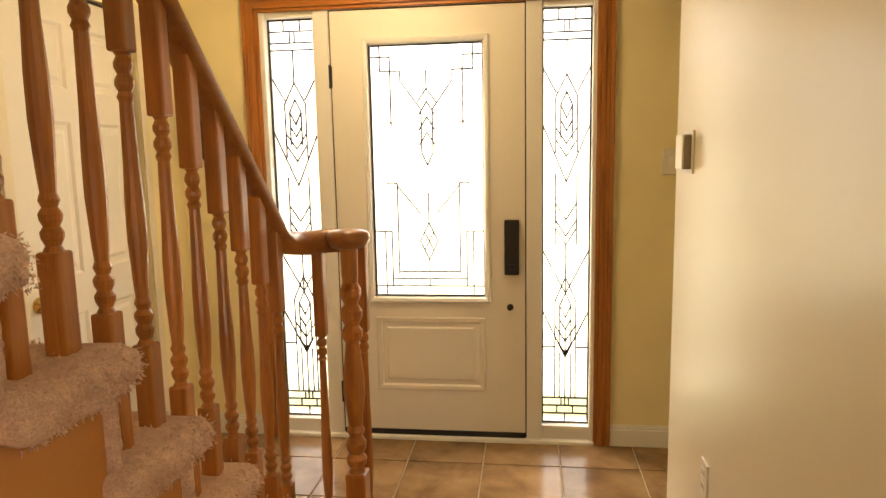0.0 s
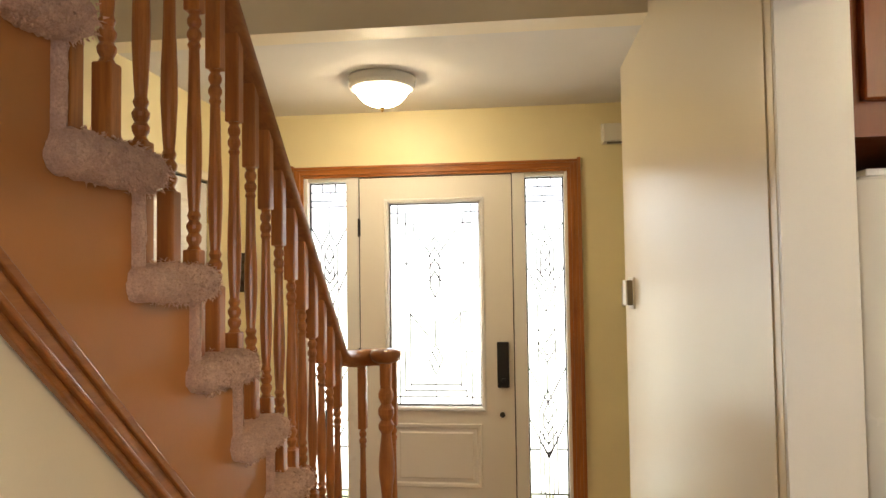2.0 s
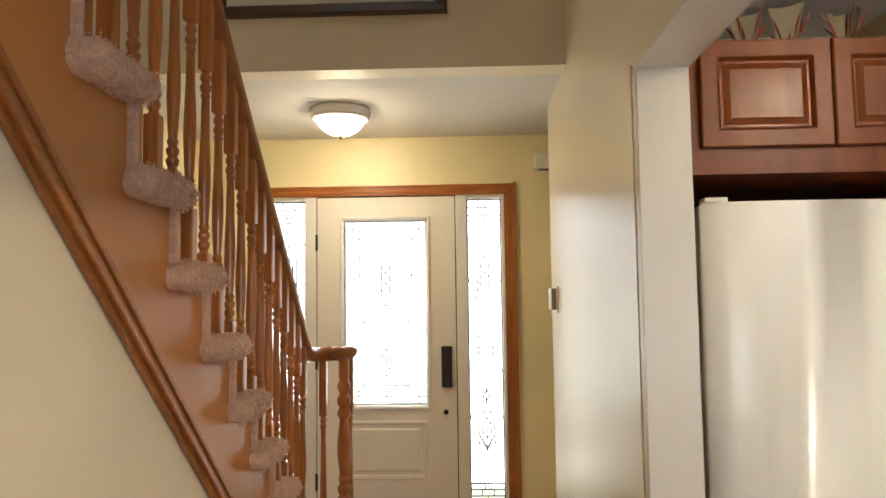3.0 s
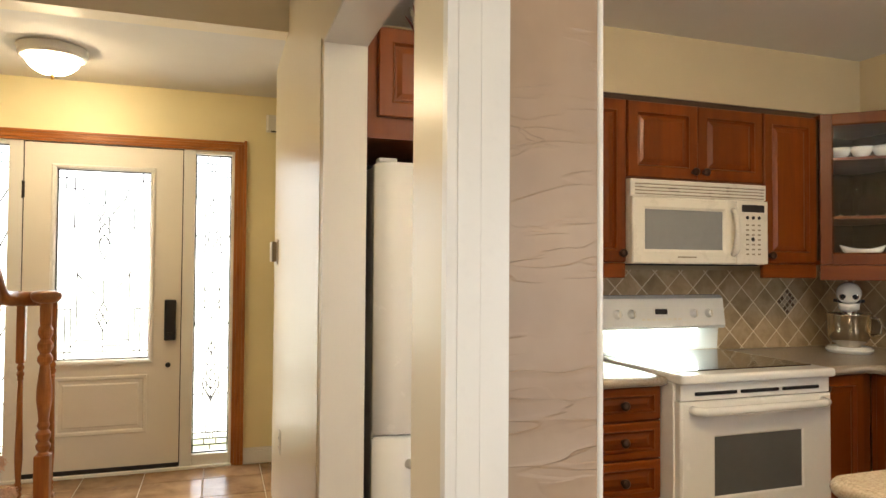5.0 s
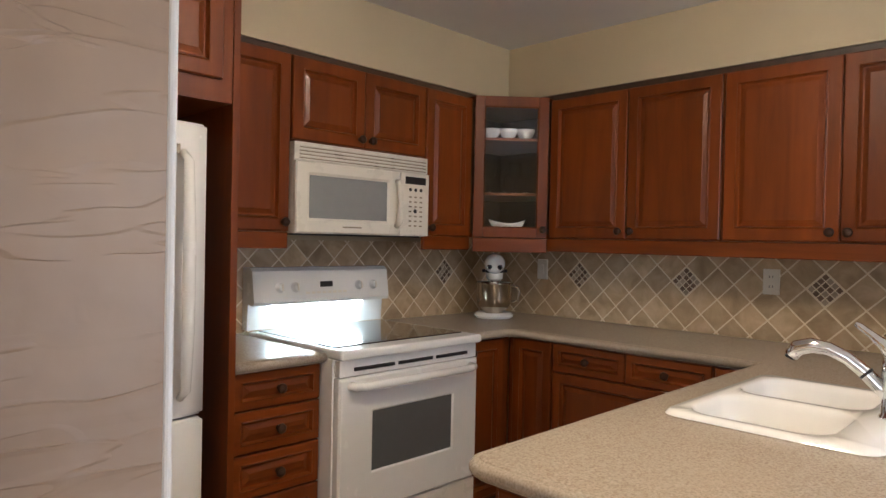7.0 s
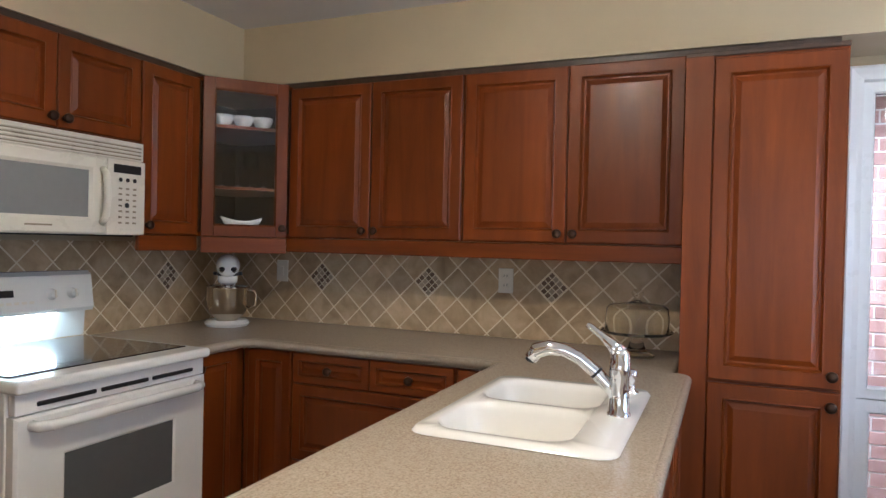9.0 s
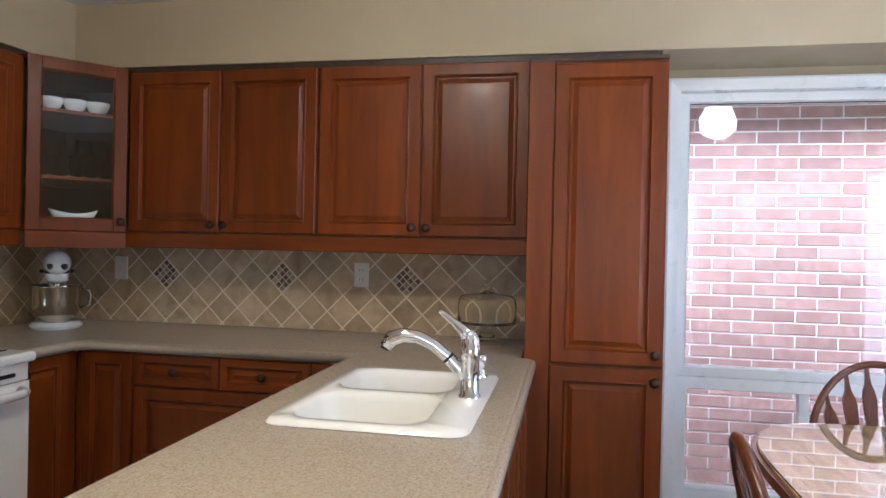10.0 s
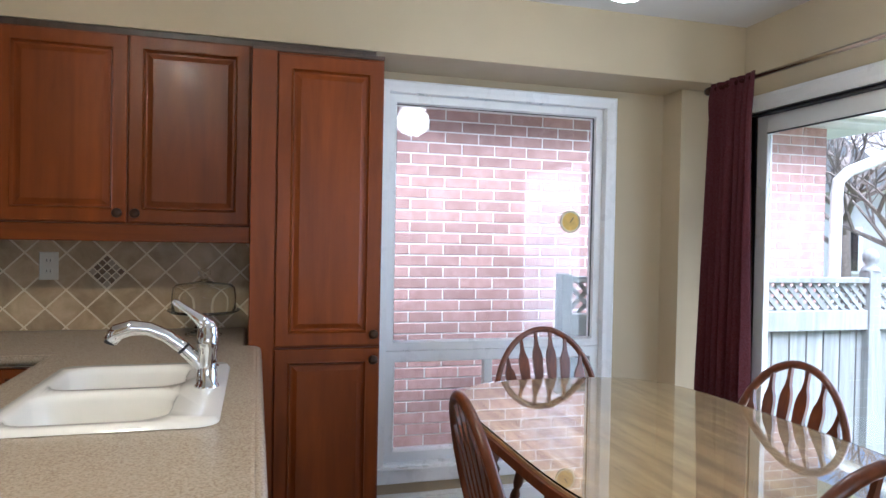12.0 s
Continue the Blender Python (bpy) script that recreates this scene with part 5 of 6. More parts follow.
def fridge():
    f = thing("refrigerator", (1.26, 1.1, 0), "white bottom-freezer refrigerator in a cabinet alcove", "refrigerator")
    x0, x1, yf = 0.935, 1.635, 0.80
    part("body", box((x0 + 0.004, yf + 0.065, 0.02), (x1 - 0.004, 1.42, 1.690), 0.006), WHITE, f)
    for z0, z1, nm in ((0.765, 1.698, "door"), (0.07, 0.755, "freezer_drawer")):
        b = bmesh.new()
        n = 10
        lo, hi = [], []
        for k in range(n + 1):
            t = k / n
            x = x0 + (x1 - x0) * t
            yy = yf + 0.018 - 0.020 * math.sin(math.pi * t) ** 0.6
            lo.append((x, yy)), hi.append((x, yy))
        base = [*lo, (x1, yf + 0.062), (x0, yf + 0.062)]
        va, vb = [b.verts.new((x, y, z0)) for x, y in base], [b.verts.new((x, y, z1)) for x, y in base]
        b.faces.new(va), b.faces.new(vb)
        for k in range(len(base)):
            b.faces.new((va[k], va[(k + 1) % len(base)], vb[(k + 1) % len(base)], vb[k]))
        ed = [e for e in b.edges if abs(e.verts[0].co.z - e.verts[1].co.z) < 1e-6]
        bmesh.ops.bevel(b, geom=ed, offset=0.008, segments=3, affect="EDGES")
        d = part(nm, b, WHITE, f, "white door with softly bowed front", True)
        d.data.shade_smooth()
        if nm == "door":
            part("handle", tube([(x1 - 0.085, yf - 0.002, 1.60), (x1 - 0.085, yf - 0.045, 1.57), (x1 - 0.088, yf - 0.062, 1.35), (x1 - 0.09, yf - 0.066, 1.20), (x1 - 0.088, yf - 0.062, 1.05), (x1 - 0.085, yf - 0.045, 0.86), (x1 - 0.085, yf - 0.002, 0.83)], [0.012, 0.015, 0.019, 0.020, 0.019, 0.015, 0.012], 12), WHITE, d, "long white bowed handle", True)
            part("maker_mark", box((x1 - 0.165, yf - 0.005, 1.595), (x1 - 0.095, yf + 0.006, 1.625), 0.002), GREYPLASTIC, d, "small grey maker's plate")
        else:
            part("handle", tube([(x0 + 0.12, yf + 0.004, 0.665), (x0 + 0.14, yf - 0.03, 0.665), ((x0 + x1) / 2, yf - 0.048, 0.665), (x1 - 0.14, yf - 0.03, 0.665), (x1 - 0.12, yf + 0.004, 0.665)], 0.016, 12), WHITE, d, "white bar handle", True)
    part("hinge_cap", box((x0 + 0.01, yf + 0.01, 1.697), (x0 + 0.075, yf + 0.06, 1.712), 0.004), WHITE, f)
    PANEL1, PANEL2 = box((1.712, 0.795, 0), (1.737, 1.44, 2.16), 0.002), box((0.886, 0.87, 0), (0.900, 1.44, 1.77), 0.002)
    c = thing("refrigerator_cabinet", (1.3, 1.1, 1.775), "cherry-stained cabinet over the refrigerator, two raised-panel doors", "cabinet")
    part("body", box((0.886, 0.80, 1.775), (1.711, 1.44, 2.16)), CHERRY, c)
    part("end_panel", PANEL1, CHERRY, c, "tall cherry-stained end panel")
    # Alcove side and back get their shade from a near-black colour.
    part("alcove_side", PANEL2, DARK, c, "alcove side coloured near-black for shade")
    part("alcove_back", box((0.90, 1.425, 0), (1.712, 1.438, 1.775)), DARK, c, "alcove back coloured near-black for shade")
    for a, b in ((0.935, 1.30), (1.305, 1.67)):
        m = frame_m((a, 0.80, 1.848), "-y")
        part("door", raised_panel(b - a, 0.305, m, 0.055), CHERRY, c, "raised-panel door")


fridge()


# ---- backsplash ----
def clip_poly(poly, lo, hi):
    for axis in (0, 1):
        for val, sgn in ((lo[axis], 1), (hi[axis], -1)):
            out = []
            for a, b in zip(poly, poly[1:] + poly[:1]):
                da, db = (a[axis] - val) * sgn, (b[axis] - val) * sgn
                if da >= 0:
                    out.append(a)
                if da * db < 0:
                    t = da / (da - db)
                    out.append(tuple(p + (q - p) * t for p, q in zip(a, b)))
            poly = out
            if len(poly) < 3:
                return []
    return poly


def prism(poly, m, d0, d1):
    bm = bmesh.new()
    a, b = [bm.verts.new(m @ Vector((*p, d0))) for p in poly], [bm.verts.new(m @ Vector((*p, d1))) for p in poly]
    bm.faces.new(a), bm.faces.new(b)
    for k in range(len(poly)):
        bm.faces.new((a[k], a[(k + 1) % len(poly)], b[(k + 1) % len(poly)], b[k]))
    return bm


def backsplash(name, facing, origin, length, decos, label):
    """Diagonal tiles on a grout bed; decos: places along the wall of the mosaic inserts."""
    z0, z1 = CT + 0.001, 1.33
    m = frame_m((*origin, 0), facing)
    s = thing(name, (*origin, z0), label, "backsplash", kind="structure")
    part("grout_bed", box((0, z0, 0), (length, z1, 0.005), 0, m), GROUT, s, "pale grout")
    D, g = 0.155, 0.0050
    c0 = decos[0]
    for i in range(-40, 41):
        for j in range(-4, 5):
            u, v = c0 + i * D / 2, 1.162 + j * D / 2
            if (i + j) % 2:
                continue
            half = D / 2 - g
            deco = j == 0 and any(abs(u - q) < D / 3 for q in decos)
            if deco:
                q = half / 4
                for a in range(4):
                    for b in range(4):
                        cu, cv = u + (a - b) * q, v + (a + b - 3) * q
                        h = q - 0.0034
                        p = clip_poly([(cu - h, cv), (cu, cv - h), (cu + h, cv), (cu, cv + h)], (0, z0), (length, z1))
                        if len(p) > 2:
                            part("mosaic_tile", prism(p, m, 0.004, 0.0070), SPLASH_DARK if (a * 13 + b * 7 + a * a * b + i * 3) % 5 < 3 else SPLASH_LIGHT, s)
                continue
            p = clip_poly([(u - half, v), (u, v - half), (u + half, v), (u, v + half)], (0.001, z0), (length - 0.001, z1))
            if len(p) > 2:
                part("tile", prism(p, m, 0.004, 0.0068), SPLASH, s)


backsplash("backsplash_east", "-x", (3.85, 1.43), 2.46, [1.43 - 0.837, 1.43 - 0.213, 1.43 + 0.40], "tan diagonal tile backsplash with small mosaic inserts")
backsplash("backsplash_stove", "-y", (1.738, 1.44), 2.10, [3.37 - 1.738], "tan diagonal tile backsplash behind the range")


def outlet(m, name, label, slots=True):
    o = thing(name, tuple(m.translation), label, "outlet" if slots else "switch")
    part("plate", add_rings(bmesh.new(), [(-0.036, -0.058, 0.036, 0.058, 0), (-0.036, -0.058, 0.036, 0.058, 0.003), (-0.033, -0.055, 0.033, 0.055, 0.006)], m), PLASTIC, o, "ivory cover plate")
    if slots:
        for v in (-0.022, 0.022):
            r = part("receptacle", box((-0.016, v - 0.014, 0.005), (0.016, v + 0.014, 0.008), 0.003, m), PLASTIC, o)
            sl = bmesh.new()
            add_box(sl, (-0.008, v - 0.004, 0.0078), (-0.0055, v + 0.006, 0.0086), 0, m)
            add_box(sl, (0.0055, v - 0.004, 0.0078), (0.008, v + 0.006, 0.0086), 0, m)
            part("slots", sl, BLACK, r, "dark slots")
    else:
        part("rocker", box((-0.012, -0.026, 0.005), (0.012, 0.026, 0.010), 0.003, m), PLASTIC, o)
    return o


outlet(frame_m((3.8405, 1.087, 1.185), "-x"), "light_switch", "ivory rocker switch on the tiled backsplash", False)
outlet(frame_m((3.8405, -0.184, 1.185), "-x"), "wall_outlet", "ivory double outlet on the tiled backsplash")


# ---- dining area ----
def window():
    w = thing("window_1", (3.87, -2.18, 0.2), "tall white framed window with a sliding lower sash", "window", kind="structure")
    y0, y1, z0, z1 = -1.60, -2.76, 0.24, 2.03      # opening
    cas = bmesh.new()
    m = frame_m((3.85, y0, z0), "-x")
    W, H = y0 - y1, z1 - z0
    add_rings(cas, [(-0.045, -0.05, W + 0.045, H + 0.045, 0), (-0.045, -0.05, W + 0.045, H + 0.045, 0.020), (-0.036, -0.041, W + 0.036, H + 0.036, 0.024), (-0.012, -0.017, W + 0.012, H + 0.012, 0.016),
                    (0.008, 0.004, W - 0.008, H - 0.008, 0.012), (0.010, 0.006, W - 0.010, H - 0.010, -0.10)], m, cap=False)
    part("casing", cas, VINYL, w, "white window casing")
    part("sill", box((-0.05, -0.075, -0.02), (W + 0.05, -0.005, 0.045), 0.006, m), VINYL, w, "white window sill")
    def fr(a, b, c, d, ins, name, dep, mat=VINYL):
        bm = bmesh.new()
        add_rings(bm, [(a, b, c, d, dep - 0.05), (a, b, c, d, dep), (a + ins - 0.006, b + ins - 0.006, c - ins + 0.006, d - ins + 0.006, dep + 0.004), (a + ins, b + ins, c - ins, d - ins, dep - 0.010), (a + ins, b + ins, c - ins, d - ins, dep - 0.05)], m, cap=False)
        return part(name, bm, mat, w, "white vinyl sash")
    zb = 0.80 - z0
    fr(0.010, zb - 0.015, W - 0.010, H - 0.010, 0.045, "upper_sash", -0.03)
    fr(0.010, 0.006, W - 0.010, zb - 0.018, 0.055, "lower_sash", -0.03)
    rb = bmesh.new()
    k = 0.051
    for lo, hi in (((k, zb + 0.033), (k + 0.005, H - k - 0.004)), ((W - k - 0.008, zb + 0.033), (W - k, H - k - 0.004)), ((k, H - k - 0.008), (W - k, H - k - 0.002))):
        add_box(rb, (*lo, -0.047), (*hi, -0.040), 0, m)
    part("gasket", rb, BLACK, w, "black glazing gasket")
    p = part("pane", box((0.055, zb + 0.03, -0.062), (W - 0.055, H - 0.055, -0.056), 0, m), CLEAR, w, "clear window pane")
    p.visible_shadow = False
    p = part("pane", box((0.055, 0.055, -0.062), (W - 0.055, zb - 0.065, -0.056), 0, m), CLEAR, w, "clear lower pane")
    p.visible_shadow = False
    part("sash_bar", box((0.52, 0.055, -0.075), (0.565, zb - 0.065, -0.035), 0.004, m), VINYL, w, "white meeting bar")
    d = thing("window_thermometer", (3.905, -2.59, 1.43), "round yellow dial thermometer on the window", "thermometer")
    mm = frame_m((3.902, -2.585, 1.432), "-x")
    part("rim", lathe([(0.058, 0), (0.058, 0.010), (0.050, 0.012), (0.047, 0.006)], mm, 28), plain("cream_rim", (0.75, 0.68, 0.50), 0.4), d, "cream rim", True)
    part("dial", lathe([(0.047, 0.004), (0.047, 0.007)], mm, 28), plain("yellow_dial", (0.70, 0.47, 0.10), 0.5, spread=0.15), d, "yellow dial")
    part("needle", box((-0.002, -0.006, 0.0072), (0.002, 0.028, 0.009), 0, mm @ Matrix.Rotation(radians(-35), 4, "Z")), BLACK, d, "dark needle")


window()


def patio_door():
    d = thing("door_2", (2.5, -3.40, 0), "white sliding glass patio door, closed", "door", kind="structure")
    m = frame_m((PX1, -3.335, 0), "+y")          # right is -x
    W, H = PX1 - PX0, PZ
    cas = bmesh.new()
    add_rings(cas, [(-0.07, 0, W + 0.07, H + 0.075, 0), (-0.07, 0, W + 0.07, H + 0.075, 0.022), (-0.05, 0.0, W + 0.05, H + 0.055, 0.030), (-0.025, 0.0, W + 0.025, H + 0.025, 0.018), (0.0, 0.0, W, H, 0.012), (0.0, 0.0, W, H, -0.13)], m, cap=False)
    part("casing", cas, TRIM, d, "white moulded casing")
    part("track", box((0, H - 0.014, -0.12), (W, H - 0.002, -0.015), 0.003, m), BLACK, d, "dark top track")
    part("track", box((0, 0, -0.12), (W, 0.03, -0.02), 0.003, m), TRIM, d, "white bottom track")
    for a, b, dep in ((0.012, W / 2 + 0.03, -0.045), (W / 2 - 0.03, W - 0.012, -0.09)):
        bm = bmesh.new()
        for lo, hi in (((a, 0.03), (a + 0.07, H - 0.015)), ((b - 0.07, 0.03), (b, H - 0.015)), ((a + 0.07, 0.03), (b - 0.07, 0.12)), ((a + 0.07, H - 0.10), (b - 0.07, H - 0.015))):
            add_box(bm, (*lo, dep - 0.035), (*hi, dep), 0.004, m)
        s = part("sash", bm, TRIM, d, "white door sash")
        gk = bmesh.new()
        add_box(gk, (a + 0.068, H - 0.104, dep - 0.012), (b - 0.068, H - 0.098, dep + 0.001), 0, m)
        add_box(gk, (a - 0.008, 0.03, dep - 0.03), (a + 0.004, H - 0.015, dep + 0.002), 0, m)
        part("gasket", gk, BLACK, s, "dark gasket")
        p = part("pane", box((a + 0.07, 0.12, dep - 0.022), (b - 0.07, H - 0.10, dep - 0.016), 0, m), CLEAR, s, "clear glass pane")
        p.visible_shadow = False


patio_door()


def curtain():
    c = thing("curtain", (3.37, -3.115, 0.02), "burgundy pleated cloth curtain gathered on its rod", "curtain")
    bm = bmesh.new()
    nx, nz = 90, 24
    rows = []
    for j in range(nz + 1):
        z = 2.095 - (2.075) * j / nz
        k = j / nz
        xl = 3.475 + 0.055 * min(1, k * 1.4)
        xr = 3.205 + 0.010 * math.sin(k * 3) - 0.012 * k
        if k < 0.05:
            xl, xr = 3.49, 3.195
        row = []
        for i in range(nx + 1):
            t = i / nx
            ph = t * 2 * math.pi * 6.5
            amp = (0.020 + 0.014 * k) * (0.35 if k < 0.04 else 1)
            y = -3.115 + amp * math.sin(ph + 0.5 * math.sin(k * 4 + t * 5)) + 0.008 * math.sin(ph * 0.37 + k * 2)
            x = xl + (xr - xl) * (t + 0.012 * math.sin(ph * 2 + 1.2) * (1 if 0 < t < 1 else 0))
            row.append(bm.verts.new((x, y, z)))
        rows.append(row)
    for a, b in zip(rows, rows[1:]):
        for i in range(nx):
            bm.faces.new((a[i], a[i + 1], b[i + 1], b[i]))
    ret = bmesh.ops.extrude_face_region(bm, geom=bm.faces[:])
    bmesh.ops.translate(bm, verts=[v for v in ret["geom"] if isinstance(v, bmesh.types.BMVert)], vec=(0, -0.004, 0))
    part("cloth", bm, CURTAIN, c, "", True)
    r = thing("curtain_rod", (2.5, -3.20, 2.075), "brushed nickel curtain rod over the patio door", "curtain rod")
    part("rod", tube([(3.535, -3.12, 2.07), (1.35, -3.12, 2.07)], 0.011, 12), STEEL, r, "", True)
    part("finial", lathe([(0.012, 0), (0.020, 0.006), (0.020, 0.03), (0.012, 0.036)], Matrix.Translation((3.535, -3.12, 2.07)) @ Matrix.Rotation(radians(-90), 4, "Y"), 16), BRONZE, r, "dark bracket end", True)
    for x in (3.50, 2.45, 1.40):
        part("bracket", box((x - 0.012, -3.335, 2.055), (x + 0.012, -3.11, 2.064), 0.003), STEEL, r)


curtain()


def table():
    t = thing("dining_table", (2.5, -2.19, 0), "oval oak dining table with a glass sheet on top", "table")
    def oval(L, B, z0, z1, r, mat, name, label, bev):
        bm = bmesh.new()
        pts = []
        for k in range(96):
            a = 2 * math.pi * k / 96
            e = 0.52
            pts.append((2.505 + L * math.copysign(abs(math.cos(a)) ** e, math.cos(a)), -2.19 + B * math.copysign(abs(math.sin(a)) ** 0.62, math.sin(a))))
        lo, hi = [bm.verts.new((x, y, z0)) for x, y in pts], [bm.verts.new((x, y, z1)) for x, y in pts]
        bm.faces.new(lo), bm.faces.new(hi)
        for k in range(96):
            bm.faces.new((lo[k], lo[(k + 1) % 96], hi[(k + 1) % 96], hi[k]))
        ed = [e2 for e2 in bm.edges if abs(e2.verts[0].co.z - e2.verts[1].co.z) < 1e-6]
        bmesh.ops.bevel(bm, geom=ed, offset=bev, segments=3, affect="EDGES")
        return part(name, bm, mat, t, label)
    oval(0.780, 0.510, 0.716, 0.744, 0, CHAIRWOOD, "rim", "dark red oak rim", 0.008)
    oval(0.768, 0.498, 0.744, 0.752, 0, TABLEWOOD, "tabletop", "figured oak tabletop", 0.002)
    gl = oval(0.765, 0.495, 0.7525, 0.7585, 0, glass("table_glass", 0.0, (0.93, 0.99, 0.97), 1.5), "glass_sheet", "clear green-edged glass sheet", 0.0015)
    gl.visible_shadow = False
    ap = bmesh.new()
    for lo, hi in (((1.86, -2.58, 0.63), (3.15, -2.555, 0.722)), ((1.86, -1.825, 0.63), (3.15, -1.80, 0.722)), ((1.86, -2.555, 0.63), (1.885, -1.825, 0.722)), ((3.125, -2.555, 0.63), (3.15, -1.825, 0.722))):
        add_box(ap, lo, hi, 0.003)
    part("apron", ap, CHAIRWOOD, t, "red oak apron")
    for x in (1.93, 3.08):
        for y in (-2.51, -1.87):
            part("leg", lathe([(0.020, 0), (0.026, 0.01), (0.022, 0.05), (0.034, 0.20), (0.038, 0.36), (0.028, 0.45), (0.038, 0.47), (0.026, 0.49), (0.036, 0.52), (0.036, 0.64)], Matrix.Translation((x, y, 0)), 18), CHAIRWOOD, t, "turned leg", True)


table()


def dining_chair():
    """Hoop-back chair at the origin that faces +y; back at -y."""
    c = thing("dining_chair", (0, 0, 0), "reddish oak hoop-back dining chair with arrow spindles", "chair", "chairs round the table")
    # seat, saddled
    bm = bmesh.new()
    n = 40
    top, bot = [], []
    for k in range(n):
        a = 2 * math.pi * k / n
        x = 0.215 * math.copysign(abs(math.cos(a)) ** 0.75, math.cos(a)) * (1 + 0.06 * math.sin(a))
        y = 0.205 * math.copysign(abs(math.sin(a)) ** 0.75, math.sin(a))
        top.append(bm.verts.new((x, y, 0.455)))
        bot.append(bm.verts.new((x * 0.93, y * 0.93, 0.425)))
    ins = [bm.verts.new((v.co.x * 0.86, v.co.y * 0.86, 0.448)) for v in top]
    cen = bm.verts.new((0, -0.02, 0.440))
    bm.faces.new(bot)
    for k in range(n):
        j = (k + 1) % n
        bm.faces.new((bot[k], bot[j], top[j], top[k]))
        bm.faces.new((top[k], top[j], ins[j], ins[k]))
        bm.faces.new((ins[k], ins[j], cen))
    part("seat", bm, CHAIRWOOD, c, "saddled seat", True)
    lean = lambda z: -0.175 - (z - 0.45) * 0.24
    hoop = []
    for k in range(25):
        a = math.pi * k / 24
        x = 0.238 * math.cos(a)
        z = 0.62 + 0.312 * math.sin(a)
        hoop.append((x, lean(z), z))
    hoop = [(0.185, lean(0.445), 0.445), (0.215, lean(0.53), 0.53)] + hoop + [(-0.215, lean(0.53), 0.53), (-0.185, lean(0.445), 0.445)]
    part("hoop", tube(hoop, 0.0145, 12, 0.85), CHAIRWOOD, c, "bent hoop back", True)
    for k in range(6):
        x0 = -0.125 + 0.05 * k
        x1 = x0 * 1.42
        a = math.acos(max(-1, min(1, x1 / 0.238)))
        zt = 0.62 + 0.312 * math.sin(a) - 0.006
        sp = bmesh.new()
        prof = [(0.0, 0.007), (0.25, 0.009), (0.50, 0.016), (0.70, 0.0225), (0.77, 0.0230), (0.82, 0.019), (0.87, 0.010), (0.92, 0.007), (1.0, 0.006)]
        rows = []
        for f, hw in prof:
            z = 0.447 + (zt - 0.447) * f
            x, y = x0 + (x1 - x0) * f, lean(z)
            th = 0.006
            rows.append([sp.verts.new((x + sx * hw, y + sy * th, z)) for sx, sy in ((-1, -1), (1, -1), (1, 1), (-1, 1))])
        for p, q in zip(rows, rows[1:]):
            for j in range(4):
                sp.faces.new((p[j], p[(j + 1) % 4], q[(j + 1) % 4], q[j]))
        sp.faces.new(rows[0]), sp.faces.new(rows[-1])
        part("spindle", sp, CHAIRWOOD, c)
    for sx in (-1, 1):
        for sy in (-1, 1):
            p0, p1 = Vector((0.14 * sx, 0.13 * sy, 0.43)), Vector((0.205 * sx, 0.20 * sy, 0.0))
            L = [p0 + (p1 - p0) * f for f in (0, 0.15, 0.3, 0.36, 0.42, 0.6, 0.75, 0.9, 1)]
            part("leg", tube(L, [0.014, 0.019, 0.021, 0.013, 0.021, 0.020, 0.014, 0.012, 0.010], 12), CHAIRWOOD, c, "", True)
        part("stretcher", tube([(0.168 * sx, -0.165, 0.2), (0.168 * sx, 0, 0.2), (0.168 * sx, 0.165, 0.2)], [0.008, 0.014, 0.008], 10), CHAIRWOOD, c, "", True)
    part("stretcher", tube([(-0.168, 0, 0.2), (0, 0, 0.2), (0.168, 0, 0.2)], [0.008, 0.014, 0.008], 10), CHAIRWOOD, c, "", True)
    return c


chair = dining_chair()
copy_thing(chair, pose(2.52, -2.465, 0, 0, 0, 2))
copy_thing(chair, pose(2.30, -1.80, 0, 0, 0, 176))
copy_thing(chair, pose(1.955, -2.12, 0, 0, 0, -88))
chair.matrix_basis = pose(3.20, -2.255, 0, 0, 0, 90)


# ---- lamps that the place has ----
def dome_light(at, label, bulb, size=1.0):
    l = thing("ceiling_light", at, label, "ceiling light")
    m = Matrix.Translation(at) @ Matrix.Rotation(math.pi, 4, "X") @ Matrix.Scale(size, 4)
    part("pan", lathe([(0.0, 0.0), (0.170, 0.0), (0.173, 0.012), (0.164, 0.024), (0.168, 0.036), (0.160, 0.056), (0.142, 0.060), (0.138, 0.044)], m, 40, False), WHITE, l, "white stepped pan", True)
    part("dome", lathe([(0.139, 0.052), (0.135, 0.064), (0.120, 0.090), (0.097, 0.115), (0.065, 0.134), (0.028, 0.145), (0.0, 0.147)], m, 40, False), bulb, l, "lit glass dome", True)
    part("finial", lathe([(0.012, 0.143), (0.012, 0.152), (0.006, 0.158), (0.009, 0.166), (0.0, 0.172)], m, 16, False), BRASS, l, "brass finial", True)


def globe_light():
    g = thing("pendant_light", (2.5, -2.06, 2.15), "lit white glass globe light over the dining table", "ceiling light")
    mm = Matrix.Translation((2.5, -2.06, 0))
    part("canopy", lathe([(0.07, CEIL), (0.07, CEIL - 0.015), (0.03, CEIL - 0.03), (0.03, CEIL - 0.14)], mm, 24), WHITE, g, "white canopy", True)
    part("globe", lathe([(0.035, 2.268), (0.075, 2.245), (0.105, 2.20), (0.115, 2.155), (0.105, 2.11), (0.08, 2.075), (0.04, 2.052), (0.0, 2.046)], mm, 32, False), glow("globe_glow", (1.0, 0.93, 0.80), 10.0), g, "lit white globe", True)


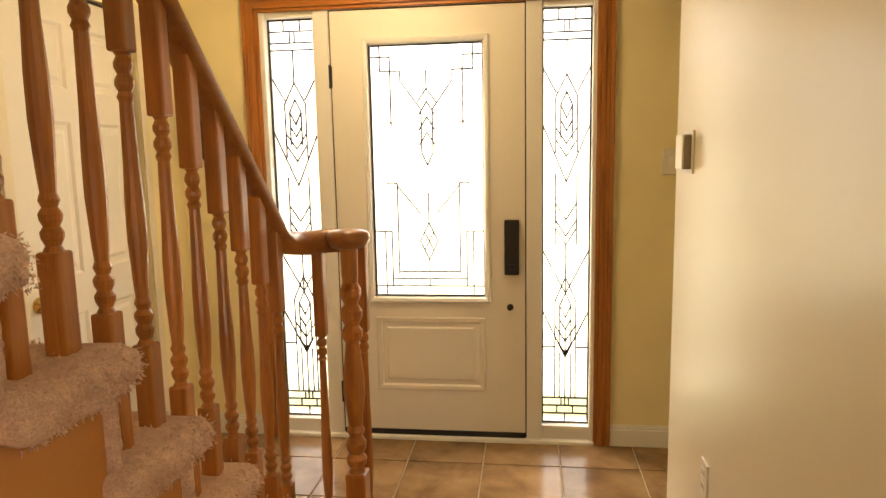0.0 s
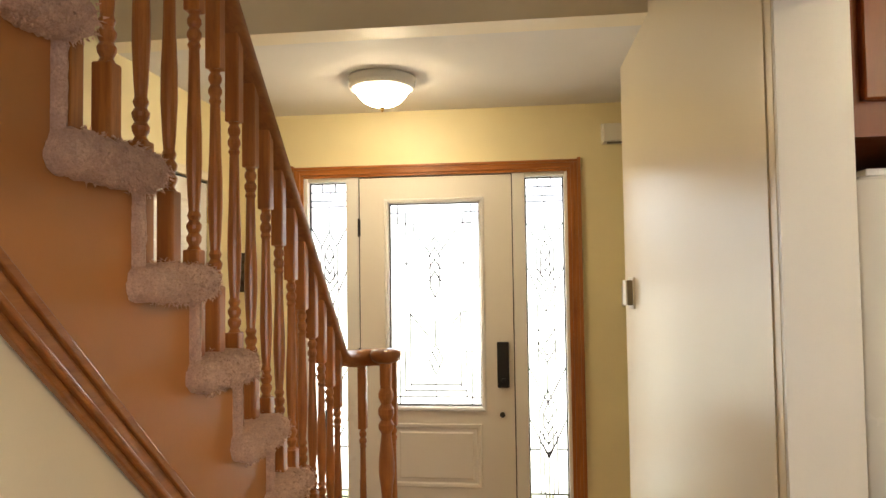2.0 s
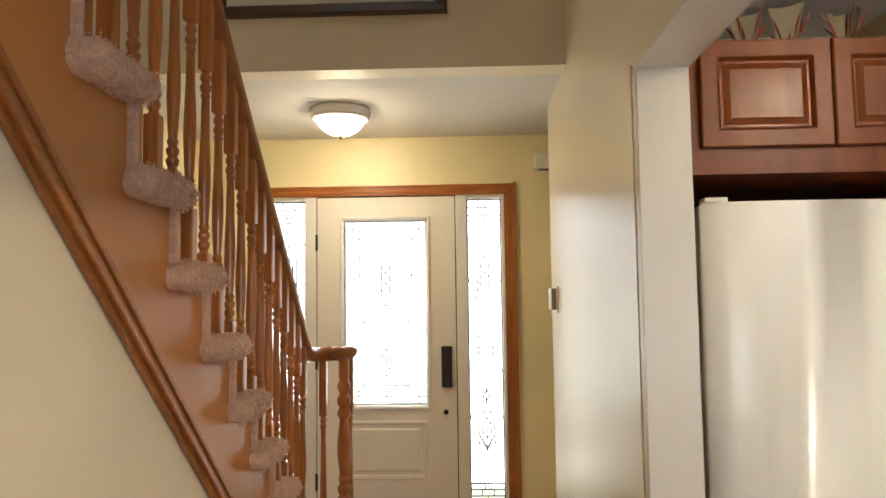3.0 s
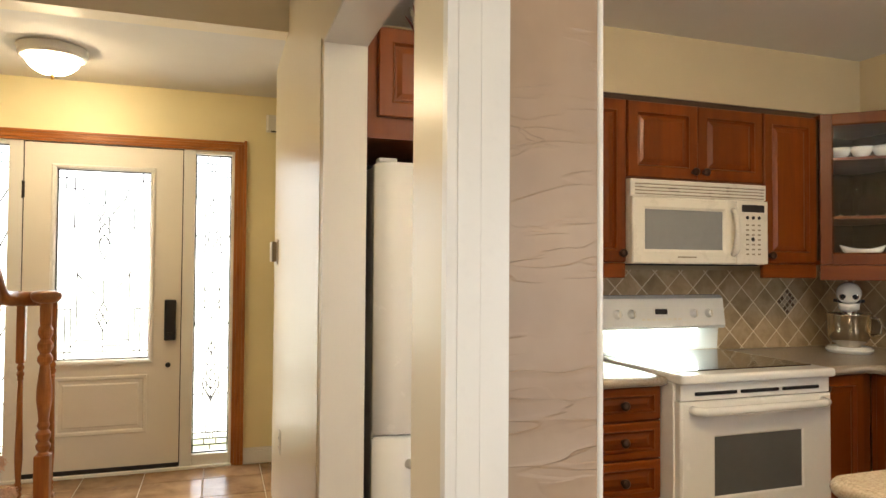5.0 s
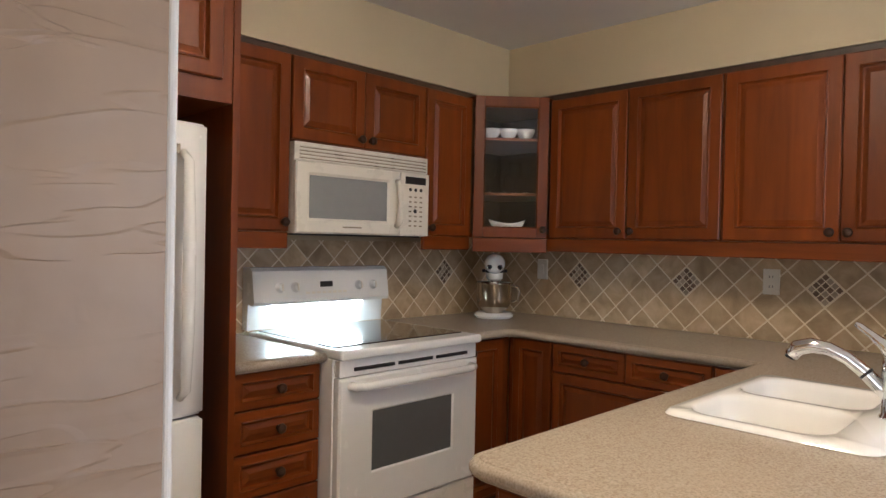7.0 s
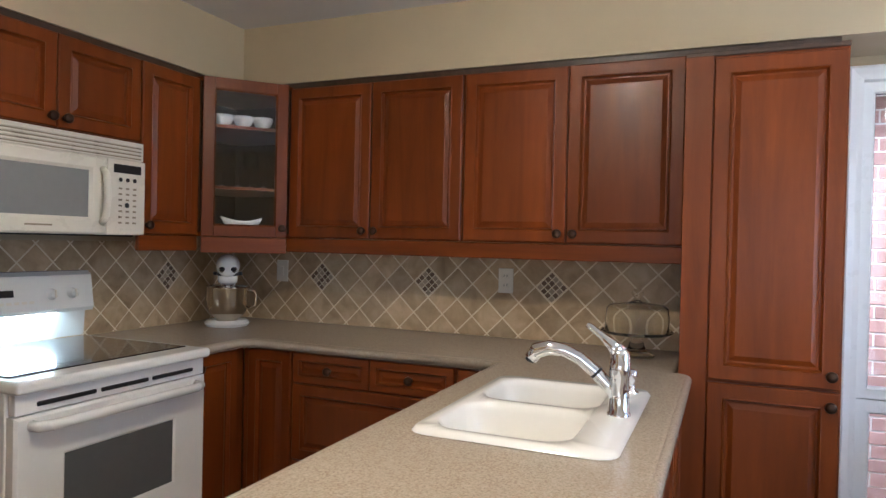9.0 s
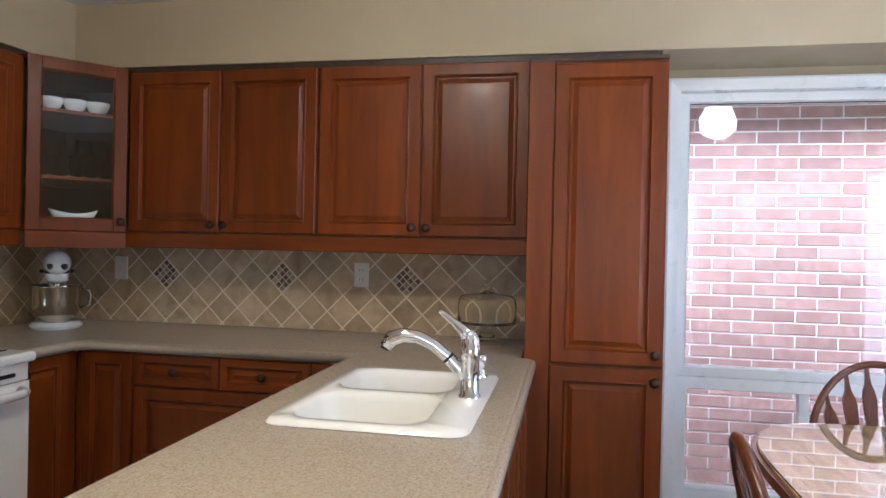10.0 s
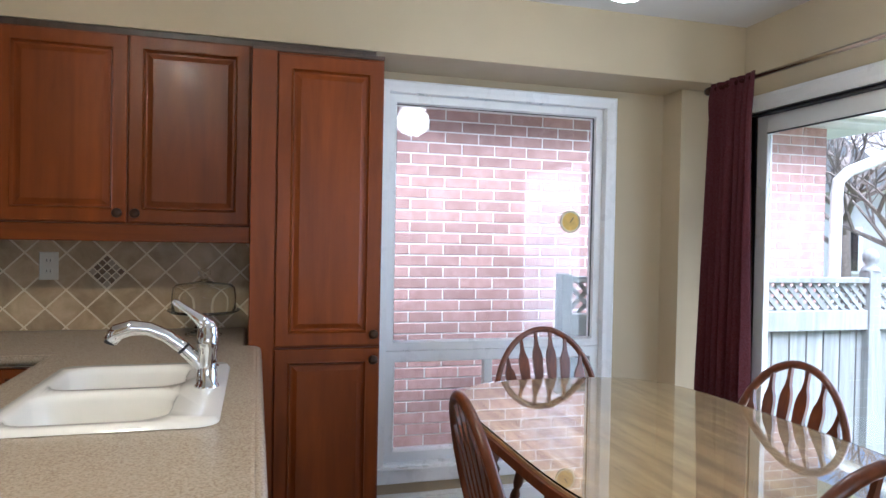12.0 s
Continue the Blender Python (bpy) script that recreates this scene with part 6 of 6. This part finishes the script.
dome_light((-0.43, 2.63, FOYER), "flush foyer ceiling light with a lit alabaster glass dome", glow("dome_glow", (1.0, 0.80, 0.50), 20.0))
dome_light((1.78, -0.55, CEIL), "small flush kitchen ceiling light with a lit dome", glow("kitchen_dome_glow", (1.0, 0.78, 0.48), 280.0), 0.4)
globe_light()


# ---- outside ----
def neighbour():
    h = thing("neighbour_house", (6.5, -2, -0.7), "red brick neighbouring house with white downspout", "house")
    part("wall", box((5.112, -5.45, -0.7), (9.0, 6.0, 2.43)), MORTAR, h, "pale mortared brick wall")
    part("roof", box((4.80, -6.05, 2.44), (9.4, 6.4, 2.55), 0.01), plain("dark_shingle", (0.12, 0.11, 0.11), 0.9), h, "dark roof edge")
    part("eave", box((4.86, -5.95, 2.29), (5.108, 6.4, 2.43), 0.01), plain("white_aluminium", (0.72, 0.74, 0.76), 0.5), h, "white eave soffit")
    part("gable_eave", box((5.108, -5.95, 2.29), (9.2, -5.46, 2.43), 0.01), plain("white_aluminium_return", (0.72, 0.74, 0.76), 0.5), h, "white eave return")
    part("gutter", tube([(4.80, y, 2.375) for y in (-6.05, -2.0, 2.0, 6.4)], 0.062, 10), TRIM, h, "white gutter")
    part("downspout", tube([(4.84, -5.98, 2.33), (4.90, -5.92, 2.12), (4.97, -5.78, 2.02), (5.03, -5.60, 1.94), (5.06, -5.53, 1.86), (5.06, -5.515, 1.76), (5.06, -5.51, 1.0), (5.06, -5.51, -0.6)], 0.046, 12), TRIM, h, "white elbowed downspout")
    L, Hc, g = 0.238, 0.0762, 0.010
    rest = bmesh.new()
    near = {}
    for j in range(0, 39):
        z = -0.68 + j * Hc
        for i in range(-1, 27):
            y = -5.45 + i * L + (L / 2 if j % 2 else 0)
            ya, yb = max(-5.45, y), min(0.6, y + L - g)
            if yb - ya < 0.03:
                continue
            if -3.75 < y < -1.9 and 0.15 < z < 2.5 and abs((yb - ya) - (L - g)) < 1e-6:
                near.setdefault("b", []).append((ya, z))
            else:
                add_box(rest, (5.108, ya, z), (5.114, yb, z + Hc - g))
    tagged(part("brick_courses", rest, BRICK, h, "red brick courses"), kind="stuff")
    me = None
    for ya, z in near["b"]:
        if me is None:
            ob = part("brick", box((5.108, 0, 0), (5.114, L - g, Hc - g), 0.0025, None, 1), BRICK, h)
            me = ob.data
        else:
            ob = new("brick", me)
            ob.parent = h
            ob.matrix_parent_inverse = h.matrix_basis.inverted()
        ob.location = (0, ya, z)


neighbour()


def fence():
    f = thing("fence", (4.5, -5, -0.7), "weathered grey wooden fence with lattice top", "fence")
    y0, y1 = -7.6, -2.83
    for y in (-2.83, -5.24, -7.6):
        end = y > -3
        p = part("post", box((4.44, y - 0.05, -0.7), (4.54, y + (0.02 if end else 0.05), 1.13 if end else 1.16), 0.006), FENCEWOOD, f)
        if end:
            continue
        part("finial", lathe([(0.06, 1.16), (0.06, 1.18), (0.03, 1.20), (0.05, 1.235), (0.055, 1.27), (0.035, 1.31), (0.0, 1.325)], Matrix.Translation((4.49, y, 0)), 16, False), FENCEWOOD, p, "turned post cap", True)
    part("top_rail", box((4.45, y0, 1.075), (4.53, y1, 1.115), 0.006), FENCEWOOD, f)
    part("middle_rail", box((4.455, y0, 0.745), (4.50, y1, 0.885), 0.006), FENCEWOOD, f)
    part("bottom_rail", box((4.46, y0, -0.55), (4.50, y1, -0.45), 0.006), FENCEWOOD, f)
    y = y0
    while y < y1 - 0.1:
        bm = box((4.50, y, -0.65), (4.518, y + 0.132, 0.75), 0.003)
        part("board", bm, FENCEWOOD, f)
        y += 0.145
    for s in (-1, 1):
        y = y0 + 0.12
        while y < y1 - 0.12:
            mm = Matrix.Translation((4.485 + 0.006 * s, y, 0.98)) @ Matrix.Rotation(radians(45 * s), 4, "X")
            bm = box((-0.004, -0.014, -0.16), (0.004, 0.014, 0.16), 0, mm)
            bmesh.ops.bisect_plane(bm, geom=bm.verts[:] + bm.edges[:] + bm.faces[:], plane_co=(0, 0, 1.075), plane_no=(0, 0, 1), clear_outer=True)
            bmesh.ops.bisect_plane(bm, geom=bm.verts[:] + bm.edges[:] + bm.faces[:], plane_co=(0, 0, 0.885), plane_no=(0, 0, -1), clear_outer=True)
            part("lattice_strip", bm, FENCEWOOD, f)
            y += 0.078


fence()



# ---- foyer and hall details ----
def closet_door():
    d = thing("door_3", (-1.5, 2.575, 0), "white six-panel closet door with brass knob, closed", "door", kind="structure")
    m = frame_m((-1.515, 2.195, 0.012), "+x")
    w, h = 0.762, 2.03
    b = bmesh.new()
    s, mid = 0.11, 0.10
    cols = [(s, (w - mid) / 2), ((w + mid) / 2, w - s)]
    rows = [(0.21, 0.83), (0.98, 1.56), (1.68, 1.92)]
    xs = [0, cols[0][0], cols[0][1], cols[1][0], cols[1][1], w]
    zs = [0, rows[0][0], rows[0][1], rows[1][0], rows[1][1], rows[2][0], rows[2][1], h]
    for i in range(5):
        for j in range(7):
            if i in (1, 3) and j in (1, 3, 5):
                a, c, e, f = xs[i], zs[j], xs[i + 1], zs[j + 1]
                add_rings(b, [(a, c, e, f, -0.03), (a, c, e, f, 0), (a + 0.012, c + 0.012, e - 0.012, f - 0.012, -0.008), (a + 0.03, c + 0.03, e - 0.03, f - 0.03, -0.008), (a + 0.045, c + 0.045, e - 0.045, f - 0.045, -0.002)], m)
            else:
                add_box(b, (xs[i], zs[j], -0.03), (xs[i + 1], zs[j + 1], 0), 0, m)
    part("slab", b, DOORPAINT, d)
    part("knob", lathe([(0.030, 0), (0.030, 0.006), (0.010, 0.012), (0.010, 0.035), (0.024, 0.045), (0.027, 0.058), (0.020, 0.068), (0.0, 0.071)], m @ Matrix.Translation((0.07, 0.905, 0)), 20, False), BRASS, d, "round brass knob", True)
    for z in (0.25, 1.05, 1.82):
        part("hinge", lathe([(0.006, 0), (0.006, 0.09)], Matrix.Translation((-1.510, 2.962, z)), 10), BRASS, d, "brass hinge")
    g = bmesh.new()
    for lo, hi in (((-0.010, 0), (-0.001, h + 0.008)), ((w + 0.001, 0), (w + 0.010, h + 0.008)), ((-0.010, h + 0.001), (w + 0.010, h + 0.010))):
        add_box(g, (*lo, -0.03), (*hi, -0.004), 0, m)
    part("gap", g, BLACK, d, "dark gap round the door")
    t = thing("trim_closet", (-1.5, 2.575, 0), "yellow painted casing round the closet door", "trim", kind="structure")
    for lo, hi in (((-0.062, 0), (-0.012, h + 0.06)), ((w + 0.012, 0), (w + 0.062, h + 0.06)), ((-0.012, h + 0.012), (w + 0.012, h + 0.06))):
        part("casing", box((*lo, 0.016), (*hi, 0.028), 0.004, m), STAIRWALL, t)


closet_door()

bb = bmesh.new()
for lo, hi, dp in (((0.607, 0.0), (1.75, 0.085), 0.014), ((0.607, 0.085), (1.75, 0.098), 0.010), ((0.607, 0.098), (1.75, 0.108), 0.006)):
    add_box(bb, (lo[0], 3.31 - dp, lo[1]), (hi[0], 3.31, hi[1]), 0.003)
mesh_thing("baseboard", bb, TRIM, "white moulded baseboard beside the front door", "trim", kind="structure")
bb = bmesh.new()
for lo, hi, dp in (((-1.5, 0.0), (-1.143, 0.085), 0.014), ((-1.5, 0.085), (-1.143, 0.098), 0.010), ((-1.5, 0.098), (-1.143, 0.108), 0.006)):
    add_box(bb, (lo[0], 3.31 - dp, lo[1]), (hi[0], 3.31, hi[1]), 0.003)
mesh_thing("baseboard_left", bb, TRIM, "white moulded baseboard beside the oak casing", "trim", kind="structure")
bb = bmesh.new()
add_box(bb, (3.836, -3.09, 0), (3.85, -1.49, 0.085), 0.003)
add_box(bb, (3.841, -3.09, 0.085), (3.85, -1.49, 0.105), 0.003)
mesh_thing("baseboard_window", bb, TRIM, "white baseboard under the dining window", "trim", kind="structure")


def thermostat():
    t = thing("thermostat", (0.745, 2.45, 1.41), "bronze-grey wall thermostat on a white plate", "thermostat")
    part("plate", box((0.737, 2.39, 1.345), (0.745, 2.515, 1.485), 0.003), PLASTIC, t, "white wall plate")
    part("body", box((0.714, 2.405, 1.36), (0.738, 2.50, 1.472), 0.004), GREYPLASTIC, t, "bronze-grey case")
    part("cover", box((0.708, 2.405, 1.36), (0.715, 2.50, 1.472), 0.003), PLASTIC, t, "pale front cover")


thermostat()
outlet(frame_m((0.86, 3.31, 1.37), "-y"), "light_switch", "ivory rocker switch beside the front door", False)
outlet(frame_m((0.745, 2.13, 0.43), "-x"), "wall_outlet", "ivory double outlet low on the hall wall")


def chime():
    c = thing("door_chime", (0.79, 3.31, 2.32), "cream box door chime high on the wall", "door chime")
    part("cover", box((0.735, 3.255, 2.262), (0.890, 3.308, 2.368), 0.006), PLASTIC, c, "cream cover")
    part("base", box((0.728, 3.298, 2.255), (0.897, 3.31, 2.376), 0.003), PLASTIC, c)
    part("slot", box((0.76, 3.268, 2.257), (0.87, 3.30, 2.263)), BLACK, c, "dark sound slot")


chime()


def wall_plaque():
    p = thing("key_rack", (-1.40, 3.30, 1.52), "small dark wooden rack on the foyer wall", "rack")
    part("board", box((-1.47, 3.285, 1.42), (-1.36, 3.31, 1.66), 0.006), DARKWOOD, p)
    for z in (1.47, 1.53, 1.59):
        part("peg", box((-1.45, 3.262, z), (-1.38, 3.286, z + 0.025), 0.004), BRONZE, p, "dark metal peg")


wall_plaque()


def stairwell_picture():
    f = thing("picture_frame", (-0.35, 1.948, 2.76), "dark wooden picture frame with pale mat on the bulkhead", "picture")
    m = frame_m((-0.90, 1.949, 2.755), "-y")
    W, H = 1.10, 0.75
    fr = bmesh.new()
    add_rings(fr, [(0, 0, W, H, 0), (0, 0, W, H, 0.022), (0.012, 0.012, W - 0.012, H - 0.012, 0.030), (0.05, 0.05, W - 0.05, H - 0.05, 0.022), (0.06, 0.06, W - 0.06, H - 0.06, 0.010), (0.06, 0.06, W - 0.06, H - 0.06, 0.0)], m, cap=False)
    part("frame", fr, DARKWOOD, f, "dark walnut frame")
    part("mat", box((0.06, 0.06, 0.002), (W - 0.06, H - 0.06, 0.006), 0, m), plain("pale_mat_board", (0.72, 0.69, 0.58), 0.8), f, "pale mat board")


stairwell_picture()


# ---- small kitchen things ----
def stand_mixer():
    at = (3.525, 1.19, CT)
    o = thing("stand_mixer", at, "white stand mixer with polished steel bowl", "mixer")
    m = Matrix.Translation(at) @ Matrix.Rotation(math.atan2(-0.65, -0.76), 4, "Z")       # front along +x of its own
    ahead = lambda x, y, z: m @ Matrix.Translation((x, y, z)) @ Matrix.Rotation(radians(90), 4, "Y")
    b = bmesh.new()
    pts = [(0.115 * math.cos(t) + 0.03, 0.108 * math.sin(t)) for t in [2 * math.pi * k / 32 for k in range(32)]]
    lo, hi = [b.verts.new(m @ Vector((x, y, 0))) for x, y in pts], [b.verts.new(m @ Vector((x, y, 0.028))) for x, y in pts]
    b.faces.new(lo), b.faces.new(hi)
    for k in range(32):
        b.faces.new((lo[k], lo[(k + 1) % 32], hi[(k + 1) % 32], hi[k]))
    bmesh.ops.bevel(b, geom=[e for e in b.edges if abs(e.verts[0].co.z - e.verts[1].co.z) < 1e-6], offset=0.008, segments=3, affect="EDGES")
    part("base", b, WHITE, o, "white enamel base", True)
    part("column", tube([m @ Vector(p) for p in ((-0.075, 0, 0.02), (-0.085, 0, 0.10), (-0.085, 0, 0.20), (-0.07, 0, 0.27))], [0.055, 0.040, 0.038, 0.045], 20), WHITE, o, "", True)
    hd = lathe([(0.0, -0.15), (0.035, -0.145), (0.050, -0.12), (0.057, -0.06), (0.058, 0.02), (0.056, 0.08), (0.052, 0.110), (0.042, 0.124), (0.024, 0.131), (0.0, 0.133)], ahead(0.005, 0, 0.300), 28, False)
    part("head", hd, WHITE, o, "white motor head", True)
    for s in (-1, 1):
        part("knob_collar", lathe([(0.017, 0), (0.017, 0.008), (0.012, 0.011), (0.0, 0.011)], ahead(0.122, 0.026 * s, 0.286), 18, False), CHROME, o, "chrome collar", True)
        part("knob", lathe([(0.012, 0), (0.012, 0.014), (0.009, 0.017), (0.0, 0.018)], ahead(0.124, 0.026 * s, 0.286), 16, False), BLACK, o, "black knob", True)
        part("side_knob", lathe([(0.009, 0), (0.009, 0.016), (0.0, 0.018)], m @ Matrix.Translation((0.06, 0.052 * s, 0.262)) @ Matrix.Rotation(radians(-90 * s), 4, "X"), 14, False), BLACK, o, "black knob", True)
    part("trim_band", lathe([(0.050, 0.252), (0.053, 0.256), (0.053, 0.264), (0.050, 0.268)], m @ Matrix.Translation((0.065, 0, 0)), 28), BLACK, o, "dark band", True)
    part("planetary", lathe([(0.034, 0.212), (0.046, 0.220), (0.048, 0.250), (0.044, 0.258)], m @ Matrix.Translation((0.065, 0, 0)), 24), WHITE, o, "", True)
    part("beater_ring", lathe([(0.028, 0.178), (0.030, 0.182), (0.030, 0.212), (0.026, 0.214)], m @ Matrix.Translation((0.065, 0, 0)), 24), CHROME, o, "chrome ring", True)
    bowl = part("bowl", lathe([(0.052, 0.026), (0.054, 0.038), (0.076, 0.052), (0.094, 0.080), (0.100, 0.115), (0.103, 0.190), (0.107, 0.196), (0.104, 0.199), (0.099, 0.190), (0.096, 0.118), (0.088, 0.084), (0.070, 0.060), (0.0, 0.050)], m @ Matrix.Translation((0.045, 0, 0)), 36, False), STEEL, o, "polished steel bowl", True)
    part("bowl_handle", tube([m @ Vector(p) for p in ((0.05, 0.100, 0.178), (0.055, 0.130, 0.176), (0.056, 0.140, 0.15), (0.055, 0.134, 0.10), (0.05, 0.097, 0.090))], 0.006, 10), STEEL, bowl, "", True)


stand_mixer()


def cake_stand():
    c = thing("cake_stand", (3.62, -0.81, CT), "clear glass cake stand with a domed cover", "cake stand")
    m = Matrix.Translation((3.62, -0.81, CT))
    part("stand", lathe([(0.0, 0.004), (0.070, 0.0), (0.072, 0.006), (0.045, 0.018), (0.030, 0.045), (0.022, 0.075), (0.030, 0.088), (0.125, 0.091), (0.142, 0.101), (0.140, 0.105), (0.122, 0.097), (0.0, 0.096)], m, 40, False), GLASSWARE, c, "glass pedestal plate", True)
    part("dome", lathe([(0.110, 0.099), (0.114, 0.099), (0.114, 0.150), (0.110, 0.178), (0.098, 0.190), (0.040, 0.196), (0.012, 0.202), (0.011, 0.212), (0.021, 0.222), (0.022, 0.232), (0.012, 0.242), (0.0, 0.243), (0.0, 0.243), (0.0, 0.200), (0.012, 0.197),
                         (0.040, 0.192), (0.096, 0.186), (0.106, 0.176), (0.110, 0.150), (0.110, 0.099)], m @ Matrix.Translation((0, 0, 0.099)) @ Matrix.Diagonal((1.1, 1.1, 1.2, 1)) @ Matrix.Translation((0, 0, -0.099)), 40, False), GLASSWARE, c, "glass dome cover", True)


cake_stand()


def ornaments():
    for k, (x, y, h, r) in enumerate(((1.13, 0.93, 0.13, 0.05), (1.27, 0.96, 0.17, 0.055), (1.42, 0.92, 0.12, 0.045))):
        v = thing("glass_vase", (x, y, 2.16), "clear glass vase with red and gold bits on the cabinet", "vase", "vases over the refrigerator")
        mm = Matrix.Translation((x, y, 2.16))
        part("vase", lathe([(0.0, 0), (r * 0.7, 0), (r * 0.8, 0.01), (r * 0.55, h * 0.35), (r, h), (r * 0.95, h), (r * 0.5, h * 0.36), (0.0, 0.02)], mm, 20, False), CRYSTAL, v, "clear glass", True)
        part("gold_base", lathe([(r * 0.55, 0.011), (r * 0.5, 0.024), (0.0, 0.026)], mm, 16, False), BRASS, v, "gold foot", True)
        lf = bmesh.new()
        for j in range(5):
            a = j * 1.3 + k
            p = Vector((x + 0.02 * math.cos(a), y + 0.02 * math.sin(a), 2.16 + 0.03))
            q = p + Vector((0.05 * math.cos(a), 0.05 * math.sin(a), 0.07 + 0.01 * j))
            add_tube(lf, [p, (p + q) / 2 + Vector((0, 0, 0.01)), q], [0.003, 0.010, 0.001], 6, 0.3)
        part("dried_leaves", lf, plain("red_leaf", (0.20, 0.03, 0.02), 0.6, spread=0.4), v, "dark red leaves")


ornaments()


# ---- far outside ----
def bare_tree(x, y, h, seed):
    t = thing("tree", (x, y, -0.7), "bare branching tree behind the fence", "tree")
    rng = random.Random(seed)
    bark = plain("grey_bark", (0.16, 0.13, 0.11), 0.9, spread=0.3)
    trunk = bmesh.new()
    add_tube(trunk, [(x, y, -0.7), (x + 0.05, y, h * 0.3), (x, y + 0.1, h * 0.55)], [0.16, 0.12, 0.08], 10)
    part("trunk", trunk, bark, t, "", True)
    cr = bmesh.new()

    def grow(p, d, L, r, depth):
        q = p + d * L
        mid = (p + q) / 2 + Vector((rng.uniform(-1, 1), rng.uniform(-1, 1), rng.uniform(-1, 1))) * L * 0.08
        add_tube(cr, [p, mid, q], [r, r * 0.8, r * 0.6], 5)
        if depth:
            for _ in range(3):
                nd = (d + Vector((rng.uniform(-1, 1), rng.uniform(-1, 1), rng.uniform(-0.3, 0.8))) * 0.75).normalized()
                grow(q if rng.random() < 0.6 else mid, nd, L * 0.68, r * 0.6, depth - 1)
    for k in range(6):
        a = k * 1.05 + rng.random()
        grow(Vector((x, y, h * (0.25 + 0.05 * k))), Vector((math.cos(a), math.sin(a), 0.7)).normalized(), h * 0.25, 0.05, 4)
    part("crown", cr, bark, t, "bare twiggy crown")


bare_tree(9.2, -10.0, 5.0, 4)
bare_tree(7.6, -9.6, 4.0, 9)


def far_house():
    h = thing("far_house", (17, -18, -0.7), "pale far house with a grey gable roof", "house")
    part("wall", box((14, -23, -0.7), (20, -17, 3.0)), paint("pale_siding", (0.62, 0.60, 0.57), 0.8), h, "pale siding wall")
    bm = bmesh.new()
    a = [bm.verts.new(p) for p in ((13.6, -16.7, 2.9), (20.4, -16.7, 2.9), (17, -16.7, 5.4))]
    b = [bm.verts.new(p) for p in ((13.6, -23.4, 2.9), (20.4, -23.4, 2.9), (17, -23.4, 5.4))]
    bm.faces.new(a), bm.faces.new(b)
    for k in range(3):
        bm.faces.new((a[k], a[(k + 1) % 3], b[(k + 1) % 3], b[k]))
    part("roof", bm, plain("grey_shingle", (0.28, 0.27, 0.27), 0.9), h, "grey shingle roof")
    for x in (15.2, 17.6):
        w = part("window", box((x, -16.99, 0.6), (x + 1.1, -16.93, 1.9), 0.01), TRIM, h, "white window frame")
        part("pane", box((x + 0.08, -16.95, 0.68), (x + 1.02, -16.92, 1.82)), BLACKGLASS, w, "dark pane")


far_house()

# pieces of the floor, last
def floor_tiles():
    pitch, g = 0.355, 0.007
    me = None
    for i in range(-5, 6):
        for j in range(-8, 10):
            x, y = 0.005 + (i - 1) * pitch + g / 2, 3.06 - j * pitch + g / 2
            x1, y1 = min(x + pitch - g, 1.75), min(y + pitch - g, 3.30)
            x0 = max(x, -1.5)
            if x1 - x0 < 0.03 or y1 - y < 0.03 or y < -0.7 or (y1 < 1.75 and x0 < -0.42 - pitch) or (y < 2.5 and x0 > 0.74):
                continue
            full = abs(x1 - x0 - (pitch - g)) < 1e-6 and abs(y1 - y - (pitch - g)) < 1e-6
            if full and me is not None:
                ob = new("tile", me)
                ob.parent = floor
                ob.location = (x0, y, 0)
            elif full:
                ob = part("tile", box((0, 0, -0.008), (pitch - g, pitch - g, 0.0), 0.002, None, 1), FLOORTILE, floor)
                me = ob.data
                ob.location = (x0, y, 0)
            else:
                part("tile", box((x0, y, -0.008), (x1, y1, 0.0), 0.002, None, 1), FLOORTILE, floor)


floor_tiles()
